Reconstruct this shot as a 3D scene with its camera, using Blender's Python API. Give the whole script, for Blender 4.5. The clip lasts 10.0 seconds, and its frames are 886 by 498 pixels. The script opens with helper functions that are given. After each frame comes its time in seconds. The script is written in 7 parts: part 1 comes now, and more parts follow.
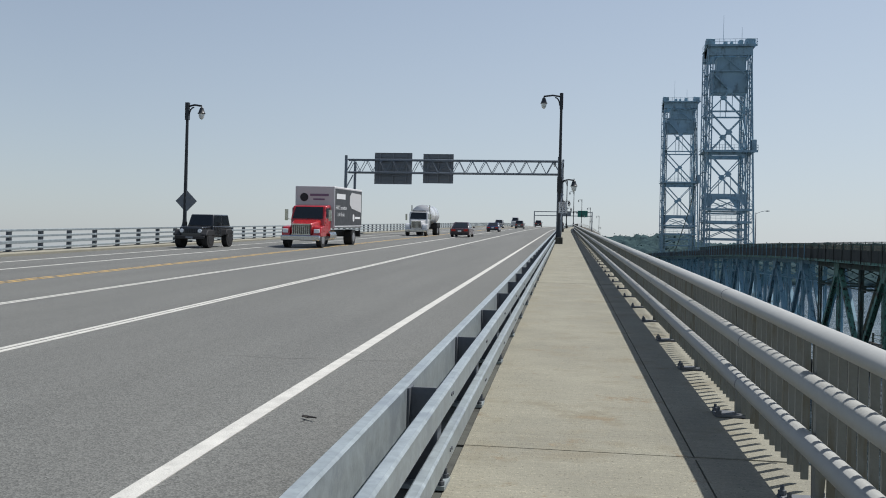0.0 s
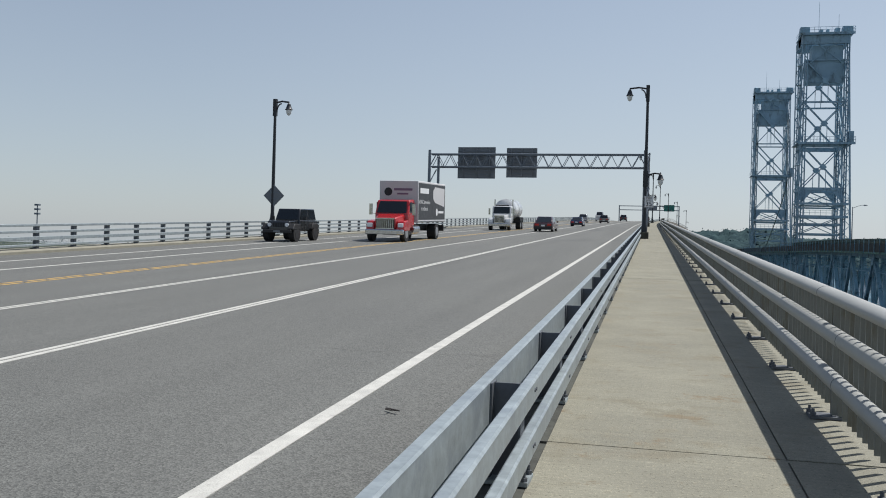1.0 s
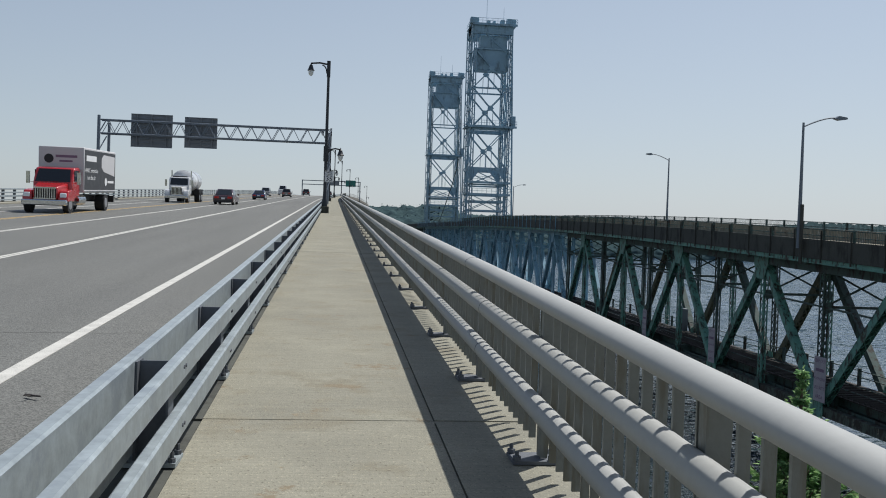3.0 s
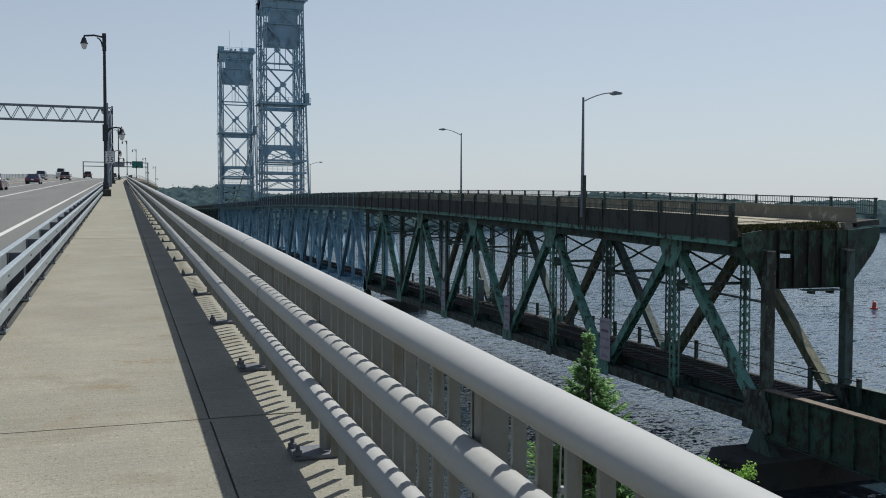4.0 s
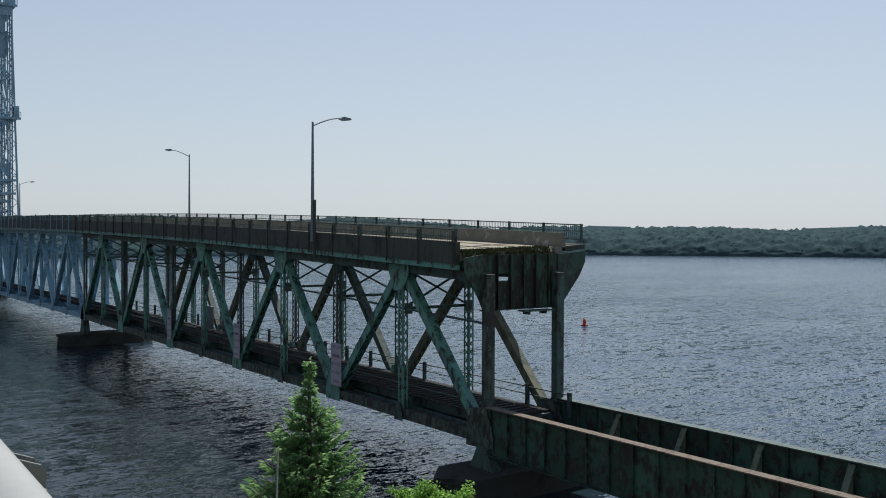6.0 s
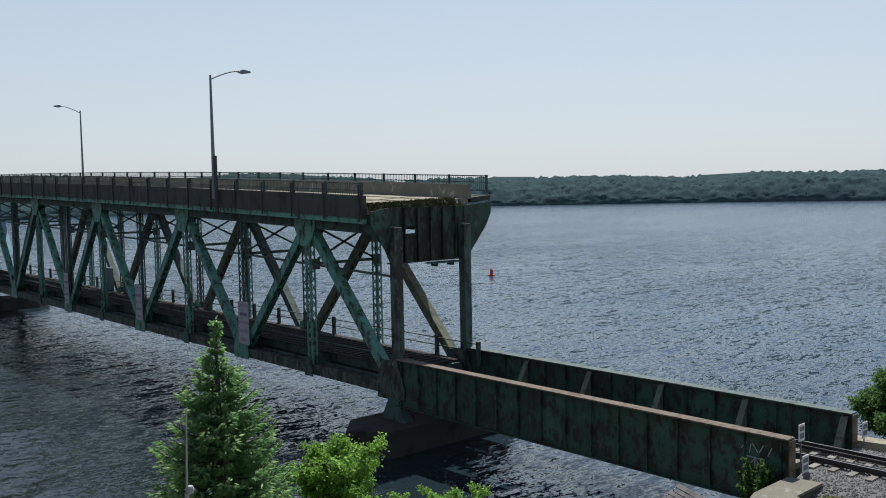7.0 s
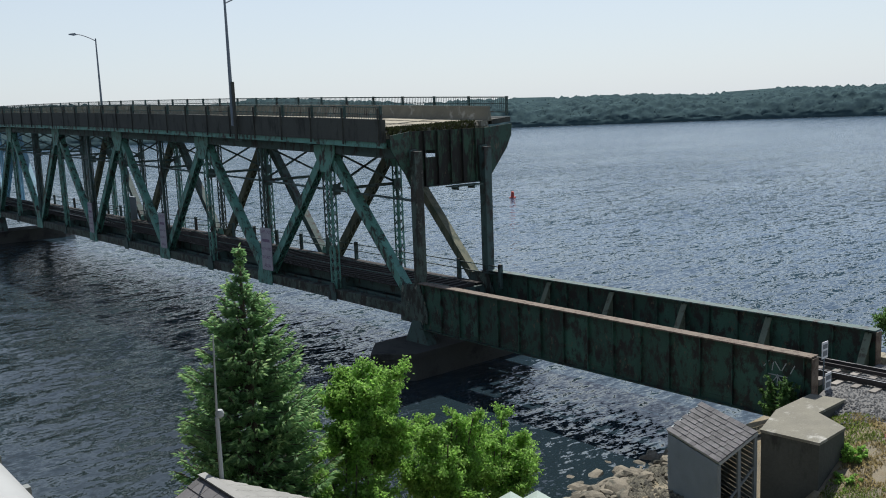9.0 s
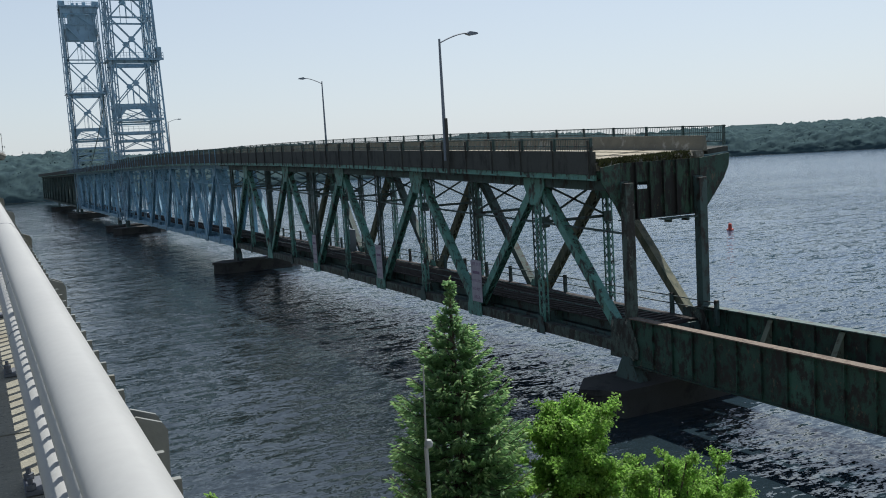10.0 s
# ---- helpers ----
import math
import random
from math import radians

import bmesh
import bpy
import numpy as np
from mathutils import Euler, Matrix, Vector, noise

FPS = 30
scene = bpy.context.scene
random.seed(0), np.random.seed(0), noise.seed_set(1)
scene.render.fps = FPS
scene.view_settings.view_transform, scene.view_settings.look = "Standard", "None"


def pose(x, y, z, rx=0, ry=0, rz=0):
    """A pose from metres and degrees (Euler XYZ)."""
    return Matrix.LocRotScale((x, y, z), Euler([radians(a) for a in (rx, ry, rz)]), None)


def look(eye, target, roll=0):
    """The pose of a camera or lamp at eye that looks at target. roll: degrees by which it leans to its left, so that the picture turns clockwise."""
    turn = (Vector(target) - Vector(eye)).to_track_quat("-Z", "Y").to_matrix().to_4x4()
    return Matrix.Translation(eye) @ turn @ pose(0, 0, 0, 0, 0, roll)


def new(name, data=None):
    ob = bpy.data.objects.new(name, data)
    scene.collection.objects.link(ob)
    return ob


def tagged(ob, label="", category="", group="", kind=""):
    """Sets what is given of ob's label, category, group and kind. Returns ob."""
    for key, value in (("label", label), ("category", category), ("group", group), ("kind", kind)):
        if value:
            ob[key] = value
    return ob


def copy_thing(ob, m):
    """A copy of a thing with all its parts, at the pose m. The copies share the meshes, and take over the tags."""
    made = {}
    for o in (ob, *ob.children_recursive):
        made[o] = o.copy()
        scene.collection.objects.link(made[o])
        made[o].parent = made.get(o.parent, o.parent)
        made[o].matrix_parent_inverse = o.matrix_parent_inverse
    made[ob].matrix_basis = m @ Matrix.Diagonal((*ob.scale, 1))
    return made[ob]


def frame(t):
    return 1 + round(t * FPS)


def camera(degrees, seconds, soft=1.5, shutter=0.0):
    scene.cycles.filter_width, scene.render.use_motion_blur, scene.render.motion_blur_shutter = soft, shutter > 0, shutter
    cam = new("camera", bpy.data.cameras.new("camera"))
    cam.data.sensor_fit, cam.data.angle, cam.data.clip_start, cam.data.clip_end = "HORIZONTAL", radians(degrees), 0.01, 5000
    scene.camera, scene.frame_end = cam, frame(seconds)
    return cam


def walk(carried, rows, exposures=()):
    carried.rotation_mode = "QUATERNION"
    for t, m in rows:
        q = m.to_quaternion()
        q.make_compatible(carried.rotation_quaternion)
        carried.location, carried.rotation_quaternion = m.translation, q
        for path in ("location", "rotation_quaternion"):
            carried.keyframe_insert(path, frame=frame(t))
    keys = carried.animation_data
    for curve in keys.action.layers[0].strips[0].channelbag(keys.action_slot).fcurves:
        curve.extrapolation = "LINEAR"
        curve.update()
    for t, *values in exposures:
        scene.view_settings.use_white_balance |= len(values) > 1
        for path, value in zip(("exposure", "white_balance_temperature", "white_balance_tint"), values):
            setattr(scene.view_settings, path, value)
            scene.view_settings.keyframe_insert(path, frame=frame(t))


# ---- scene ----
cam = camera(52.7, 10.0, 1.0)
PATH = [
    (0, pose(-0.123, 0.000, 1.57, 90.40, -1.38, 8.35)),
    (0.5, pose(-0.140, 0.020, 1.57, 90.16, -1.52, 12.62)),
    (1, pose(-0.132, 0.030, 1.57, 89.90, -1.62, 13.66)),
    (1.5, pose(-0.108, 0.020, 1.57, 89.77, -1.40, 9.54)),
    (2, pose(-0.070, 0.020, 1.57, 89.74, -1.18, 4.62)),
    (2.5, pose(0.004, 0.020, 1.568, 89.85, -1.26, -1.03)),
    (3, pose(0.035, 0.100, 1.562, 88.87, -1.98, -6.42)),
    (3.2, pose(0.060, 0.150, 1.561, 88.25, -1.90, -10.20)),
    (4.3, pose(0.335, 0.510, 1.566, 87.80, 0.30, -20.82)),
    (4.5, pose(0.395, 0.565, 1.567, 88.00, 0.31, -21.88)),
    (5, pose(0.582, 0.637, 1.575, 88.80, 0.17, -26.12)),
    (5.5, pose(0.715, 0.655, 1.612, 89.19, -0.02, -31.22)),
    (6, pose(0.872, 0.690, 1.600, 89.24, -0.18, -35.93)),
    (6.2, pose(0.876, 0.693, 1.600, 89.10, -0.20, -37.95)),
    (7.3, pose(0.910, 0.706, 1.591, 85.15, 1.42, -43.10)),
    (7.5, pose(0.915, 0.710, 1.590, 84.50, 1.49, -44.22)),
    (8, pose(0.918, 0.680, 1.585, 82.59, 1.03, -48.21)),
    (8.5, pose(0.920, 0.740, 1.580, 81.19, 1.54, -43.90)),
    (9, pose(0.945, 0.770, 1.600, 81.32, 2.16, -40.69)),
    (9.5, pose(1.030, 0.800, 1.640, 82.72, 2.85, -34.61)),
    (10, pose(1.022, 0.850, 1.632, 84.01, 3.40, -27.38)),
]

walk(cam, PATH, [(0, -0.04), (2.5, -0.07), (4.5, -0.12), (5.5, -0.08), (6, -0.04), (7.5, 0.1), (8.5, 0.17), (9.2, 0.2), (10.0, 0.15)])

# ---- light: hazy early-summer sun ahead and to the right ----
SUN_EL, SUN_AZ = radians(60.5), radians(51)      # azimuth from +y towards +x
to_sun = Vector((math.cos(SUN_EL) * math.sin(SUN_AZ), math.cos(SUN_EL) * math.cos(SUN_AZ), math.sin(SUN_EL)))
world = bpy.data.worlds.new("sky")
scene.world = world
world.use_nodes = True
wn = world.node_tree
sky = wn.nodes.new("ShaderNodeTexSky")
sky.sky_type = "NISHITA"
sky.sun_disc = False
sky.sun_elevation, sky.sun_rotation = SUN_EL, SUN_AZ
sky.air_density, sky.dust_density, sky.ozone_density = 1.0, 1.0, 1.8
sky.altitude = 20
wn.nodes["Background"].inputs["Strength"].default_value = 0.118
haze = wn.nodes.new("ShaderNodeMix")
haze.data_type = "RGBA"
haze.inputs[7].default_value = (4.95, 5.5, 6.1, 1)      # pale summer haze, thick at the horizon and thin overhead
way = wn.nodes.new("ShaderNodeTexCoord")
height = wn.nodes.new("ShaderNodeSeparateXYZ")
thin = wn.nodes.new("ShaderNodeMapRange")
thin.inputs["From Min"].default_value, thin.inputs["From Max"].default_value = 0.0, 0.62
thin.inputs["To Min"].default_value, thin.inputs["To Max"].default_value = 0.74, 0.1
wn.links.new(way.outputs["Generated"], height.inputs[0])
wn.links.new(height.outputs["Z"], thin.inputs["Value"])
dim = wn.nodes.new("ShaderNodeVectorMath")
dim.operation = "SCALE"
dim.inputs["Scale"].default_value = 0.8
wn.links.new(sky.outputs["Color"], dim.inputs[0])
wn.links.new(dim.outputs[0], haze.inputs[6])
# haze scatters forward: the sky is paler on the sun's side
toward = wn.nodes.new("ShaderNodeVectorMath")
toward.operation = "DOT_PRODUCT"
toward.inputs[1].default_value = (math.sin(SUN_AZ), math.cos(SUN_AZ), 0.35)
wn.links.new(way.outputs["Generated"], toward.inputs[0])
glow = wn.nodes.new("ShaderNodeMapRange")
glow.inputs["From Min"].default_value, glow.inputs["From Max"].default_value = 0.2, 1.05
glow.inputs["To Min"].default_value, glow.inputs["To Max"].default_value = 1.0, 1.07
wn.links.new(toward.outputs["Value"], glow.inputs["Value"])
murk = wn.nodes.new("ShaderNodeMapRange")
murk.inputs["From Min"].default_value, murk.inputs["From Max"].default_value = 0.2, 0.95
murk.inputs["To Min"].default_value, murk.inputs["To Max"].default_value = 0.78, 1.04
wn.links.new(toward.outputs["Value"], murk.inputs["Value"])
share = wn.nodes.new("ShaderNodeMath")
share.operation = "MULTIPLY"
wn.links.new(thin.outputs[0], share.inputs[0])
wn.links.new(murk.outputs[0], share.inputs[1])
wn.links.new(share.outputs[0], haze.inputs["Factor"])
scatter = wn.nodes.new("ShaderNodeVectorMath")
scatter.operation = "SCALE"
wn.links.new(haze.outputs[2], scatter.inputs[0])
wn.links.new(glow.outputs[0], scatter.inputs["Scale"])
wn.links.new(scatter.outputs[0], wn.nodes["Background"].inputs["Color"])
lamp_data = bpy.data.lights.new("sun", "SUN")
lamp_data.energy, lamp_data.angle, lamp_data.color = 4.9, radians(0.6), (1.0, 0.98, 0.945)
new("sun", lamp_data).matrix_world = look(to_sun * 200, (0, 0, 0))


# ---- materials ----
def mat(name, color, rough=0.6, metal=0.0, var=0.25, scale=3.0, fine=60.0, bump=0.15, dark=None, dark_amt=0.0,
        dark_scale=1.2, streak=0.0, tint=0.0, spec=0.5, island=False, flake=None, flake_amt=0.0, flake_scale=5.0):
    """A surface with broad and fine variation, optional patches of a second colour, vertical streaks and relief."""
    m = bpy.data.materials.new(name)
    m.use_nodes = True
    nt = m.node_tree
    N, Lk = nt.nodes, nt.links
    b = N["Principled BSDF"]
    b.inputs["Metallic"].default_value = metal
    b.inputs["Specular IOR Level"].default_value = spec
    tc = N.new("ShaderNodeTexCoord")
    geo = N.new("ShaderNodeNewGeometry")
    n1 = N.new("ShaderNodeTexNoise")
    n1.inputs["Scale"].default_value, n1.inputs["Detail"].default_value = scale, 6
    n2 = N.new("ShaderNodeTexNoise")
    n2.inputs["Scale"].default_value, n2.inputs["Detail"].default_value = fine, 4
    Lk.new(geo.outputs["Position"], n1.inputs["Vector"])
    Lk.new(geo.outputs["Position"], n2.inputs["Vector"])
    mix = N.new("ShaderNodeMath")
    mix.operation = "ADD"
    s1 = N.new("ShaderNodeMath"); s1.operation = "MULTIPLY_ADD"
    s1.inputs[1].default_value, s1.inputs[2].default_value = 1.3 * var, 1 - 0.65 * var - 0.35 * var
    s2 = N.new("ShaderNodeMath"); s2.operation = "MULTIPLY"
    s2.inputs[1].default_value = 0.7 * var
    Lk.new(n1.outputs["Fac"], s1.inputs[0]); Lk.new(n2.outputs["Fac"], s2.inputs[0])
    Lk.new(s1.outputs[0], mix.inputs[0]); Lk.new(s2.outputs[0], mix.inputs[1])
    val = mix.outputs[0]
    if tint:
        oi = N.new("ShaderNodeObjectInfo")
        src = geo.outputs["Random Per Island"] if island else oi.outputs["Random"]
        q = N.new("ShaderNodeMath"); q.operation = "MULTIPLY_ADD"
        q.inputs[1].default_value, q.inputs[2].default_value = 2 * tint, 1 - tint
        Lk.new(src, q.inputs[0])
        w = N.new("ShaderNodeMath"); w.operation = "MULTIPLY"
        Lk.new(val, w.inputs[0]); Lk.new(q.outputs[0], w.inputs[1])
        val = w.outputs[0]
    cm = N.new("ShaderNodeVectorMath"); cm.operation = "SCALE"
    cm.inputs[0].default_value = color
    Lk.new(val, cm.inputs["Scale"])
    out = cm.outputs[0]
    if dark is not None:
        n3 = N.new("ShaderNodeTexNoise")
        n3.inputs["Scale"].default_value, n3.inputs["Detail"].default_value, n3.inputs["Roughness"].default_value = dark_scale, 8, 0.7
        mp = N.new("ShaderNodeMapping")
        mp.inputs["Scale"].default_value = (1, 1, 1 - 0.85 * streak)
        Lk.new(geo.outputs["Position"], mp.inputs["Vector"]); Lk.new(mp.outputs[0], n3.inputs["Vector"])
        rp = N.new("ShaderNodeValToRGB")
        rp.color_ramp.elements[0].position, rp.color_ramp.elements[1].position = 0.62 - 0.3 * dark_amt, 0.72 - 0.3 * dark_amt
        Lk.new(n3.outputs["Fac"], rp.inputs[0])
        mx = N.new("ShaderNodeMix"); mx.data_type = "RGBA"
        Lk.new(rp.outputs[0], mx.inputs["Factor"]); Lk.new(out, mx.inputs[6])
        mx.inputs[7].default_value = (*dark, 1)
        out = mx.outputs[2]
    if flake is not None:
        nf = N.new("ShaderNodeTexNoise")
        nf.inputs["Scale"].default_value, nf.inputs["Detail"].default_value, nf.inputs["Roughness"].default_value = flake_scale, 9, 0.72
        mf = N.new("ShaderNodeMapping")
        mf.inputs["Location"].default_value, mf.inputs["Scale"].default_value = (7.3, 2.1, 4.4), (1, 1, 0.55)
        Lk.new(geo.outputs["Position"], mf.inputs["Vector"]); Lk.new(mf.outputs[0], nf.inputs["Vector"])
        rf_ = N.new("ShaderNodeValToRGB")
        rf_.color_ramp.elements[0].position, rf_.color_ramp.elements[1].position = 0.66 - 0.3 * flake_amt, 0.7 - 0.3 * flake_amt
        Lk.new(nf.outputs["Fac"], rf_.inputs[0])
        mz = N.new("ShaderNodeMix"); mz.data_type = "RGBA"
        Lk.new(rf_.outputs[0], mz.inputs["Factor"]); Lk.new(out, mz.inputs[6])
        mz.inputs[7].default_value = (*flake, 1)
        out = mz.outputs[2]
    Lk.new(out, b.inputs["Base Color"])
    rr = N.new("ShaderNodeMath"); rr.operation = "MULTIPLY_ADD"
    rr.inputs[1].default_value, rr.inputs[2].default_value = 0.25, max(0.02, rough - 0.12)
    Lk.new(n1.outputs["Fac"], rr.inputs[0]); Lk.new(rr.outputs[0], b.inputs["Roughness"])
    if bump:
        bp = N.new("ShaderNodeBump")
        bp.inputs["Strength"].default_value, bp.inputs["Distance"].default_value = bump, 0.02
        Lk.new(n2.outputs["Fac"], bp.inputs["Height"]); Lk.new(bp.outputs[0], b.inputs["Normal"])
    return m


def asphalt_material():
    m = mat("asphalt", (0.123, 0.124, 0.114), 0.85, var=0.22, scale=0.35, fine=9, bump=0)
    nt = m.node_tree
    N, Lk = nt.nodes, nt.links
    b = N["Principled BSDF"]
    geo = N.new("ShaderNodeNewGeometry")
    vo = N.new("ShaderNodeTexVoronoi")
    vo.inputs["Scale"].default_value = 75
    Lk.new(geo.outputs["Position"], vo.inputs["Vector"])
    rp = N.new("ShaderNodeMath"); rp.operation = "MULTIPLY_ADD"
    rp.inputs[1].default_value, rp.inputs[2].default_value = 0.75, 0.62
    sp = N.new("ShaderNodeSeparateColor")
    Lk.new(vo.outputs["Color"], sp.inputs[0]); Lk.new(sp.outputs[0], rp.inputs[0])
    # wheel-path wear runs along the lanes
    sx = N.new("ShaderNodeMapping")
    sx.inputs["Scale"].default_value = (0.9, 0.03, 1)
    ns = N.new("ShaderNodeTexNoise")
    ns.inputs["Scale"].default_value, ns.inputs["Detail"].default_value = 1.0, 3
    Lk.new(geo.outputs["Position"], sx.inputs[0]); Lk.new(sx.outputs[0], ns.inputs["Vector"])
    wv = N.new("ShaderNodeMath"); wv.operation = "MULTIPLY_ADD"
    wv.inputs[1].default_value, wv.inputs[2].default_value = 0.5, 0.75
    Lk.new(ns.outputs["Fac"], wv.inputs[0])
    pr = N.new("ShaderNodeMath"); pr.operation = "MULTIPLY"
    Lk.new(rp.outputs[0], pr.inputs[0]); Lk.new(wv.outputs[0], pr.inputs[1])
    src = b.inputs["Base Color"].links[0].from_socket
    sc = N.new("ShaderNodeVectorMath"); sc.operation = "SCALE"
    Lk.new(src, sc.inputs[0]); Lk.new(pr.outputs[0], sc.inputs["Scale"])
    Lk.new(sc.outputs[0], b.inputs["Base Color"])
    bp = N.new("ShaderNodeBump")
    bp.inputs["Strength"].default_value, bp.inputs["Distance"].default_value = 0.6, 0.006
    Lk.new(vo.outputs["Distance"], bp.inputs["Height"]); Lk.new(bp.outputs[0], b.inputs["Normal"])
    return m


def concrete_material():
    """Broom-finished concrete: fine lines across the walk, pale and dark grit."""
    m = mat("sidewalk_concrete", (0.226, 0.216, 0.168), 0.9, flake=(0.2, 0.165, 0.11), flake_amt=0.14, flake_scale=1.8, var=0.5, scale=1.3, fine=40, bump=0, dark=(0.205, 0.188, 0.138), dark_amt=0.3, dark_scale=1.6, tint=0.05)
    nt = m.node_tree
    N, Lk = nt.nodes, nt.links
    b = N["Principled BSDF"]
    geo = N.new("ShaderNodeNewGeometry")
    mp = N.new("ShaderNodeMapping")
    mp.inputs["Scale"].default_value = (1.6, 48, 1)
    br = N.new("ShaderNodeTexNoise")
    br.inputs["Scale"].default_value, br.inputs["Detail"].default_value = 1.0, 3
    Lk.new(geo.outputs["Position"], mp.inputs[0]); Lk.new(mp.outputs[0], br.inputs["Vector"])
    vo = N.new("ShaderNodeTexVoronoi")
    vo.inputs["Scale"].default_value = 105
    Lk.new(geo.outputs["Position"], vo.inputs["Vector"])
    sp = N.new("ShaderNodeSeparateColor")
    Lk.new(vo.outputs["Color"], sp.inputs[0])
    rp = N.new("ShaderNodeValToRGB")
    el = rp.color_ramp.elements
    el[0].position, el[0].color = 0.0, (0.55, 0.53, 0.5, 1)
    el[1].position, el[1].color = 0.06, (1, 1, 1, 1)
    e = el.new(0.9); e.color = (1, 1, 1, 1)
    e = el.new(0.97); e.color = (1.3, 1.28, 1.24, 1)
    Lk.new(sp.outputs[0], rp.inputs[0])
    bm_ = N.new("ShaderNodeMath"); bm_.operation = "MULTIPLY_ADD"
    bm_.inputs[1].default_value, bm_.inputs[2].default_value = 0.4, 0.8
    Lk.new(br.outputs["Fac"], bm_.inputs[0])
    src = b.inputs["Base Color"].links[0].from_socket
    v1 = N.new("ShaderNodeVectorMath"); v1.operation = "MULTIPLY"
    Lk.new(src, v1.inputs[0]); Lk.new(rp.outputs[0], v1.inputs[1])
    v2 = N.new("ShaderNodeVectorMath"); v2.operation = "SCALE"
    Lk.new(v1.outputs[0], v2.inputs[0]); Lk.new(bm_.outputs[0], v2.inputs["Scale"])
    Lk.new(v2.outputs[0], b.inputs["Base Color"])
    hs = N.new("ShaderNodeMath"); hs.operation = "ADD"
    Lk.new(br.outputs["Fac"], hs.inputs[0]); Lk.new(vo.outputs["Distance"], hs.inputs[1])
    bp = N.new("ShaderNodeBump")
    bp.inputs["Strength"].default_value, bp.inputs["Distance"].default_value = 0.6, 0.004
    Lk.new(hs.outputs[0], bp.inputs["Height"]); Lk.new(bp.outputs[0], b.inputs["Normal"])
    return m


def water_material():
    m = bpy.data.materials.new("river_water")
    m.use_nodes = True
    nt = m.node_tree
    N, Lk = nt.nodes, nt.links
    b = N["Principled BSDF"]
    b.inputs["IOR"].default_value = 1.6
    geo = N.new("ShaderNodeNewGeometry")
    # darker water by the bank, bluer open river beyond; the wind roughens the open reach
    sep = N.new("ShaderNodeSeparateXYZ")
    Lk.new(geo.outputs["Position"], sep.inputs[0])
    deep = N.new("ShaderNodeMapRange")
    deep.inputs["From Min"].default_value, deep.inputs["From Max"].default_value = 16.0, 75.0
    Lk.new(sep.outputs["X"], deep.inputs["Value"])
    # the open river's blue is reflected sky put into the base colour
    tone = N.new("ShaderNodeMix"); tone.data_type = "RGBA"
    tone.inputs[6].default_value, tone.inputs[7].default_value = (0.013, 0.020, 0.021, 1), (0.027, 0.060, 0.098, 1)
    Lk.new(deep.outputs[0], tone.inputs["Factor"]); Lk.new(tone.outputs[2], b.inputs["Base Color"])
    gust = N.new("ShaderNodeMapRange")
    gust.inputs["From Min"].default_value, gust.inputs["From Max"].default_value = 60.0, 260.0
    gust.inputs["To Min"].default_value, gust.inputs["To Max"].default_value = 0.05, 0.17
    Lk.new(sep.outputs["X"], gust.inputs["Value"]); Lk.new(gust.outputs[0], b.inputs["Roughness"])
    # wind lanes: long patches where the ripples stand higher or lower
    lm = N.new("ShaderNodeMapping")
    lm.inputs["Rotation"].default_value, lm.inputs["Scale"].default_value = (0, 0, radians(40)), (0.35, 1, 1)
    lane = N.new("ShaderNodeTexNoise")
    lane.inputs["Scale"].default_value, lane.inputs["Detail"].default_value = 0.055, 3
    Lk.new(geo.outputs["Position"], lm.inputs[0]); Lk.new(lm.outputs[0], lane.inputs["Vector"])
    lift_ = N.new("ShaderNodeMapRange")
    lift_.inputs["From Min"].default_value, lift_.inputs["From Max"].default_value = 0.35, 0.65
    lift_.inputs["To Min"].default_value, lift_.inputs["To Max"].default_value = 0.72, 1.3
    Lk.new(lane.outputs["Fac"], lift_.inputs["Value"])
    # sum of wave slopes at several sizes, turned into a surface normal; crests lie long across the wind
    tilt = None
    for sc, slope, sx, rot in ((0.11, 0.10, 0.4, 35), (0.38, 0.20, 0.36, 48), (1.05, 0.46, 0.36, 30), (2.7, 0.72, 0.42, 52), (7.5, 0.62, 0.55, 38)):
        mp = N.new("ShaderNodeMapping")
        mp.inputs["Scale"].default_value = (sx, 1, 1)
        mp.inputs["Rotation"].default_value = (0, 0, radians(rot))
        n = N.new("ShaderNodeTexNoise")
        n.inputs["Scale"].default_value, n.inputs["Detail"].default_value, n.inputs["Distortion"].default_value = sc, 2, 0.7
        Lk.new(geo.outputs["Position"], mp.inputs[0]); Lk.new(mp.outputs[0], n.inputs["Vector"])
        a = N.new("ShaderNodeVectorMath"); a.operation = "SUBTRACT"
        a.inputs[1].default_value = (0.5, 0.5, 0.5)
        Lk.new(n.outputs["Color"], a.inputs[0])
        k = N.new("ShaderNodeVectorMath"); k.operation = "MULTIPLY_ADD"
        k.inputs[1].default_value = (slope, slope, 0)
        Lk.new(a.outputs[0], k.inputs[0])
        if tilt is None:
            k.inputs[2].default_value = (0, 0, 0)
        else:
            Lk.new(tilt, k.inputs[2])
        tilt = k.outputs[0]
    grow = N.new("ShaderNodeVectorMath"); grow.operation = "SCALE"
    Lk.new(tilt, grow.inputs[0]); Lk.new(lift_.outputs[0], grow.inputs["Scale"])
    up = N.new("ShaderNodeVectorMath"); up.operation = "ADD"
    up.inputs[1].default_value = (0, 0, 1)
    Lk.new(grow.outputs[0], up.inputs[0])
    unit = N.new("ShaderNodeVectorMath"); unit.operation = "NORMALIZE"
    Lk.new(up.outputs[0], unit.inputs[0]); Lk.new(unit.outputs[0], b.inputs["Normal"])
    return m


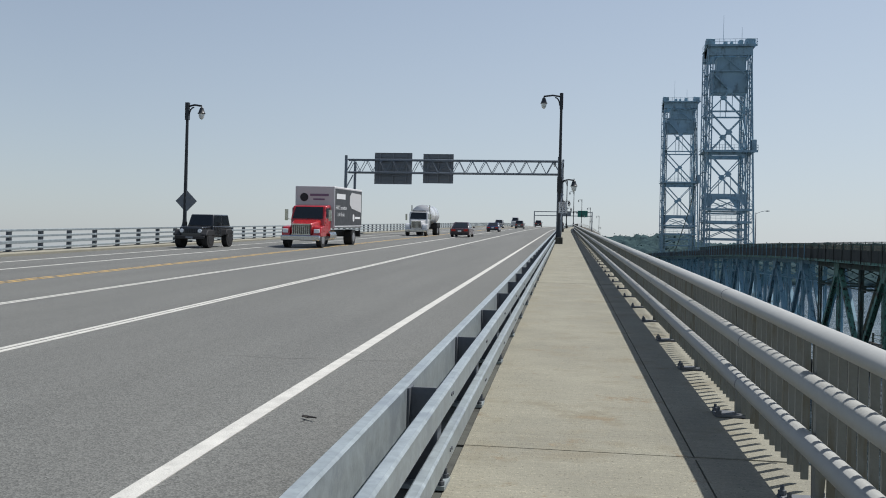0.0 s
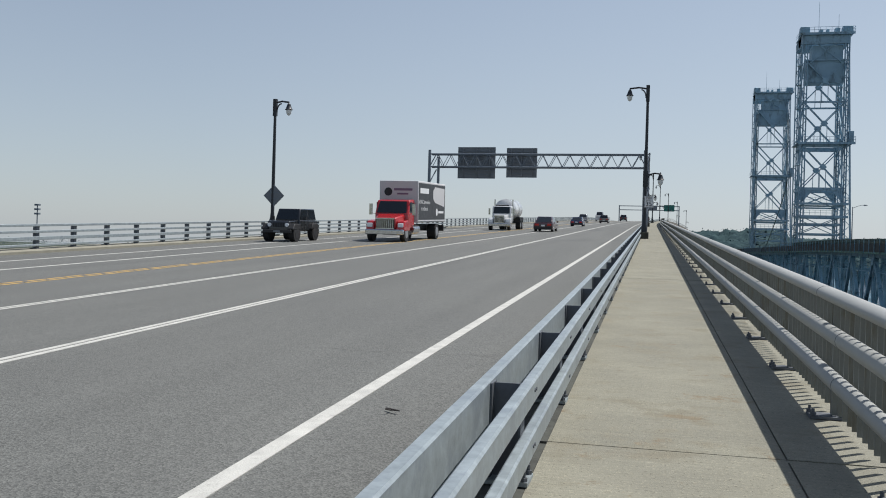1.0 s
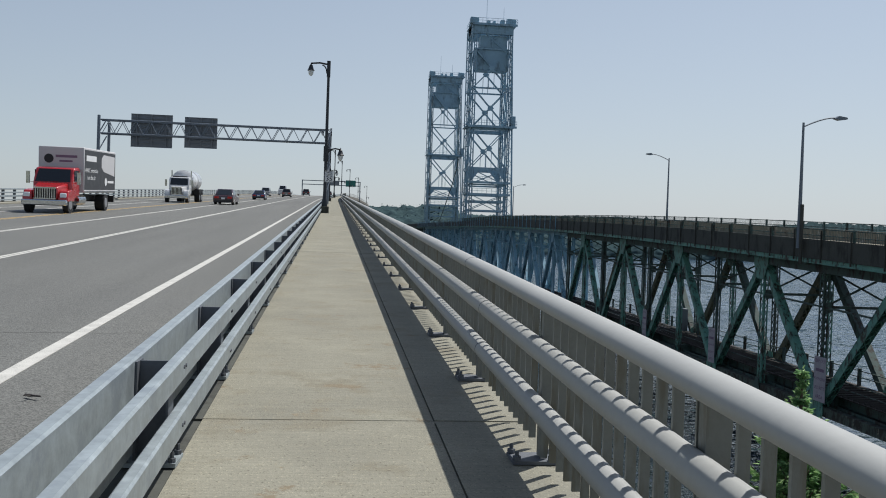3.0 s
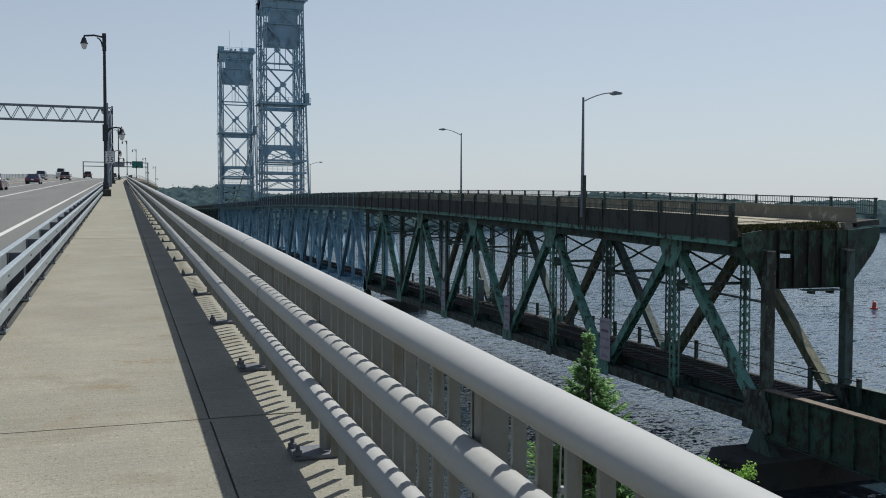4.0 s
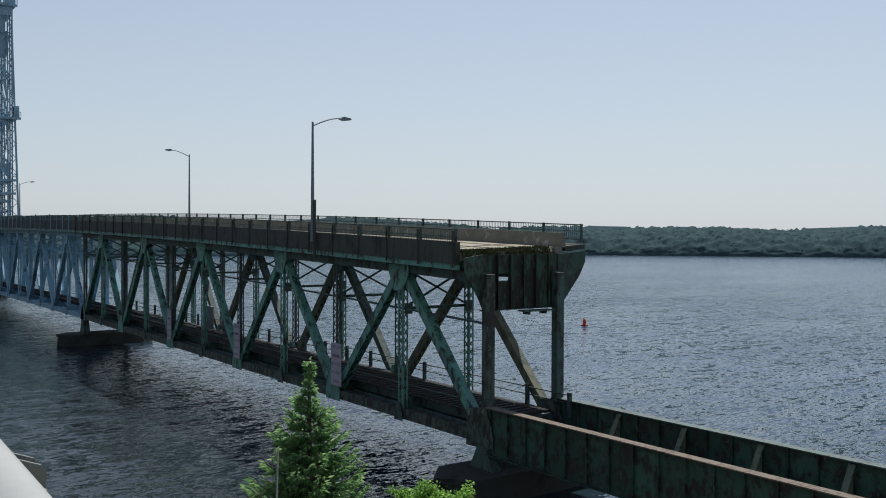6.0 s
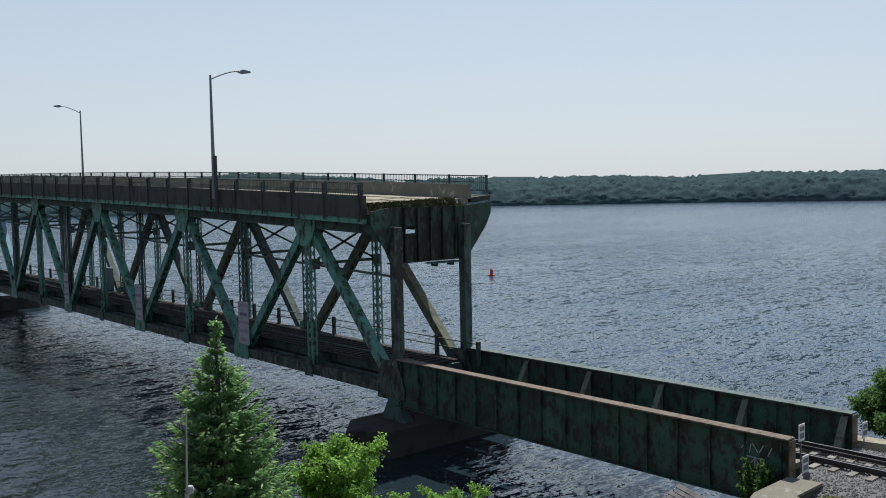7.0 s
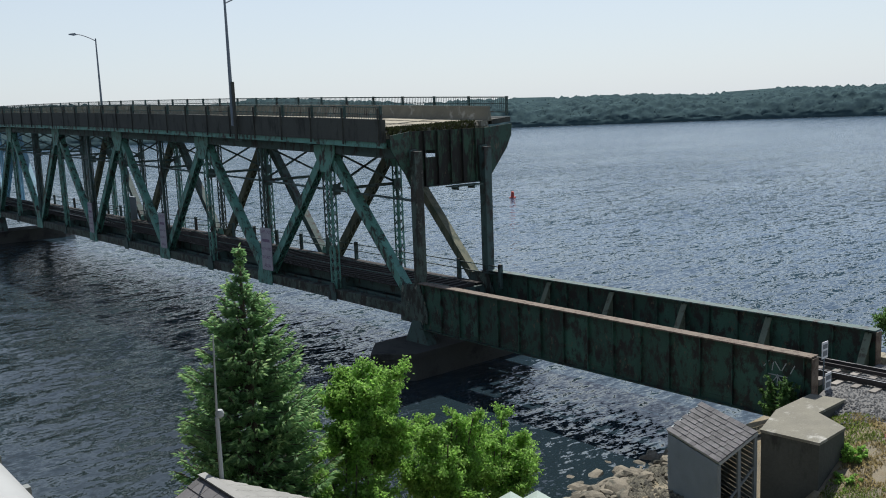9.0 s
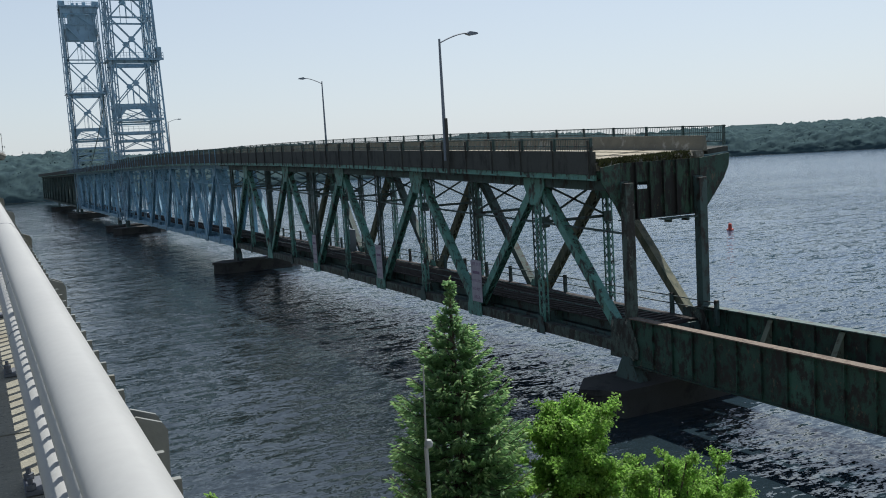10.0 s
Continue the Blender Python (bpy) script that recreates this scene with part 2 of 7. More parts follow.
def glass_material(name, color, rough=0.03):
    m = bpy.data.materials.new(name)
    m.use_nodes = True
    b = m.node_tree.nodes["Principled BSDF"]
    b.inputs["Base Color"].default_value = (*color, 1)
    b.inputs["Roughness"].default_value = rough
    b.inputs["Specular IOR Level"].default_value = 0.6
    return m


def leaf_material(name, color, spread=0.35):
    m = mat(name, color, 0.55, var=0.35, scale=1.2, fine=8, bump=0, tint=spread, island=True, spec=0.3)
    nt = m.node_tree
    b = nt.nodes["Principled BSDF"]
    tr = nt.nodes.new("ShaderNodeBsdfTranslucent")
    nt.links.new(b.inputs["Base Color"].links[0].from_socket, tr.inputs["Color"])
    mx = nt.nodes.new("ShaderNodeMixShader")
    mx.inputs[0].default_value = 0.62
    nt.links.new(b.outputs[0], mx.inputs[1]); nt.links.new(tr.outputs[0], mx.inputs[2])
    nt.links.new(mx.outputs[0], nt.nodes["Material Output"].inputs["Surface"])
    return m


M = {
    "asphalt": asphalt_material(),
    "water": water_material(),
    "concrete": concrete_material(),
    "curb": mat("curb_concrete", (0.25, 0.235, 0.185), 0.9, var=0.4, scale=2, fine=50, bump=0.4),
    "groove": mat("joint_sealant", (0.13, 0.12, 0.1), 0.9, var=0.2, bump=0),
    "white_line": mat("white_road_paint", (0.5, 0.49, 0.45), 0.8, var=0.5, scale=5, fine=70, bump=0.3, dark=(0.3, 0.29, 0.27), dark_amt=0.08, dark_scale=14),
    "yellow_line": mat("yellow_road_paint", (0.5, 0.32, 0.1), 0.8, var=0.4, scale=4, fine=50, bump=0.2, dark=(0.25, 0.2, 0.1), dark_amt=0.2, dark_scale=9),
    "galv": mat("galvanised_steel", (0.3, 0.34, 0.355), 0.48, metal=0.35, var=0.6, scale=9, fine=30, bump=0.06, dark=(0.25, 0.285, 0.31), dark_amt=0.35, dark_scale=4),
    "crack": mat("asphalt_crack", (0.15, 0.148, 0.138), 0.9, var=0.3, bump=0),
    "galv_post": mat("weathered_galvanised_post", (0.12, 0.13, 0.145), 0.6, metal=0.3, var=0.3, scale=5, fine=40, bump=0.1),
    "rail": mat("silver_painted_rail", (0.318, 0.322, 0.307), 0.6, metal=0.0, var=0.16, scale=2.5, fine=30, bump=0.03),
    # weathered pickets; the shade on their faces is put into the darker grey
    "picket": mat("weathered_shaded_picket", (0.175, 0.186, 0.172), 0.6, metal=0.1, var=0.35, scale=4, fine=40, bump=0.08, dark=(0.14, 0.135, 0.105), dark_amt=0.35, dark_scale=7, streak=1),
    "black": mat("black_lamp_paint", (0.018, 0.022, 0.028), 0.45, var=0.3, scale=4, bump=0.05),
    "gantry": mat("grey_gantry_steel", (0.17, 0.2, 0.235), 0.55, metal=0.3, var=0.2, scale=1.5, bump=0.03),
    "sign_back": mat("dull_sign_back", (0.19, 0.205, 0.225), 0.6, metal=0.3, var=0.2, scale=1, bump=0.02),
    "green_sign": mat("green_sign_sheet", (0.02, 0.16, 0.13), 0.5, var=0.1, bump=0),
    "faded_board": mat("faded_lilac_board", (0.42, 0.38, 0.42), 0.7, var=0.4, scale=3, fine=20, bump=0.05),
    "faded_ink": mat("faded_purple_ink", (0.2, 0.13, 0.2), 0.7, var=0.4, bump=0),
    "white_sign": mat("white_sign_sheet", (0.72, 0.72, 0.72), 0.5, var=0.1, bump=0),
    "ink": mat("black_sign_ink", (0.02, 0.02, 0.02), 0.6, var=0.1, bump=0),
    "green_steel": mat("old_green_bridge_paint", (0.12, 0.3, 0.245), 0.55, var=0.7, scale=1.3, fine=14, bump=0.25, dark=(0.03, 0.024, 0.018), dark_amt=0.42, dark_scale=2.6, streak=0.65, flake=(0.16, 0.1, 0.06), flake_amt=0.16, flake_scale=4),
    "dark_steel": mat("dark_bridge_steel", (0.058, 0.1, 0.09), 0.65, var=0.6, scale=1.5, fine=14, bump=0.25, dark=(0.03, 0.022, 0.017), dark_amt=0.4, dark_scale=2.2, streak=0.6),
    "chord_steel": mat("stained_chord_steel", (0.075, 0.105, 0.085), 0.7, var=0.7, scale=1.6, fine=16, bump=0.25, dark=(0.03, 0.026, 0.02), dark_amt=0.55, dark_scale=2.4, streak=0.6, flake=(0.2, 0.2, 0.16), flake_amt=0.2, flake_scale=3),
    "rail_head": mat("polished_rail_head", (0.3, 0.3, 0.3), 0.35, metal=0.8, var=0.3, scale=3, bump=0),
    "knee": mat("pale_green_steel", (0.15, 0.175, 0.12), 0.7, var=0.5, scale=2, fine=14, bump=0.2, dark=(0.08, 0.07, 0.045), dark_amt=0.3, dark_scale=3),
    "tan_steel": mat("sunlit_tan_plate", (0.15, 0.152, 0.1), 0.7, var=0.6, scale=2, fine=16, bump=0.2, dark=(0.07, 0.09, 0.06), dark_amt=0.45, dark_scale=2.2, streak=0.7),
    "blue_steel": mat("blue_grey_bridge_paint", (0.235, 0.42, 0.53), 0.6, var=0.45, scale=0.8, fine=9, bump=0.12, dark=(0.06, 0.12, 0.16), dark_amt=0.3, dark_scale=1.0, streak=0.7),
    # tower blue is lightened: distance haze is put into the colour
    "tower_steel": mat("hazed_slate_blue_paint", (0.25, 0.385, 0.475), 0.6, var=0.35, scale=0.5, fine=5, bump=0.08, dark=(0.15, 0.22, 0.265), dark_amt=0.3, dark_scale=0.7, streak=0.7),
    "rust": mat("rusty_top_flange", (0.15, 0.118, 0.088), 0.85, var=0.6, scale=3, fine=30, bump=0.3, dark=(0.075, 0.05, 0.035), dark_amt=0.4, dark_scale=4),
    "girder": mat("flaking_green_girder_paint", (0.03, 0.082, 0.056), 0.65, var=0.8, tint=0.35, scale=1.2, fine=16, bump=0.35, dark=(0.022, 0.019, 0.015), dark_amt=0.5, dark_scale=2.8, streak=0.5, flake=(0.1, 0.085, 0.055), flake_amt=0.2, flake_scale=5),
    "portal": mat("soot_stained_green_plate", (0.03, 0.07, 0.042), 0.75, var=0.8, scale=1.8, fine=18, bump=0.4, dark=(0.014, 0.013, 0.01), dark_amt=0.66, dark_scale=2.6, streak=0.85, tint=0.25, flake=(0.075, 0.06, 0.035), flake_amt=0.18, flake_scale=4),
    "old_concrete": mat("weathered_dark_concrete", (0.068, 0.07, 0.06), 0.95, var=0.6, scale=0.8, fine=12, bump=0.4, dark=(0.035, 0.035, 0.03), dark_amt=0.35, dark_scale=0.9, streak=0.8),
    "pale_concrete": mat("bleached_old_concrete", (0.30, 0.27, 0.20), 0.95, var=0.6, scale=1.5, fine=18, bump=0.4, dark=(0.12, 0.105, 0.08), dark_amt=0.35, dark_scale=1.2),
    "cap": mat("flaking_block_top", (0.17, 0.16, 0.125), 0.95, var=0.5, scale=2, fine=20, bump=0.4, dark=(0.33, 0.32, 0.28), dark_amt=0.22, dark_scale=1.3),
    "moss": mat("moss_and_weeds", (0.07, 0.075, 0.025), 0.95, var=0.8, scale=3, fine=25, bump=0.8, tint=0.3, island=True),
    "pier": mat("wet_pier_stone", (0.045, 0.045, 0.04), 0.8, var=0.6, scale=0.9, fine=10, bump=0.4, dark=(0.018, 0.018, 0.017), dark_amt=0.4, dark_scale=0.5),
    "tie": mat("grey_timber_tie", (0.22, 0.20, 0.175), 0.9, var=0.5, scale=3, fine=30, bump=0.4, tint=0.3),
    "dark_tie": mat("creosoted_bridge_tie", (0.035, 0.03, 0.027), 0.9, var=0.5, scale=3, fine=30, bump=0.3),
    "track": mat("worn_rail_steel", (0.03, 0.026, 0.026), 0.6, metal=0.2, var=0.4, scale=4, bump=0.1),
    "gravel": mat("grey_ballast", (0.14, 0.137, 0.13), 0.95, var=0.9, scale=9, fine=26, bump=1.0),
    "rock": mat("shore_boulder", (0.155, 0.135, 0.1), 0.9, var=0.8, scale=2.5, fine=20, bump=0.5, dark=(0.06, 0.06, 0.045), dark_amt=0.3, dark_scale=1.5, tint=0.35),
    "shingle": mat("grey_asphalt_shingle", (0.125, 0.12, 0.12), 0.95, var=0.5, scale=4, fine=50, bump=0.5, tint=0.25),
    "clapboard": mat("grey_painted_clapboard", (0.19, 0.215, 0.22), 0.8, var=0.35, scale=2, fine=25, bump=0.15),
    "sage": mat("sage_green_paint", (0.3, 0.36, 0.31), 0.6, var=0.25, scale=3, bump=0.05),
    "trim": mat("pale_grey_trim", (0.34, 0.36, 0.35), 0.7, var=0.25, scale=3, bump=0.1),
    "pale_roof": mat("sunlit_roof_and_capping", (0.23, 0.225, 0.205), 0.6, var=0.35, scale=2, bump=0.1),
    "cabinet": mat("beige_steel_cabinet", (0.48, 0.46, 0.40), 0.55, var=0.15, scale=2, bump=0.03),
    "graffiti": mat("white_spray_paint", (0.45, 0.47, 0.45), 0.8, var=0.3, bump=0),
    "faded_orange": mat("faded_orange_paint", (0.36, 0.14, 0.1), 0.7, var=0.4, bump=0),
    "buoy": mat("red_buoy_paint", (0.45, 0.055, 0.035), 0.5, var=0.2, bump=0),
    "bark": mat("grey_brown_bark", (0.09, 0.07, 0.05), 0.95, var=0.5, scale=4, fine=20, bump=0.6),
    "spruce": leaf_material("spruce_needles", (0.225, 0.385, 0.175), 0.3),
    "spruce_tip": leaf_material("spruce_new_growth", (0.42, 0.58, 0.28), 0.2),
    "leaf": leaf_material("bright_green_leaves", (0.25, 0.44, 0.095), 0.4),
    "leaf_dark": leaf_material("dark_green_leaves", (0.105, 0.2, 0.06), 0.4),
    "forest_floor": mat("shaded_woodland_floor", (0.035, 0.05, 0.03), 0.95, var=0.6, scale=0.2, fine=2, bump=0),
    # distance haze is put into this dull blue-green base colour
    "woods": mat("hazed_woodland_leaves", (0.050, 0.080, 0.084), 0.9, var=0.5, scale=0.09, fine=0.7, bump=0, tint=0.06, island=True, spec=0.0, dark=(0.038, 0.062, 0.070), dark_amt=0.5, dark_scale=0.22),
    "tyre": mat("black_tyre_rubber", (0.012, 0.012, 0.013), 0.8, var=0.2, bump=0.1),
    "chrome": mat("bright_chrome", (0.65, 0.66, 0.68), 0.15, metal=1.0, var=0.1, bump=0),
    "alloy": mat("silver_wheel_rim", (0.4, 0.4, 0.41), 0.35, metal=0.7, var=0.1, bump=0),
    "plastic": mat("black_trim_plastic", (0.02, 0.02, 0.022), 0.6, var=0.2, bump=0),
    "window": glass_material("dark_vehicle_glass", (0.012, 0.016, 0.02)),
    "lens": glass_material("clear_lamp_glass", (0.75, 0.76, 0.74), 0.1),
    "tail": glass_material("red_tail_lens", (0.5, 0.02, 0.015), 0.15),
    "headlight": glass_material("clear_headlight", (0.8, 0.82, 0.85), 0.08),
}


def car_paint(name, color, rough=0.25):
    m = mat(name, color, rough, var=0.08, scale=1, bump=0)
    m.node_tree.nodes["Principled BSDF"].inputs["Coat Weight"].default_value = 0.6
    return m


# ---- mesh building ----
class MB:
    """Gathers vertices and faces of one mesh."""

    def __init__(self):
        self.v, self.f = [], []

    def add(self, v, f):
        n = len(self.v)
        self.v += [tuple(p) for p in v]
        self.f += [tuple(i + n for i in q) for q in f]
        return self

    def box(self, x0, x1, y0, y1, z0, z1):
        return self.add([(x, y, z) for x in (x0, x1) for y in (y0, y1) for z in (z0, z1)],
                        [(0, 1, 3, 2), (4, 6, 7, 5), (0, 4, 5, 1), (2, 3, 7, 6), (0, 2, 6, 4), (1, 5, 7, 3)])

    def beam(self, p, q, w, h, up=(0, 0, 1)):
        """A bar from p to q; w across, h along up."""
        p, q = Vector(p), Vector(q)
        d = (q - p).normalized()
        s = d.cross(Vector(up))
        if s.length < 1e-4:
            s = d.cross(Vector((0, 1, 0)))
        s.normalize()
        u = s.cross(d)
        c = [s * a * w / 2 + u * b * h / 2 for a, b in ((-1, -1), (1, -1), (1, 1), (-1, 1))]
        return self.add([p + k for k in c] + [q + k for k in c],
                        [(3, 2, 1, 0), (4, 5, 6, 7), (0, 1, 5, 4), (1, 2, 6, 5), (2, 3, 7, 6), (3, 0, 4, 7)])

    def cyl(self, p, q, r0, r1=None, n=10):
        p, q = Vector(p), Vector(q)
        r1 = r0 if r1 is None else r1
        d = (q - p).normalized()
        s = d.orthogonal().normalized()
        u = d.cross(s)
        ring = [s * math.cos(2 * math.pi * i / n) + u * math.sin(2 * math.pi * i / n) for i in range(n)]
        return self.add([p + k * r0 for k in ring] + [q + k * r1 for k in ring],
                        [(i, (i + 1) % n, n + (i + 1) % n, n + i) for i in range(n)] + [tuple(range(n))[::-1], tuple(range(n, 2 * n))])

    def pipe(self, pts, r, n=8):
        pts = [Vector(p) for p in pts]
        v, f = [], []
        s = None
        for k, p in enumerate(pts):
            d = (pts[min(k + 1, len(pts) - 1)] - pts[max(k - 1, 0)]).normalized()
            s = d.orthogonal().normalized() if s is None else (s - d * s.dot(d)).normalized()
            u = d.cross(s)
            v += [p + (s * math.cos(2 * math.pi * i / n) + u * math.sin(2 * math.pi * i / n)) * r for i in range(n)]
        for k in range(len(pts) - 1):
            f += [(k * n + i, k * n + (i + 1) % n, (k + 1) * n + (i + 1) % n, (k + 1) * n + i) for i in range(n)]
        f += [tuple(range(n))[::-1], tuple(range((len(pts) - 1) * n, len(pts) * n))]
        return self.add(v, f)

    def prism(self, poly, axis, a, b):
        """A polygon in the plane across an axis, drawn out from a to b. poly holds the other two coordinates in order."""
        def put(p, c):
            return (c, p[0], p[1]) if axis == 0 else (p[0], c, p[1]) if axis == 1 else (p[0], p[1], c)
        n = len(poly)
        return self.add([put(p, a) for p in poly] + [put(p, b) for p in poly],
                        [tuple(range(n))[::-1], tuple(range(n, 2 * n))] + [(i, (i + 1) % n, n + (i + 1) % n, n + i) for i in range(n)])

    def lathe(self, prof, at, n=14):
        """prof: (radius, z) pairs from bottom to top, round a vertical axis through at."""
        x, y, z = at
        v, f = [], []
        for r, h in prof:
            v += [(x + r * math.cos(2 * math.pi * i / n), y + r * math.sin(2 * math.pi * i / n), z + h) for i in range(n)]
        for k in range(len(prof) - 1):
            f += [(k * n + i, k * n + (i + 1) % n, (k + 1) * n + (i + 1) % n, (k + 1) * n + i) for i in range(n)]
        f += [tuple(range(n))[::-1], tuple(range((len(prof) - 1) * n, len(prof) * n))]
        return self.add(v, f)

    def sweep(self, prof, ys, closed=True):
        """A cross-section (x, z) drawn along the new bridge's line and grade."""
        n, v, f = len(prof), [], []
        for y in ys:
            v += [(x + line_x(y), y, z + grade(y)) for x, z in prof]
        for k in range(len(ys) - 1):
            for i in range(n if closed else n - 1):
                j = (i + 1) % n
                f.append((k * n + i, k * n + j, (k + 1) * n + j, (k + 1) * n + i))
        if closed:
            f += [tuple(range(n))[::-1], tuple(range((len(ys) - 1) * n, len(ys) * n))]
        return self.add(v, f)

    def mesh(self, name, smooth=True, clean=True):
        me = bpy.data.meshes.new(name)
        me.from_pydata(self.v, [], self.f)
        if clean:
            bm = bmesh.new()
            bm.from_mesh(me)
            bmesh.ops.recalc_face_normals(bm, faces=bm.faces)
            for e in bm.edges:
                e.smooth = len(e.link_faces) == 2 and e.calc_face_angle(3.1) < 0.7
            for q in bm.faces:
                q.smooth = smooth
            bm.to_mesh(me)
            bm.free()
        return me


def thing(name, label, category, group="", kind="", at=None):
    ob = new(name)
    ob.empty_display_size = 0.2
    if at is not None:
        ob.matrix_world = at
    return tagged(ob, label, category, group, kind)


def part(name, mb, material, parent=None, label="", clean=True, bevel=0.0, kind=""):
    me = mb if isinstance(mb, bpy.types.Mesh) else mb.mesh(name, clean=clean)
    if material is not None and not me.materials:
        me.materials.append(material)
    ob = new(name, me)
    ob.parent = parent
    if bevel:
        bv = ob.modifiers.new("edge", "BEVEL")
        bv.width, bv.segments, bv.limit_method, bv.angle_limit = bevel, 2, "ANGLE", 0.7
    return tagged(ob, label, kind=kind)


def whole(name, mb, material, label, category="", group="", kind="", clean=True, bevel=0.0):
    ob = part(name, mb, material, None, label, clean, bevel)
    return tagged(ob, label, category, group, kind)


# ---- line and grade of the new bridge ----
def grade(y):
    return 0.041 * y if y < 260 else 0.041 * y - 1.3e-4 * (y - 260) ** 2


def line_x(y):
    return 0.085 - 0.0107 * y + max(0.0, y - 130) ** 2 / 6500


NEAR_Y = [-30, -12, -6, 0, 6, 12, 20, 40, 60, 80, 100, 120]
ALONG = NEAR_Y + [130 + 12 * i for i in range(28)]


def on_deck(x, y, z=0.0):
    return (x + line_x(y), y, z + grade(y))


# ---- new bridge: roadway, sidewalk, rails ----
ROAD = -0.10


def road_z(x):
    """The carriageway falls gently towards its far edge."""
    return ROAD - 0.009 * max(0.0, -1.24 - x)


road = whole("road", MB().sweep([(-22.9, road_z(-22.9)), (-1.24, ROAD), (-1.24, -0.9), (-22.9, -0.9)], ALONG), M["asphalt"],
             "grey worn asphalt carriageway of the new bridge", kind="structure")
deck = whole("deck_girder", MB().sweep([(-24.1, -0.92), (1.55, -0.92), (0.4, -2.6), (-22.9, -2.6)], ALONG), M["curb"],
             "concrete box girder under the new bridge deck", kind="structure")

sidewalk = thing("sidewalk", "pale tan broom-finished concrete sidewalk with joints", "sidewalk", kind="structure")
part("bed", MB().sweep([(-1.24, -0.02), (1.42, -0.02), (1.55, -0.9), (-1.236, -0.9)], ALONG), M["groove"], sidewalk)
joints = [-26.5 + 16.65 * i - 0.63 for i in range(29)]
for a, b in zip(joints, joints[1:]):
    ys = [a + 0.033] + [q for q in ALONG if a + 1 < q < b - 1] + [b - 0.033]
    part("slab", MB().sweep([(-0.87, 0), (0.68, 0), (0.68, -0.05), (-0.87, -0.05)], ys), M["concrete"], sidewalk)
    part("slab", MB().sweep([(0.69, 0.004), (1.42, 0.004), (1.42, -0.05), (0.69, -0.05)], ys), M["concrete"], sidewalk)
    # dark strip under the guardrail: the shade there is put into its colour
    part("curb_strip", MB().sweep([(-1.24, -0.002), (-0.874, -0.002), (-0.874, -0.05), (-1.24, -0.05)], ys), M["old_concrete"], sidewalk)
    part("joint_strip", MB().sweep([(-0.87, -0.002), (1.41, -0.002), (1.41, -0.03), (-0.87, -0.03)], [b - 0.027, b + 0.027]), M["concrete"], sidewalk)


def stripe(x, w, a=-30, b=450):
    ys = [a] + [q for q in ALONG if a < q < b] + [b]
    return MB().sweep([(x - w / 2, road_z(x) + 0.006), (x + w / 2, road_z(x) + 0.006), (x + w / 2, road_z(x) - 0.01), (x - w / 2, road_z(x) - 0.01)], ys)


for x, w in ((-2.755, 0.15), (-7.03, 0.09), (-7.17, 0.09), (-10.68, 0.07), (-10.82, 0.07), (-17.5, 0.14), (-20.25, 0.14)):
    whole("road_line", stripe(x, w), M["white_line"], "worn white painted lane line on asphalt", "road marking", "lane lines", "structure")
yl = MB()
for i in range(420):
    y = -20 + i * 0.75
    for k, x in enumerate((-14.0, -14.28)):
        q = y + 0.37 * k
        x += 0.03 * math.sin(i * 1.9)
        yl.sweep([(x - 0.045, road_z(x) + 0.006), (x + 0.045, road_z(x) + 0.006), (x + 0.045, road_z(x) - 0.01), (x - 0.045, road_z(x) - 0.01)], [q, q + 0.66])
whole("centre_line", yl, M["yellow_line"], "double yellow line painted over rumble strip", "road marking", kind="structure", clean=False)

# cracks sealed across the lanes
rnd = random.Random(8)
for y, x0, x1 in ((10.3, -4.2, -1.6), (14.1, -5.5, -1.6), (21, -9, -1.4)):
    ck = MB()
    x, q = x0, y
    while x < x1:
        x2, q2 = x + rnd.uniform(0.12, 0.35), y + rnd.uniform(-0.07, 0.07)
        ck.add([on_deck(x, q, road_z(x) + 0.004), on_deck(x2, q2, road_z(x2) + 0.004), on_deck(x2, q2 + 0.012, road_z(x2) + 0.004), on_deck(x, q + 0.012, road_z(x) + 0.004)], [(0, 1, 2, 3)])
        x, q = x2, q2
    whole("crack_seal", ck, M["crack"],
          "thin dark crack running across asphalt", "crack", kind="structure")

# twig on the shoulder
tw = MB()
p = Vector(on_deck(-2.33, 7.2, ROAD + 0.012))
tw.cyl(p, p + Vector((0.14, -0.10, 0.01)), 0.012, 0.006, 6).cyl(p + Vector((0.05, -0.04, 0)), p + Vector((0.03, -0.13, 0.02)), 0.008, 0.004, 5)
whole("twig", tw, M["dark_tie"], "small broken dark twig lying on the shoulder", "twig")

# --- traffic guardrail between road and sidewalk ---
guard = thing("guardrail", "galvanised steel tube guardrail between road and sidewalk", "guardrail")


def rect(x0, x1, z0, z1, r=0.012):
    return [(x0 + r, z0), (x1 - r, z0), (x1, z0 + r), (x1, z1 - r), (x1 - r, z1), (x0 + r, z1), (x0, z1 - r), (x0, z0 + r)]


for x0, x1, z0, z1 in ((-1.18, -1.10, 0.335, 0.595), (-1.18, -1.10, 0.06, 0.315), (-0.915, -0.845, 0.465, 0.605), (-0.915, -0.845, 0.155, 0.295)):
    part("rail_tube", MB().sweep(rect(x0, x1, z0, z1), ALONG), M["galv"], guard)
gp = MB()
gp.box(-1.10, -1.086, -0.075, 0.075, 0.03, 0.575).box(-0.929, -0.915, -0.075, 0.075, 0.03, 0.575).box(-1.088, -0.927, -0.006, 0.006, 0.03, 0.573)
gp_me = gp.mesh("post")
gp_me.materials.append(M["galv_post"])
gb = MB()
gb.box(-1.165, -0.86, -0.12, 0.12, 0.002, 0.026)
gb_me = gb.mesh("base_plate")
gb_me.materials.append(M["galv"])
bo = MB()
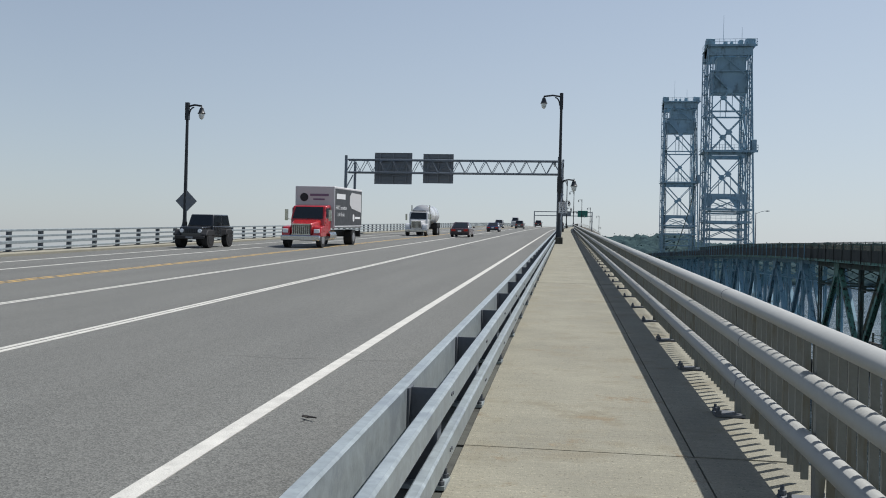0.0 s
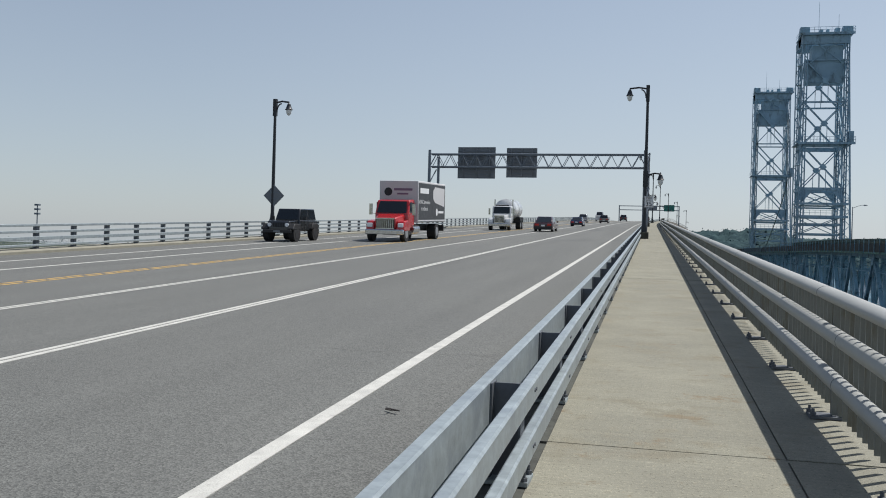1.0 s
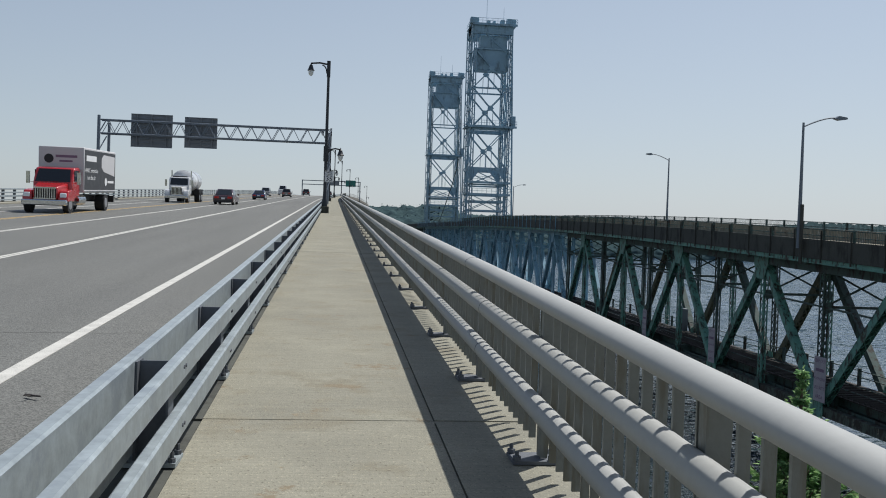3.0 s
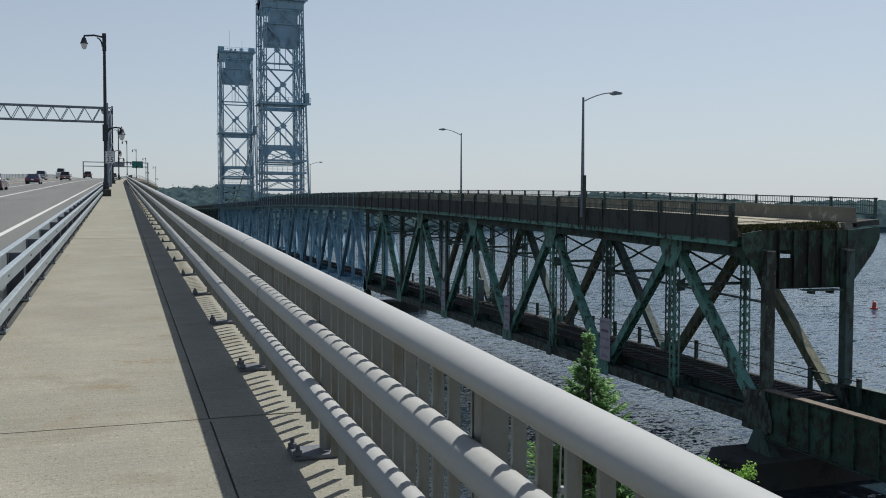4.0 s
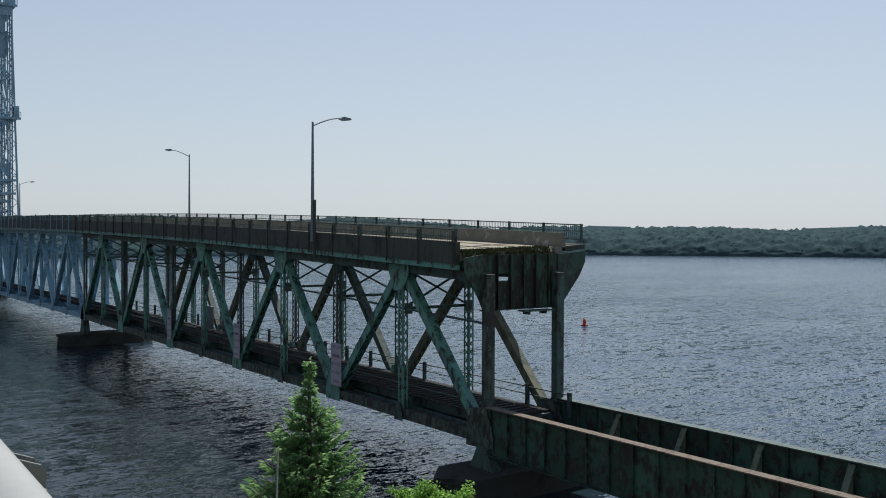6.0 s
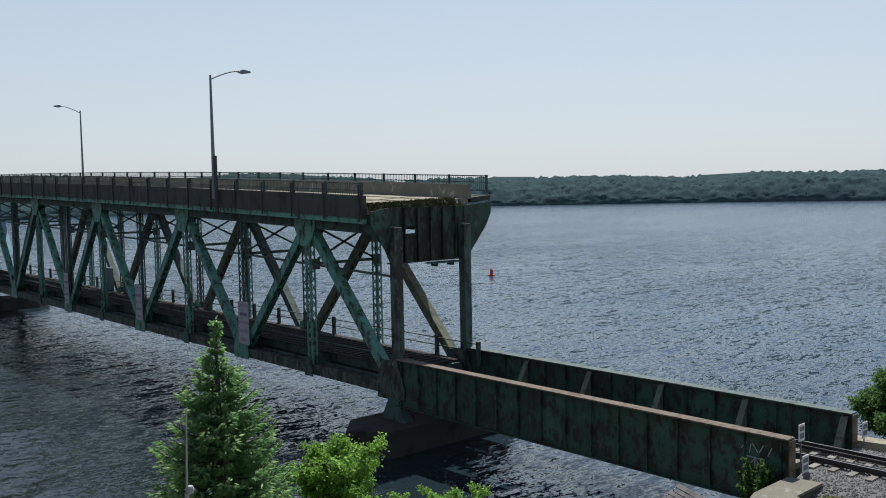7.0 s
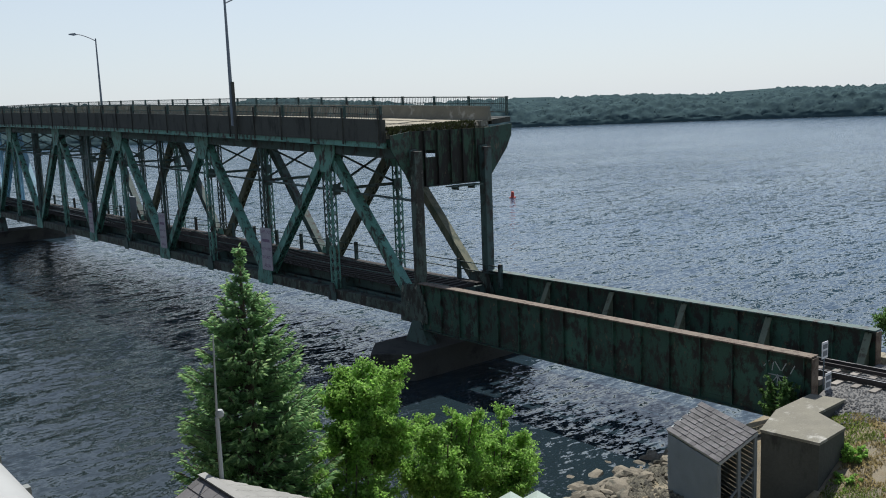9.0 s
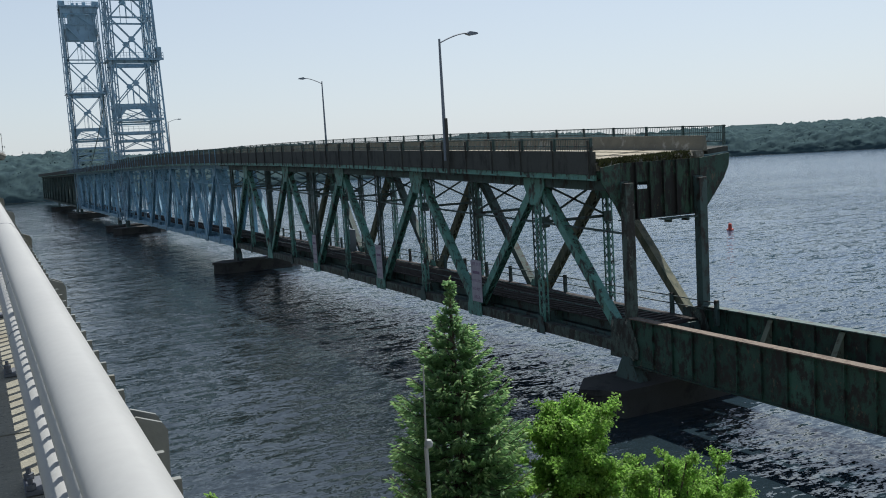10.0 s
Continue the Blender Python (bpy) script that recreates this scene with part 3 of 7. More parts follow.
for sx in (-1.14, -0.885):
    for sy in (-0.09, 0.09):
        bo.cyl((sx, sy, 0.02), (sx, sy, 0.085), 0.011, n=6).cyl((sx, sy, 0.028), (sx, sy, 0.05), 0.022, n=6)
for z in (0.22, 0.545):
    for sy in (-0.03, 0.03):
        bo.cyl((-0.85, sy, z), (-0.838, sy, z), 0.012, n=6)
bo_me = bo.mesh("bolts")
bo_me.materials.append(M["galv_post"])
for i in range(-4, 96):
    y = 5.22 + 2.312 * i
    for nm, me in (("post", gp_me), ("base_plate", gb_me), ("bolts", bo_me)):
        part(nm, me, None, guard, kind="stuff" if nm == "bolts" else "").location = on_deck(0, y)

# --- pedestrian railing on the water side ---
RX = 1.15
railing = thing("pedestrian_railing", "silver tubular railing with flat vertical pickets along the sidewalk", "railing")
E_TOP = [(RX - 0.012 + 0.074 * math.cos(a), 0.992 + 0.052 * math.sin(a)) for a in [math.radians(60 + 15 * i) for i in range(17)]] + [(1.205, 0.952), (1.215, 0.962), (1.215, 0.987), (1.21, 0.997)]
part("top_rail", MB().sweep(E_TOP, ALONG), M["rail"], railing, "bright broad oval top rail")
for tx, z in ((1.155, 0.69), (1.135, 0.37)):
    ring = [(tx + 0.062 * math.cos(2 * math.pi * i / 14), z + 0.062 * math.sin(2 * math.pi * i / 14)) for i in range(14)]
    part("lower_rail", MB().sweep(ring, ALONG), M["rail"], railing)
for i in range(-2, 12):
    y = 7.54 + 6.936 * i
    part("splice", MB().sweep([(RX - 0.012 + 0.0755 * math.cos(a), 0.992 + 0.0535 * math.sin(a)) for a in [math.radians(60 + 15 * k) for k in range(17)]] + [(1.2155, 0.952), (1.2165, 0.992)], [y, y + 0.012]), M["galv_post"], railing)
    for tx, z in ((1.155, 0.69), (1.135, 0.37)):
        part("splice", MB().sweep([(tx + 0.0635 * math.cos(a), z + 0.0635 * math.sin(a)) for a in [2 * math.pi * k / 14 for k in range(14)]], [y - 0.6, y - 0.588]), M["galv_post"], railing)
rp = MB()
for s in (-0.046, 0.034):
    rp.prism([(1.206, 0.03), (1.25, 0.03), (1.28, 0.4), (1.296, 0.92), (1.285, 0.94), (1.23, 0.962), (1.2, 0.95)], 1, s, s + 0.012)
rp.box(1.206, 1.216, -0.035, 0.03, 0.03, 0.94).box(1.265, 1.28, -0.04, 0.035, 0.4, 0.915)
rp_me = rp.mesh("post")
rp_me.materials.append(M["picket"])
rb = MB()
rb.box(1.035, 1.30, -0.11, 0.11, 0.005, 0.025)
for sx in (1.06, 1.27):
    for sy in (-0.085, 0.085):
        rb.cyl((sx, sy, 0.02), (sx, sy, 0.08), 0.012, n=6).cyl((sx, sy, 0.028), (sx, sy, 0.052), 0.024, n=6)
rb_me = rb.mesh("base_plate")
rb_me.materials.append(M["galv_post"])
pk = MB()
pk.box(1.205, 1.247, -0.009, 0.009, 0.07, 0.95)
pk_me = pk.mesh("picket")
pk_me.materials.append(M["picket"])
far_pk = MB()
for i in range(-4, 104):
    y = 2.98 + 2.312 * i
    part("post", rp_me, None, railing).location = on_deck(0, y)
    part("base_plate", rb_me, None, railing).location = on_deck(0, y)
    for k in range(1, 13):
        q = y + 0.1 + k * (2.112 / 13)
        if y < 42:
            part("picket", pk_me, None, railing).location = on_deck(0, q)
        else:
            x, _, z = on_deck(0, q)
            far_pk.box(x + 1.205, x + 1.247, q - 0.009, q + 0.009, z + 0.07, z + 0.95)
part("picket_run", far_pk, M["picket"], railing, clean=False, kind="stuff")

# --- steel rail along the far edge of the road ---
bridge_rail = thing("bridge_rail", "four-bar galvanised steel bridge rail on a concrete curb", "guardrail")
part("curb", MB().sweep([(-24.2, -0.9), (-22.9, -0.9), (-22.9, -0.2), (-22.95, -0.16), (-24.2, -0.16)], ALONG), M["curb"], bridge_rail)
for z0, z1 in ((0.71, 0.81), (0.46, 0.56), (0.18, 0.32), (-0.06, 0.03)):
    part("rail_tube", MB().sweep(rect(-23.43, -23.33, z0, z1), ALONG), M["galv"], bridge_rail)
lp = MB()
lp.box(-23.6, -23.43, -0.08, 0.08, -0.16, 0.78).box(-23.68, -23.36, -0.14, 0.14, -0.16, -0.13)
lp_me = lp.mesh("post")
lp_me.materials.append(M["galv_post"])
for i in range(-6, 120):
    part("post", lp_me, None, bridge_rail).location = on_deck(0, 32.44 + 2.32 * i)


# --- lamp posts ---
def lantern(parent, x, y, z):
    """A bell-shaped lantern hung under an arm's end at (x, y, z)."""
    k = 0.8
    hood = [(0.30, -0.52), (0.31, -0.48), (0.25, -0.42), (0.19, -0.22), (0.15, -0.12), (0.16, -0.08), (0.08, -0.03), (0.03, 0.12), (0.0, 0.2)]
    bowl = [(0.02, -0.98), (0.12, -0.92), (0.2, -0.78), (0.23, -0.6), (0.22, -0.51)]
    part("lantern_hood", MB().lathe([(r * k, h * k) for r, h in hood], (x, y, z)), M["black"], parent)
    part("globe", MB().lathe([(r * k, h * k) for r, h in bowl], (x, y, z)), M["lens"], parent, "clear acorn-shaped glass globe")


def street_lamp(at, height, side, walk_arm, label):
    L = thing("street_lamp", label, "street lamp", "lamps on the new bridge", at=Matrix.Translation(at))
    part("plinth", MB().box(-0.3, 0.3, -0.3, 0.3, 0, 0.62).box(-0.36, 0.36, -0.36, 0.36, 0, 0.14), M["old_concrete"], L, bevel=0.03)
    part("pole", MB().lathe([(0.20, 0.6), (0.2, 1.0), (0.15, 1.15), (0.12, 1.5), (0.105, height * 0.55), (0.085, height)], (0, 0, 0), 12), M["black"], L)
    part("collar", MB().box(-0.12, 0.12, -0.11, 0.11, height - 1.0, height + 0.1), M["black"], L)
    tip = (1.2 if walk_arm else 0.95) * side
    arm = MB().pipe([(0, 0, height - 0.15), (tip * 0.5, 0, height - 0.05), (tip, 0, height - 0.12)], 0.06)
    curl = [(side * (0.12 + 0.32 * (1 - math.cos(a))), 0, height - 0.75 + 0.55 * math.sin(a)) for a in [math.pi / 2 * k / 6 for k in range(7)]]
    part("scroll", MB().pipe(curl, 0.045), M["black"], L)
    part("arm", arm, M["black"], L)
    lantern(L, tip, 0, height - 0.2)
    if walk_arm:
        part("collar", MB().box(-0.17, 0.17, -0.15, 0.15, 3.7, 4.75), M["black"], L)
        arm = MB().pipe([(0, 0, 4.45), (0.6, 0, 4.6), (0.98, 0, 4.55)], 0.05)
        scroll = MB().pipe([(0.1 + 0.3 * (1 - math.cos(a)), 0, 4.05 + 0.45 * math.sin(a)) for a in [math.pi / 2 * k / 5 for k in range(6)]], 0.035)
        part("scroll", scroll, M["black"], L)
        part("walkway_arm", arm, M["black"], L)
        lantern(L, 0.98, 0, 4.55)
    return L


first = street_lamp(on_deck(-0.66, 62, -0.17), 10.45, -1, True, "black twin-arm street lamp post beside the sidewalk")
for i in range(1, 7):
    copy_thing(first, Matrix.Translation(on_deck(-0.7, 62 + 68 * i, -0.1)))
left_lamp = street_lamp(on_deck(-24.25, 54, -0.18), 8.78, 1, False, "black single-arm street lamp post behind the bridge rail")

# speed sign on the first lamp post
sx, sy, sz = on_deck(-0.40, 61.8, 2.5)
sign = thing("speed_sign", "white speed limit sign with black lettering on lamp post", "road sign", at=Matrix.Translation((sx, sy, sz)))
part("panel", MB().box(-0.3, 0.3, 0, 0.012, -0.38, 0.38), M["white_sign"], sign, bevel=0.004)
part("border", MB().box(-0.285, 0.285, -0.004, 0, 0.345, 0.36).box(-0.285, 0.285, -0.004, 0, -0.36, -0.345).box(-0.285, -0.27, -0.004, 0, -0.345, 0.345).box(0.27, 0.285, -0.004, 0, -0.345, 0.345), M["ink"], sign)


def lettering(name, text, size, material, parent, m):
    cu = bpy.data.curves.new(name, "FONT")
    cu.body, cu.size, cu.align_x, cu.align_y, cu.extrude, cu.resolution_u = text, size, "CENTER", "CENTER", 0.002, 2
    tmp = bpy.data.objects.new(name, cu)
    me = bpy.data.meshes.new_from_object(tmp)
    bpy.data.objects.remove(tmp)
    me.materials.clear()
    me.materials.append(material)
    ob = new(name, me)
    ob.parent = parent
    ob.matrix_local = m
    return ob


for text, size, z in (("SPEED", 0.15, 0.25), ("LIMIT", 0.15, 0.1), ("35", 0.44, -0.16)):
    lettering("lettering", text, size, M["ink"], sign, pose(0, -0.004, z, 90))

# diamond warning sign seen from behind, on the lamp post across the road
lx, ly, lz = on_deck(-24.15, 53.8, -0.2)
dia = thing("warning_sign", "diamond road sign with bare grey back on lamp post", "road sign", at=Matrix.Translation((lx, ly, lz + 2.62)))
part("panel", MB().prism([(-0.72, 0), (0, -0.72), (0.72, 0), (0, 0.72)], 1, 0.12, 0.135), M["sign_back"], dia)
part("bracket", MB().box(-0.3, 0.3, 0.1, 0.12, 0.17, 0.23).box(-0.3, 0.3, 0.1, 0.12, -0.23, -0.17), M["gantry"], dia)

# --- sign gantry over the road ---
gan = thing("sign_gantry", "grey steel truss gantry spanning the road", "sign gantry")
gz = grade(100)
for name, x in (("leg", -26.2), ("leg", -2.0)):
    part(name, MB().cyl((x, 99.6, gz - 0.6), (x, 99.6, 12.75), 0.2, 0.16, 12), M["gantry"], gan)
    part(name, MB().cyl((x + (0.75 if x < -10 else 0.25), 100.9, gz - 0.6), (x + (0.75 if x < -10 else 0.25), 100.9, 12.1), 0.17, 0.15, 12), M["gantry"], gan)
    br = MB()
    for k in range(4):
        z = gz + 1 + 1.9 * k
        br.beam((x, 99.6, z), (x + 0.5, 100.9, z + 1.7), 0.09, 0.09)
    part("leg_brace", br, M["gantry"], gan)
for y in (99.7, 100.8):
    for z in (10.85, 12.3):
        part("chord", MB().cyl((-26.2, y, z), (-1.9, y, z), 0.075, n=8), M["gantry"], gan)
for y in (99.7, 100.8):
    for k in range(16):
        a, b = -26.2 + k * 1.52, -26.2 + (k + 1) * 1.52
        part("web_bar", MB().cyl((a, y, 10.85), ((a + b) / 2, y, 12.3), 0.04, n=6), M["gantry"], gan)
        part("web_bar", MB().cyl(((a + b) / 2, y, 12.3), (b, y, 10.85), 0.04, n=6), M["gantry"], gan)
for k in range(17):
    x = -26.2 + k * 1.52
    for z in (10.85, 12.3):
        part("cross_strut", MB().cyl((x, 99.7, z), (x, 100.8, z), 0.03, n=6), M["gantry"], gan)
for x0, x1, z0, z1 in ((-23.2, -18.8, 9.65, 13.2), (-17.5, -14.0, 9.8, 13.1)):
    s = thing("overhead_sign", "back of overhead road sign with ribbed grey panels", "road sign", "overhead signs")
    n = 8
    for k in range(n):
        a = z0 + (z1 - z0) * k / n
        part("panel", MB().box(x0, x1, 101.1, 101.14, a + 0.012, a + (z1 - z0) / n - 0.012), M["sign_back"], s)
    for k in range(n + 1):
        a = z0 + (z1 - z0) * k / n
        part("rib", MB().box(x0, x1, 101.02, 101.1, a - 0.03, a + 0.03), M["gantry"], s)
    for k in range(3):
        x = x0 + (x1 - x0) * (0.15 + 0.35 * k)
        part("hanger", MB().box(x - 0.06, x + 0.06, 100.9, 101.02, z0, z1), M["sign_back"], s)

# second gantry far along the road, with its signs
g2 = thing("sign_gantry", "distant steel gantry over the road", "sign gantry")
fy = 372
fx, fz = line_x(fy), grade(fy)
part("frame", MB().beam((fx - 22, fy, fz), (fx - 22, fy, fz + 7.2), 0.4, 0.4).beam((fx + 1.6, fy, fz - 1), (fx + 1.6, fy, fz + 7.2), 0.4, 0.4)
     .beam((fx - 22, fy, fz + 7), (fx + 1.6, fy, fz + 7), 0.3, 0.3).beam((fx - 22, fy, fz + 5.4), (fx + 1.6, fy, fz + 5.4), 0.3, 0.3), M["gantry"], g2)
part("guide_sign", MB().box(fx - 4.3, fx - 0.2, fy - 0.3, fy - 0.2, fz + 5, fz + 7.6), M["green_sign"], g2, "green guide sign")
part("guide_sign", MB().box(fx - 11, fx - 7, fy - 0.3, fy - 0.2, fz + 5.2, fz + 7.3), M["sign_back"], g2)


# ---- old double-deck bridge beside the new one ----
X1, X2, Y0, PANEL = 28.2, 32.8, 34.7, 7.45


def rail_top(y):
    s = min(max(y - 35.5, -2), 142)
    return 2.0 + 0.037 * s - 0.00013 * s * s


def chord_top(y):
    return rail_top(y) - 2.35


def chord_low(y):
    return -8.25 + 0.006 * (min(y, 110) - 34.7)


def member(p, q, tx, w, lace_x, pitch=0.62):
    """A built-up steel member in the plane of a truss: plates on two sides, crossed lacing bars on the other two."""
    p, q = Vector(p), Vector(q)
    d = q - p
    ln = d.length
    d.normalize()
    s = Vector((1, 0, 0))
    u = s.cross(d).normalized()
    m = MB()
    if lace_x:
        for k in (-1, 1):
            for j in (-1, 1):
                m.beam(p + u * k * (w / 2 - 0.05) + s * j * (tx / 2 - 0.01), q + u * k * (w / 2 - 0.05) + s * j * (tx / 2 - 0.01), 0.022, 0.1, u)
                m.beam(p + u * k * (w / 2 - 0.01) + s * j * (tx / 2 - 0.05), q + u * k * (w / 2 - 0.01) + s * j * (tx / 2 - 0.05), 0.09, 0.022, u)
        a, b, off, face = u, s, w / 2 - 0.05, tx / 2
    else:
        for k in (-1, 1):
            m.beam(p + s * k * (tx / 2 - 0.01), q + s * k * (tx / 2 - 0.01), 0.022, w, u)
        a, b, off, face = s, u, tx / 2 - 0.03, w / 2 - 0.03
        m.beam(p + u * (w / 2 + 0.012), q + u * (w / 2 + 0.012), tx + 0.03, 0.02, u)
    n = max(2, int(ln / pitch))
    for k in range(n):
        e, g = p + d * (ln * k / n), p + d * (ln * (k + 1) / n)
        for j in (-1, 1):
            m.beam(e + a * off + b * j * face, g - a * off + b * j * face, 0.06, 0.015, b)
            m.beam(e - a * off + b * j * face, g + a * off + b * j * face, 0.06, 0.015, b)
    return m


def gusset(x, y, z, h, w, side):
    """A node plate outside a truss, wider at the chord."""
    a = h if side > 0 else -h
    return MB().prism([(y - w, z), (y + w, z), (y + w, z + a * 0.35), (y + w * 0.45, z + a), (y - w * 0.45, z + a), (y - w, z + a * 0.35)], 0, x - 0.02, x + 0.02)


def truss_span(label, y0, n, top, low, paint, dark, fine=True):
    t = thing("truss_span", label, "bridge truss", "old bridge spans")
    ys = [y0 + k * PANEL for k in range(n + 1)]
    # shade on the far and inner members is put into the dark steel
    for x in (X1, X2):
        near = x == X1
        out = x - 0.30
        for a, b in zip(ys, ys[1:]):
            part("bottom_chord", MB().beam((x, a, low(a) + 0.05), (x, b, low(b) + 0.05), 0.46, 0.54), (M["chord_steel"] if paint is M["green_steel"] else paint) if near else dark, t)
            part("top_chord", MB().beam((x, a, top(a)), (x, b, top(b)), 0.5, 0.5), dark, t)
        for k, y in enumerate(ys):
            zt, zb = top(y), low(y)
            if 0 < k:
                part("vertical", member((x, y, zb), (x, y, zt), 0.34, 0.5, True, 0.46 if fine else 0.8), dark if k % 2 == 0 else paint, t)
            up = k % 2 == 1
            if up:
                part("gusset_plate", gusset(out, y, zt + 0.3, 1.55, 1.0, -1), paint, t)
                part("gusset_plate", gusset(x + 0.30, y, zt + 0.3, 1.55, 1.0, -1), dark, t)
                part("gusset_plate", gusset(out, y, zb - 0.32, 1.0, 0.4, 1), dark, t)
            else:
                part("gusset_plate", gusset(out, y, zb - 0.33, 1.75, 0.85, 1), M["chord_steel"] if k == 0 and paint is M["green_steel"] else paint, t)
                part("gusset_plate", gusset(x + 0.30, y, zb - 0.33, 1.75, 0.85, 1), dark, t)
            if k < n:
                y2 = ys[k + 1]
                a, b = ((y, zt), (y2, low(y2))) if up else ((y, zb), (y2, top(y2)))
                # sunlight on the far diagonals is put into their tan colour
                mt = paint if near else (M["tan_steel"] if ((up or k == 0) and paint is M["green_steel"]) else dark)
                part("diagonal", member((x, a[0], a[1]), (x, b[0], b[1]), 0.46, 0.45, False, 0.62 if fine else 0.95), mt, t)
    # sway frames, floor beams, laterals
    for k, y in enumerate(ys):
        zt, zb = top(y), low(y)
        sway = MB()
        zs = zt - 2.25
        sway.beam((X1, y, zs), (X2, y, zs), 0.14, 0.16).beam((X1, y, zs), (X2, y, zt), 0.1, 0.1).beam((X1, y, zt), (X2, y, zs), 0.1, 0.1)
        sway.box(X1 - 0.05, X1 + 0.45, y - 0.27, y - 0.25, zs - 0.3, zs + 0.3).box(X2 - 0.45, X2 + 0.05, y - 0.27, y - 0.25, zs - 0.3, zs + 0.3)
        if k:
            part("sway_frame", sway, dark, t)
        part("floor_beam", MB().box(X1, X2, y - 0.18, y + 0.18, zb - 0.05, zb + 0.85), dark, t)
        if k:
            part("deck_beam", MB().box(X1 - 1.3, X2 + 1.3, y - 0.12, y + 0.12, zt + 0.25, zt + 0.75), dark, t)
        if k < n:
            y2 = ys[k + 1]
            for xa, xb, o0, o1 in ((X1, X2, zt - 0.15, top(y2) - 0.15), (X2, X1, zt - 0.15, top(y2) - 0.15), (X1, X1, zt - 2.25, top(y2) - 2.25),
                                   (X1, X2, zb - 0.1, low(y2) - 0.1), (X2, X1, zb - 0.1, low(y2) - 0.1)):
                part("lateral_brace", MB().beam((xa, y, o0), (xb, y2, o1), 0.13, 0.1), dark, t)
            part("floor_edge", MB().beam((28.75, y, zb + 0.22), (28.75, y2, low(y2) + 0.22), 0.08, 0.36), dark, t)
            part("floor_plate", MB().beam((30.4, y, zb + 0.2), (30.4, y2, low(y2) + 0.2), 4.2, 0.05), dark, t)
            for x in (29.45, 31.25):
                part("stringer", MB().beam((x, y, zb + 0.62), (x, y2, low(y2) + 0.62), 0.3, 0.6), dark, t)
    return t


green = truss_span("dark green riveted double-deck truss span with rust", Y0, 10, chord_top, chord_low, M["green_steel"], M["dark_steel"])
end_y = Y0 + 10 * PANEL
blue = truss_span("blue-grey riveted truss span beside the lift tower", end_y + 0.4, 12, lambda y: chord_top(y) + 0.1, lambda y: chord_low(y), M["blue_steel"], M["blue_steel"], False)
BLUE_END = end_y + 0.4 + 12 * PANEL
lift = truss_span("blue-grey lift span between the two towers", 214.5, 11, lambda y: chord_top(y) + 0.1, lambda y: chord_low(y), M["blue_steel"], M["blue_steel"], False)
# the far spans' shade is in their dark steel colour
far_span = truss_span("far shaded truss spans reaching the other bank", 312.0, 22, lambda y: chord_top(y), lambda y: chord_low(y), M["dark_steel"], M["dark_steel"], False)

# end portal of the green span: posts, plate girder with flared brackets
portal = thing("end_portal", "rusty green steel portal under the cut end of the deck", "bridge portal")
for x, m in ((X1, M["chord_steel"]), (X2, M["dark_steel"])):
    part("end_post", MB().box(x - 0.24, x + 0.24, Y0 - 0.31, Y0 + 0.13, -8.4, -0.2), m, portal, bevel=0.02)
    part("shoe_plate", MB().prism([(Y0 - 0.45, -8.7), (Y0 + 1.3, -8.7), (Y0 + 1.15, -6.9), (Y0 - 0.35, -6.6)], 0, x - 0.28, x - 0.25), m, portal)
pz = -1.95
pl_ = MB()
yb = Y0 + 0.15
pl_.box(X1 - 0.2, 29.0, yb, yb + 0.03, pz, 0.75).box(29.65, X2 + 0.2, yb, yb + 0.03, pz, 0.75)
pl_.box(29.0, 29.65, yb, yb + 0.03, pz, -0.55).box(29.0, 29.65, yb, yb + 0.03, -0.2, 0.75)
part("portal_plate", pl_, M["portal"], portal, "stained plate girder with a square hole")
for x in (28.9, 29.75, 30.6, 31.4, 32.3):
    part("stiffener", MB().box(x - 0.02, x + 0.02, yb - 0.14, yb, pz, 0.75), M["portal"], portal)
part("flange", MB().box(X1 - 0.25, X2 + 0.3, yb - 0.16, yb + 0.2, pz - 0.05, pz), M["portal"], portal)
part("bracket", MB().prism([(X2 + 0.2, 0.75), (35.0, 0.9), (34.95, 0.3), (34.6, -0.35), (33.95, -1.1), (33.2, -1.95), (X2 + 0.2, -1.98)], 1, yb - 0.03, yb + 0.03), M["girder"], portal)
part("bracket", MB().prism([(X1 - 0.2, 0.75), (26.85, 0.6), (26.9, -0.1), (27.3, -0.7), (27.7, -1.3), (28.0, -1.9), (X1 - 0.2, -1.9)], 1, yb - 0.03, yb + 0.03), M["girder"], portal)
part("grating", MB().box(30.2, 32.2, Y0 - 0.5, Y0 + 0.1, pz - 0.16, pz - 0.1).box(30.5, 30.56, Y0 - 0.5, Y0, pz - 0.3, pz - 0.1).box(31.6, 31.66, Y0 - 0.5, Y0, pz - 0.3, pz - 0.1), M["dark_steel"], portal)

# deck of the old road
DECK_END = 35.3
old_ys = [DECK_END + 3.725 * i for i in range(120)]


def old_sweep(prof, ys=old_ys):
    n, v, f = len(prof), [], []
    for y in ys:
        v += [(x, y, z + rail_top(y)) for x, z in prof]
    for k in range(len(ys) - 1):
        f += [(k * n + i, k * n + (i + 1) % n, (k + 1) * n + (i + 1) % n, (k + 1) * n + i) for i in range(n)]
    f += [tuple(range(n))[::-1], tuple(range((len(ys) - 1) * n, len(ys) * n))]
    return MB().add(v, f)


old_deck = thing("old_road_deck", "abandoned concrete road deck with broken mossy end", "bridge deck", kind="structure")
part("slab", old_sweep([(27.0, -1.15), (33.75, -0.9), (33.75, -1.35), (27.0, -1.55)]), M["pale_concrete"], old_deck)
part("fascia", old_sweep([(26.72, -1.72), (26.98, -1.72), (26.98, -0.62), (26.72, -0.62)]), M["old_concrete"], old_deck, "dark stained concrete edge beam")
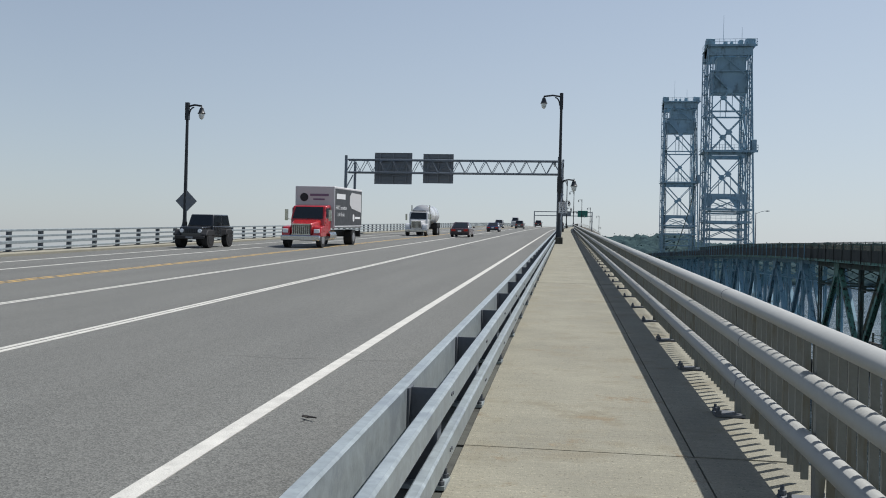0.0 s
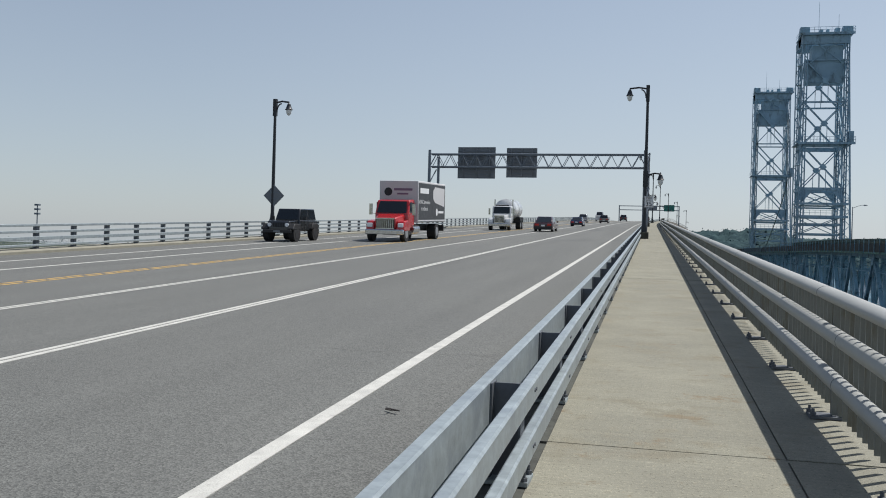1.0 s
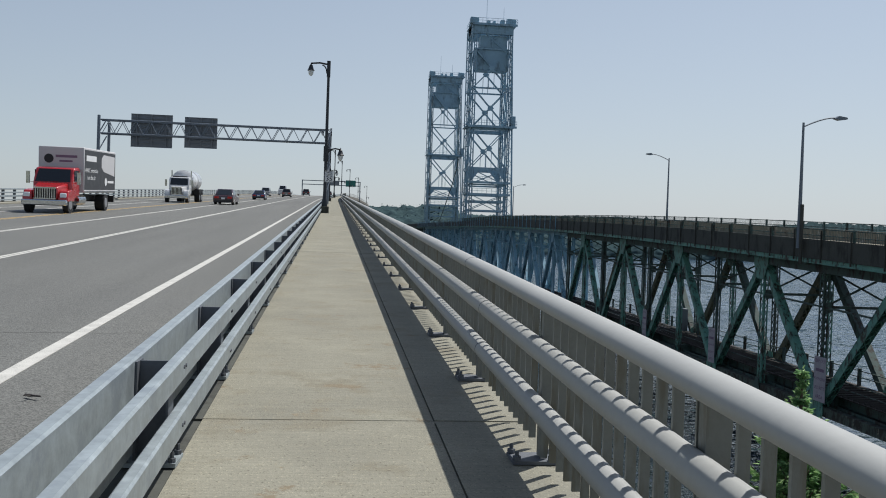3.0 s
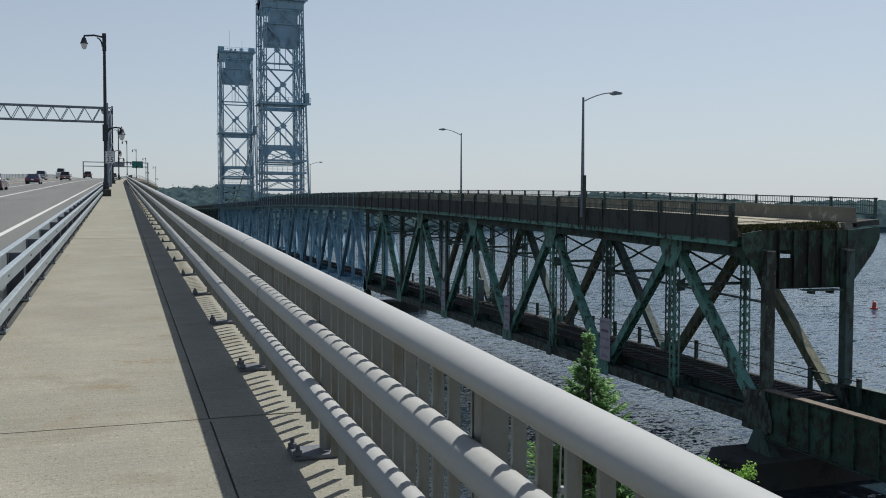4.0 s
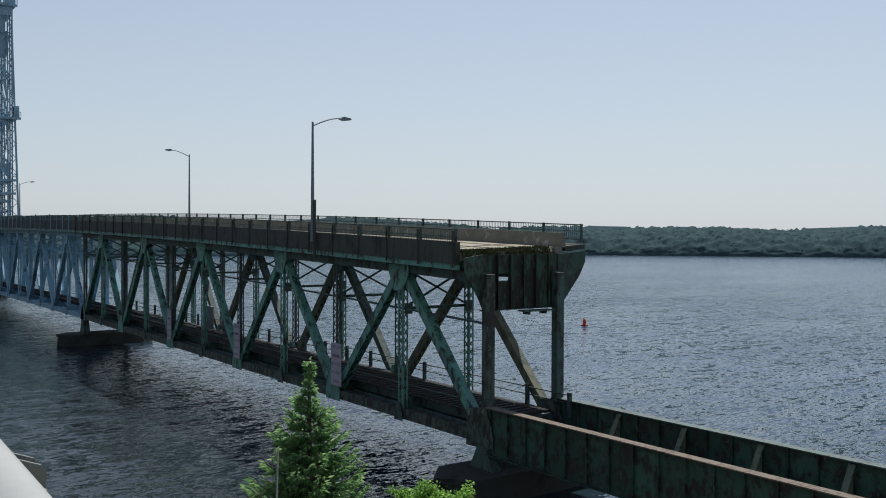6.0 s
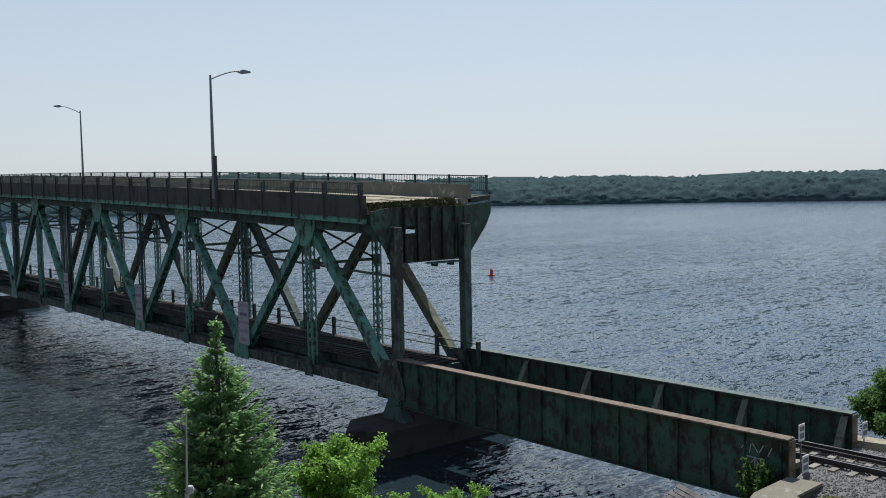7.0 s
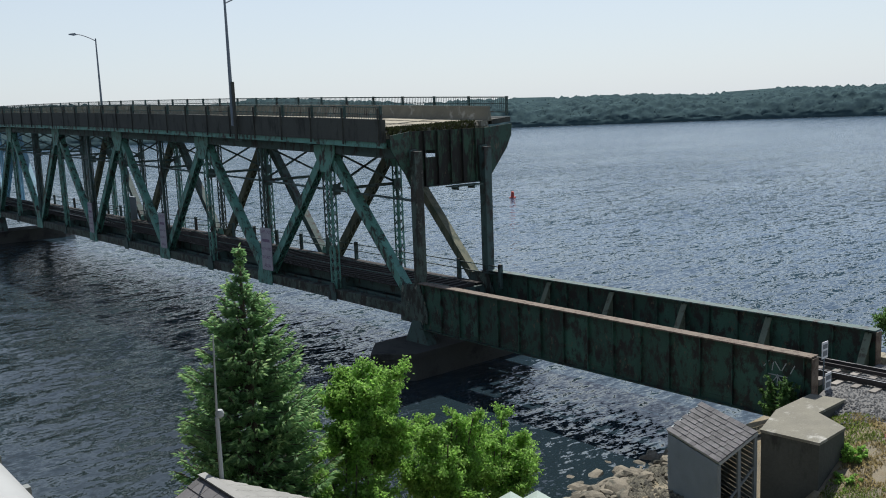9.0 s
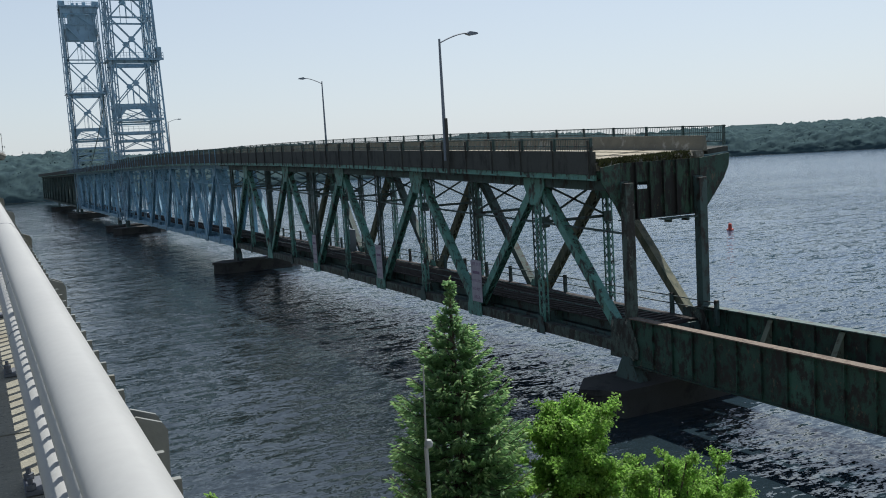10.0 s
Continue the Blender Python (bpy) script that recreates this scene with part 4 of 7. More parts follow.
part("edge_girder", old_sweep([(26.82, -2.0), (26.98, -2.0), (26.98, -1.725), (26.82, -1.725)]), M["green_steel"], old_deck)
part("barrier", old_sweep([(33.7, -0.92), (34.0, -0.92), (33.9, -0.15), (33.78, -0.15)]), M["cap"], old_deck, "plain concrete barrier")
part("walkway", old_sweep([(34.0, -1.1), (35.4, -1.0), (35.4, -0.75), (34.0, -0.85)]), M["old_concrete"], old_deck)
for y in [35.5 + 3.0 * i for i in range(95)]:
    r = rail_top(y)
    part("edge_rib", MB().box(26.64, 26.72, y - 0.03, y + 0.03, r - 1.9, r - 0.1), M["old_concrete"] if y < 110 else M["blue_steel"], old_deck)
# crumbling edge with weeds
rnd = random.Random(4)
cr = MB()
for i in range(60):
    x = 27.0 + 6.6 * (i + rnd.random()) / 60
    z = rail_top(35.3) - 1.14 + 0.037 * (x - 27)
    w, d, h = rnd.uniform(0.07, 0.2), rnd.uniform(0.1, 0.45), rnd.uniform(0.1, 0.3)
    j = lambda: rnd.uniform(-0.05, 0.05)
    y1 = 35.45
    cr.add([(x - w + j(), y1 - d + j(), z - h), (x + w + j(), y1 - d + j(), z - h + j()), (x + w, y1, z - h), (x - w, y1, z - h),
            (x - w + j(), y1 - d + 0.06 + j(), z + j() * 0.5), (x + w + j(), y1 - d + 0.06 + j(), z + j() * 0.5), (x + w, y1, z + 0.01), (x - w, y1, z + 0.01)],
           [(3, 2, 1, 0), (4, 5, 6, 7), (0, 1, 5, 4), (1, 2, 6, 5), (2, 3, 7, 6), (3, 0, 4, 7)])
part("broken_edge", cr, M["cap"], old_deck, "crumbled slab edge", kind="stuff")
ms = MB()
for i in range(2600):
    x = 27.0 + 5.6 * rnd.random() ** 1.4
    y = 35.0 + 1.0 * rnd.random() ** 1.5
    z = rail_top(35.3) - 1.13 + 0.035 * (x - 27) - (0.3 * rnd.random() if y < 35.2 else 0)
    a, h = rnd.random() * 6.28, 0.05 + 0.13 * rnd.random()
    dx, dy = 0.05 * math.cos(a), 0.05 * math.sin(a)
    ms.add([(x - dx, y - dy, z), (x + dx, y + dy, z), (x + 0.08 * (rnd.random() - 0.5), y - 0.05, z + h)], [(0, 1, 2)])
part("weeds", ms, M["moss"], old_deck, "dry weeds and moss", clean=False, kind="stuff")
cracks = MB()
for x0, y0, x1, y1 in ((28, 36, 29.5, 47), (30.4, 35.6, 30.0, 44), (31.8, 36, 32.6, 50), (27.4, 38, 33.4, 39.2), (27.4, 43, 33.4, 43.6)):
    cracks.beam((x0, y0, rail_top(y0) - 1.12 + 0.037 * (x0 - 27)), (x1, y1, rail_top(y1) - 1.12 + 0.037 * (x1 - 27)), 0.07, 0.02)
part("crack_fill", cracks, M["old_concrete"], old_deck)


def old_railing(x, off, y_end, label):
    r = thing("bridge_railing", label, "railing", "railings of the old bridge")
    part("rail", old_sweep([(x - 0.04, off - 0.06), (x + 0.04, off - 0.06), (x + 0.04, off), (x - 0.04, off)]), M["dark_steel"], r)
    part("rail", old_sweep([(x - 0.03, off - 0.85), (x + 0.03, off - 0.85), (x + 0.03, off - 0.79), (x - 0.03, off - 0.79)]), M["dark_steel"], r)
    part("rail", old_sweep([(x - 0.025, off - 0.4), (x + 0.025, off - 0.4), (x + 0.025, off - 0.35), (x - 0.025, off - 0.35)]), M["dark_steel"], r)
    bars = MB()
    for i in range(int((y_end - 35.5) / 0.15)):
        y = 35.5 + 0.15 * i
        t = rail_top(y) + off
        bars.add([(x - 0.012, y - 0.012, t - 0.82), (x + 0.012, y - 0.012, t - 0.82), (x, y + 0.014, t - 0.82), (x - 0.012, y - 0.012, t - 0.03), (x + 0.012, y - 0.012, t - 0.03), (x, y + 0.014, t - 0.03)],
                 [(0, 1, 4, 3), (1, 2, 5, 4), (2, 0, 3, 5)])
    part("picket_run", bars, M["dark_steel"], r, clean=False, kind="stuff")
    for i in range(int((y_end - 35.4) / 3.0)):
        y = 35.42 + 3.0 * i
        t = rail_top(y) + off
        part("post", MB().box(x - 0.06, x + 0.06, y - 0.06, y + 0.06, t - 1.0, t + 0.02), M["dark_steel"], r)


old_railing(26.8, 0.0, 200, "rusty dark steel picket railing on the old deck")
old_railing(35.25, 0.32, 200, "dark steel picket railing behind the concrete barrier")


# street lamps on the old deck
def old_lamp(x, y, top, reach, stub):
    r = rail_top(y)
    L = thing("street_lamp", "weathered grey steel street lamp with curved arm", "street lamp", "lamps on the old bridge", at=Matrix.Translation((x, y, r - 1.2)))
    h = top - (r - 1.2)
    part("pole", MB().lathe([(0.13, 0), (0.12, 1.0), (0.065, h)], (0, 0, 0), 10), M["gantry"], L)
    s = 1 if reach > 0 else -1
    pts = [(reach * u, 0, h - 0.25 + 0.62 * math.sin(u * 1.45)) for u in (0, 0.15, 0.3, 0.5, 0.7, 0.85, 1.0)]
    part("arm", MB().pipe(pts, 0.045, 6), M["gantry"], L)
    part("lamp_head", MB().prism([(reach - s * 0.05, h + 0.3), (reach + s * 0.25, h + 0.22), (reach + s * 0.75, h + 0.3), (reach + s * 0.7, h + 0.4), (reach + s * 0.2, h + 0.47)], 1, -0.15, 0.15), M["gantry"], L)
    if stub:
        part("timber_stub", MB().cyl((0.02, -0.22, -0.9), (0.02, -0.22, 2.55), 0.11, 0.1, 8), M["old_concrete"], L)


old_lamp(26.45, 49.55, 8.6, 1.9, True)
old_lamp(35.6, 95.6, 10.5, -1.9, False)
old_lamp(35.6, 186.0, 11.6, 1.9, False)

# notice boards hung on the truss
for y, w in ((49.0, 0.62), (64.3, 0.55), (79.3, 0.5)):
    b = thing("notice_board", "faded lilac warning board hung on truss", "sign", "warning boards on truss")
    part("board", MB().box(27.78, 27.81, y - w, y + w, -7.55, -4.95), M["faded_board"], b)
    for k, (text, size) in enumerate((("KEEP OUT", 0.25), ("", 0), ("RESTRICTED", 0.19), ("SECURITY", 0.23), ("AREA", 0.28))):
        z = -5.2 - 0.52 * k
        if text:
            lettering("lettering", text, size * w / 0.55, M["faded_ink"], b, pose(27.777, y, z, 90, 0, -90))
        else:
            part("lettering_bar", MB().box(27.77, 27.779, y - w * 0.7, y + w * 0.7, z - 0.09, z + 0.09), M["faded_ink"], b)

# railway on the lower deck and through the plate girders
track = thing("railway_track", "single railway track on dark timber ties", "railway track", kind="structure")
for x in (29.63, 31.07):
    tr = MB()
    for a, b in ((-8, 14.5), (14.5, Y0), (Y0, end_y), (end_y, 312)):
        za, zb_ = (-7.62, -7.62) if b <= Y0 else (-7.62 if a == Y0 else chord_low(a) + 1.15, chord_low(b) + 1.15)
        tr.beam((x, a, za), (x, b, zb_), 0.075, 0.17)
        tr.beam((x, a, za - 0.07), (x, b, zb_ - 0.07), 0.14, 0.03)
        s = 0.3 if x < 30.3 else -0.3
        tr.beam((x + s, a, za - 0.02), (x + s, b, zb_ - 0.02), 0.06, 0.12)
    part("rail", tr, M["track"], track)
    head = MB()
    for a, b in ((-8, Y0), (Y0, end_y)):
        za, zb_ = (-7.62, -7.62) if b <= Y0 else (-7.62, chord_low(b) + 1.15)
        head.beam((x, a, za + 0.087), (x, b, zb_ + 0.087), 0.06, 0.008)
    part("rail_head", head, M["rail_head"], track, "worn bright running surface")
tie_me = MB().box(29.05, 31.65, -0.11, 0.11, -0.2, 0).mesh("tie")
for i in range(66):
    y = -7.5 + 0.62 * i
    o = part("tie", tie_me, M["tie"], track)
    o.location = (rnd.uniform(-0.06, 0.06), y, -7.72)
bt = MB()
for i in range(430):
    y = Y0 + 0.55 * i
    bt.box(28.95, 31.75, y - 0.11, y + 0.11, chord_low(y) + 0.88, chord_low(y) + 1.05)
part("bridge_ties", bt, M["dark_tie"], track, clean=False, kind="stuff")
part("walk_plank", MB().beam((29.05, Y0, -7.3), (29.05, end_y, chord_low(end_y) + 1.0), 0.5, 0.06).beam((32.2, Y0, -7.3), (32.2, end_y, chord_low(end_y) + 1.0), 0.5, 0.06), M["dark_tie"], track)

# handrail on the lower deck
hr = thing("lower_railing", "thin pipe handrail along the railway deck", "railing")
for x in (32.4, 28.75):
    for dz in (1.9, 1.5):
        part("rail", MB().beam((x, Y0 - 1.5, chord_low(Y0) + dz), (x, end_y, chord_low(end_y) + dz), 0.05, 0.05), M["dark_steel"], hr)
    if x > 30:
        for i in range(24):
            y = Y0 - 1.4 + 3.2 * i
            part("post", MB().box(x - 0.09, x + 0.09, y - 0.09, y + 0.09, chord_low(y) + 0.8, chord_low(y) + 2.05), M["dark_steel"], hr)
box_ = thing("equipment_box", "grey steel equipment box on the railway deck", "equipment box")
part("body", MB().box(31.8, 32.4, 80.5, 81.6, -7.0, -4.9), M["gantry"], box_, bevel=0.03)

# plate girders carrying the track ashore
pg = thing("plate_girder", "flaking green riveted plate girder with rusty flange", "bridge girder", "girders at the shore")
GZ0, GZ1, GY0, GY1 = -8.87, -6.65, 14.4, Y0 - 0.35


def plate_girder(parent, x, cap):
    bay = (GY1 - GY0 - 0.5) / 15
    for i in range(15):
        y = GY0 + 0.25 + i * bay
        part("web_plate", MB().box(x - 0.012, x + 0.012, y - (0.25 if i == 0 else 0), y + bay + (0.25 if i == 14 else 0), GZ0, GZ1), M["girder"], parent)
    part("top_flange", MB().box(x - 0.24, x + 0.24, GY0 - 0.05, GY1, GZ1, GZ1 + 0.05), cap, parent, "rust-brown top flange")
    part("bottom_flange", MB().box(x - 0.2, x + 0.2, GY0 - 0.05, GY1, GZ0 - 0.05, GZ0), M["girder"], parent)
    fl = MB()
    for z in (GZ0 + 0.1, GZ1 - 0.1):
        fl.box(x - 0.035, x + 0.035, GY0, GY1, z - 0.1, z + 0.1)
    part("flange_angle", fl, M["girder"], parent)
    for i in range(16):
        y = GY0 + 0.25 + i * (GY1 - GY0 - 0.5) / 15
        part("stiffener", MB().box(x - 0.13, x - 0.012, y - 0.015, y + 0.015, GZ0 + 0.005, GZ1 - 0.005).box(x + 0.012, x + 0.13, y - 0.015, y + 0.015, GZ0 + 0.005, GZ1 - 0.005), M["girder"], parent)
    part("end_plate", MB().box(x - 0.2, x + 0.2, GY0 - 0.09, GY0 - 0.055, GZ0, GZ1 - 0.02), M["rust"], parent)


plate_girder(pg, 28.0, M["rust"])
pg2 = thing("plate_girder", "flaking green riveted plate girder with pale knee braces", "bridge girder", "girders at the shore")
plate_girder(pg2, 32.6, M["dark_steel"])
for i in range(5):
    y = GY0 + 0.25 + i * 3.85
    knee = part("knee_brace", MB().prism([(32.56, GZ1 - 0.15), (32.56, -7.9), (31.85, -7.9)], 1, y - 0.02, y + 0.02), M["knee"], pg2)
    part("knee_flange", MB().prism([(32.5, GZ1 - 0.1), (32.56, GZ1 - 0.1), (31.86, -7.95), (31.8, -7.95)], 1, y - 0.13, y + 0.13), M["knee"], knee)
fl = MB()
for i in range(9):
    y = GY0 + 1 + i * 2.3
    fl.box(28.02, 32.58, y - 0.14, y + 0.14, GZ0 + 0.1, GZ0 + 0.7)
fl.box(29.3, 29.6, GY0, GY1, GZ0 + 0.45, GZ0 + 0.95).box(31.1, 31.4, GY0, GY1, GZ0 + 0.45, GZ0 + 0.95)
part("floor_frame", fl, M["dark_steel"], pg2)
# sprayed scrawl on the girder: plain strokes
gr = MB()
for a, b in (((15.0, -7.05), (15.15, -7.35)), ((15.3, -7.02), (15.45, -7.3)), ((15.5, -7.3), (15.7, -7.02)), ((15.75, -7.05), (15.8, -7.35)), ((15.9, -7.02), (16.1, -7.25)),
             ((15.6, -7.45), (15.6, -8.0)), ((15.6, -7.5), (15.3, -7.9)), ((15.6, -7.5), (15.9, -7.9)), ((15.25, -7.5), (15.95, -7.48))):
    gr.beam((27.975, *a), (27.975, *b), 0.03, 0.012, (1, 0, 0))
part("sprayed_scrawl", gr, M["graffiti"], pg, "white sprayed scrawl")
# small signs at the girder's end
for x, y, z in ((28.35, 14.2, -7.45), (32.8, 14.2, -7.2), (28.9, 14.6, -6.6)):
    s = thing("track_sign", "small white railway notice on a steel plate", "sign", "notices at the girder end")
    part("panel", MB().box(x - 0.2, x + 0.2, y - 0.15, y - 0.13, z - 0.28, z + 0.28), M["white_sign"], s)
    part("lettering_bar", MB().box(x - 0.15, x + 0.15, y - 0.156, y - 0.15, z + 0.05, z + 0.2).box(x - 0.15, x + 0.15, y - 0.156, y - 0.15, z - 0.2, z - 0.02), M["sign_back"], s)
    part("stake", MB().box(x - 0.02, x + 0.02, y - 0.13, y - 0.1, -8.0, z + 0.25), M["gantry"], s)


# piers in the river
def pier(y, w, top, ledge=True, label="dark wet stone bridge pier with bearing blocks"):
    p = thing("bridge_pier", label, "bridge pier", "piers of the old bridge")
    a, b = 26.6, 34.4
    hull = [(a, -w), (b, -w), (b + 1.6, 0), (b, w), (a, w), (a - 1.4, 0)]
    s = MB()
    for k, (z, g) in enumerate(((-14, 1.12), (top, 1.0), (top, 1.06), (top + 0.28, 1.06))):
        s.v += [(30.8 + (x - 30.8) * (1 + (g - 1) * 0.6), y + q * g, z) for x, q in hull]
    for k in range(3):
        s.f += [(k * 6 + i, k * 6 + (i + 1) % 6, k * 6 + 6 + (i + 1) % 6, k * 6 + 6 + i) for i in range(6)]
    s.f += [tuple(range(18, 24))]
    part("shaft", s, M["pier"], p)
    for x in (X1, X2):
        part("bearing", MB().prism([(y - 0.9, top + 0.28), (y + 0.9, top + 0.28), (y + 0.3, chord_low(y) - 0.3), (y - 0.3, chord_low(y) - 0.3)], 0, x - 0.35, x + 0.35), M["dark_steel"], p)
    return p


for y, w in ((Y0, 1.5), (end_y + 0.2, 1.6), (BLUE_END + 2, 2.2), (213.5, 2.2), (298, 2.4), (311, 2.4), (386, 1.8)):
    pier(y, w, -9.95)


# lift towers
def lift_tower(y0, facing, lift=0.0, wide=0.0):
    """A braced tower: four built-up legs, crossed bracing on each face, counterweight, platforms and sheaves."""
    t = thing("lift_tower", "tall slate-blue steel lift tower with counterweight", "lift tower", "towers of the lift bridge")
    P = M["tower_steel"]
    xa, xb, depth, top = 28.4, 36.7 + wide, 8.6, 48.4 + lift
    ya, yb2 = y0, y0 + depth
    mx = (xa + xb) / 2

    def leg(x, y, w, z0=-8.5):
        m = MB()
        for sx in (-1, 1):
            m.box(x + sx * w - 0.08, x + sx * w + 0.08, y - 0.4, y + 0.4, z0, top)
        m.box(x - 0.12, x + 0.12, y - 0.1, y + 0.1, z0, top)
        n = int((top - z0) / 1.3)
        for k in range(n):
            z = z0 + k * 1.3
            s_ = 1 if k % 2 else -1
            m.beam((x - s_ * w, y - 0.4, z), (x + s_ * w, y - 0.4, z + 1.3), 0.16, 0.04, (0, 1, 0))
        return m

    for x, w in ((xa, 0.52), (xb, 0.42)):
        for y in (ya, yb2):
            part("column", leg(x, y, w), P, t)
    levels = [6.6, 8.7, 10.3, 12.5, 16.1, 25.3 + lift * 0.3, 34.4 + lift * 0.6, 43.4 + lift]
    heavy = {levels[4]: 0.62, levels[5]: 0.9}
    for z in levels[:-1]:
        w = heavy.get(z, 0.34)
        for y in (ya, yb2):
            part("strut", MB().beam((xa, y, z), (xb, y, z), 0.36, w), P, t)
        for x in (xa, xb):
            part("strut", MB().beam((x, ya, z), (x, yb2, z), 0.36, w), P, t)
    for a, b in zip(levels[4:-1], levels[5:]):
        zm = (a + b) / 2
        for y in (ya, yb2):
            part("cross_brace", MB().beam((xa, y, b), (xb, y, a), 0.3, 0.46, (0, 1, 0)), P, t)
            part("cross_brace", MB().beam((xa, y - 0.1, a), (xb, y - 0.1, b), 0.2, 0.26, (0, 1, 0)), P, t)
            part("brace_plate", MB().prism([(mx - 0.75, zm), (mx - 0.3, zm - 0.6), (mx + 0.3, zm - 0.6), (mx + 0.75, zm), (mx + 0.3, zm + 0.6), (mx - 0.3, zm + 0.6)], 1, y - 0.3, y - 0.24), P, t)
            for dx in (-0.12, 0.12):
                part("hanger", MB().beam((mx + dx * 5, y, zm - 0.4), (mx + dx * 5, y, a), 0.12, 0.12, (0, 1, 0)), P, t)
        for x in (xa, xb):
            part("cross_brace", MB().beam((x, ya, a), (x, yb2, b), 0.2, 0.22, (1, 0, 0)), P, t)
            part("cross_brace", MB().beam((x, yb2, a), (x, ya, b), 0.2, 0.22, (1, 0, 0)), P, t)
    # portal bracing over the roadway: shallow crosses and corner brackets
    for y in (ya, yb2):
        for p, q in ((xa, xb), (xb, xa)):
            part("cross_brace", MB().beam((p, y, 6.6), (q, y, 10.3), 0.16, 0.18, (0, 1, 0)), P, t)
            part("cross_brace", MB().beam((p, y, 12.5), (q, y, 16.1), 0.2, 0.26, (0, 1, 0)), P, t)
        for x, d in ((xa, 1), (xb, -1)):
            part("corner_bracket", MB().prism([(x, 16.1), (x + d * 2.6, 16.1), (x, 13.0)], 1, y - 0.06, y + 0.06), P, t)
    # raking legs on the outer side, laced to the columns
    for y in (ya, yb2):
        m = MB()
        m.beam((xb + 0.35, y, 45), (xb + 1.9, y, -6), 0.34, 0.34, (0, 1, 0))
        for k in range(13):
            z = 43 - k * 3.0
            o = 0.35 + 1.55 * (45 - z) / 51
            m.beam((xb, y, z), (xb + o, y, z - 1.5), 0.1, 0.12, (0, 1, 0)).beam((xb + o, y, z - 1.5), (xb, y, z - 3.0), 0.1, 0.12, (0, 1, 0))
        part("raking_leg", m, P, t)
    # counterweight with a riveted plate, stepped shoulder and crossed front bars
    cz0, cz1 = 38.6 + lift, 46.4 + lift
    part("counterweight", MB().box(xa + 0.45, xb - 0.35, ya + 0.5, ya + 4.6, cz0, cz0 + 4.7).box(xa + 1.5, xb - 0.7, ya + 0.5, ya + 4.6, cz0 + 4.7, cz1), P, t, "large plain steel-clad counterweight", bevel=0.08)
    fr = MB().beam((xa + 0.5, ya + 0.1, cz0 + 3.6), (xb - 0.4, ya + 0.1, top), 0.16, 0.2, (0, 1, 0)).beam((xb - 0.4, ya + 0.1, cz0 + 3.6), (xa + 0.5, ya + 0.1, top), 0.16, 0.2, (0, 1, 0))
    fr.beam((xa + 0.4, ya + 0.2, cz0 + 4.7), (xb - 0.3, ya + 0.2, cz0 + 4.7), 0.2, 0.28, (0, 0, 1)).beam((mx, ya + 0.2, cz0 + 5), (mx, ya + 0.2, cz1), 0.16, 0.2, (0, 1, 0))
    part("counterweight_frame", fr, P, t)

    def platform(z, o, hand=1.1):
        m = MB().box(xa - o * 0.55, xb + o, ya - 1.0, ya + 0.4, z - 0.12, z).box(xb, xb + o, ya, yb2, z - 0.12, z).box(xa - o * 0.55, xa, ya, yb2, z - 0.12, z)
        m.box(xa - o * 0.55, xb + o, ya - 1.0, ya - 0.9, z - 0.5, z - 0.12)
        part("platform", m, P, t)
        h = MB()
        for dz in (hand / 2, hand):
            h.beam((xa - o * 0.55, ya - 0.95, z + dz), (xb + o, ya - 0.95, z + dz), 0.06, 0.06).beam((xb + o, ya - 0.95, z + dz), (xb + o, yb2, z + dz), 0.06, 0.06)
            h.beam((xa - o * 0.55, ya - 0.95, z + dz), (xa - o * 0.55, yb2, z + dz), 0.06, 0.06)
        for k in range(10):
            x = xa - o * 0.55 + (xb - xa + o * 1.55) * k / 9
            h.beam((x, ya - 0.95, z), (x, ya - 0.95, z + hand), 0.06, 0.06)
        part("handrail", h, P, t)

    platform(25.9 + lift * 0.3, 1.9)
    platform(48.9 + lift, 1.3)
    platform(13.2, 0.9)
    platform(10.5, 0.9)
    part("equipment_cabin", MB().box(xb + 0.6, xb + 1.6, ya - 0.9, ya + 0.6, 25.9 + lift * 0.3, 28.2 + lift * 0.3), P, t, bevel=0.05)
    # head girders, sheaves in their housings, machinery, masts
    hb = MB()
    for y in (ya, yb2):
        hb.box(xa - 0.5, xb + 0.5, y - 0.45, y + 0.45, 46.6 + lift, 48.7 + lift)
    hb.box(xa - 0.5, xa + 0.5, ya, yb2, 46.8 + lift, 48.7 + lift).box(xb - 0.5, xb + 0.5, ya, yb2, 46.8 + lift, 48.7 + lift)
    part("head_beam", hb, P, t)
    for x in (xa - 0.1, xb + 0.1):
        part("sheave", MB().cyl((x - 0.4, ya + depth / 2, 48.9 + lift), (x + 0.4, ya + depth / 2, 48.9 + lift), 2.3, n=28).cyl((x - 0.7, ya + depth / 2, 48.9 + lift), (x + 0.7, ya + depth / 2, 48.9 + lift), 0.5, n=12), P, t)
        part("sheave_housing", MB().box(x - 0.95, x + 0.95, ya - 0.3, ya + 1.6, 48.9 + lift, 50.3 + lift), P, t, bevel=0.15)
    for x0, x1, h in ((31.2, 31.9, 0.8), (32.6, 33.1, 0.8), (34.3, 35.2, 1.1)):
        part("machinery_box", MB().box(x0, x1, ya, ya + 1.8, 48.9 + lift, 48.9 + lift + h), P, t, bevel=0.05)
    for x, h in ((31.0, 55.5), (34.9, 52.8)):
        part("mast", MB().cyl((x, ya, 48.7 + lift), (x, ya, h + lift), 0.05, 0.025, 6), P, t)
    # caged ladder with landings on the inner corner
    m = MB()
    for k in range(36):
        z = 6 + k * 1.15
        m.beam((xa - 0.8, ya - 0.1, z), (xa - 0.8, ya + 0.6, z), 0.05, 0.05)
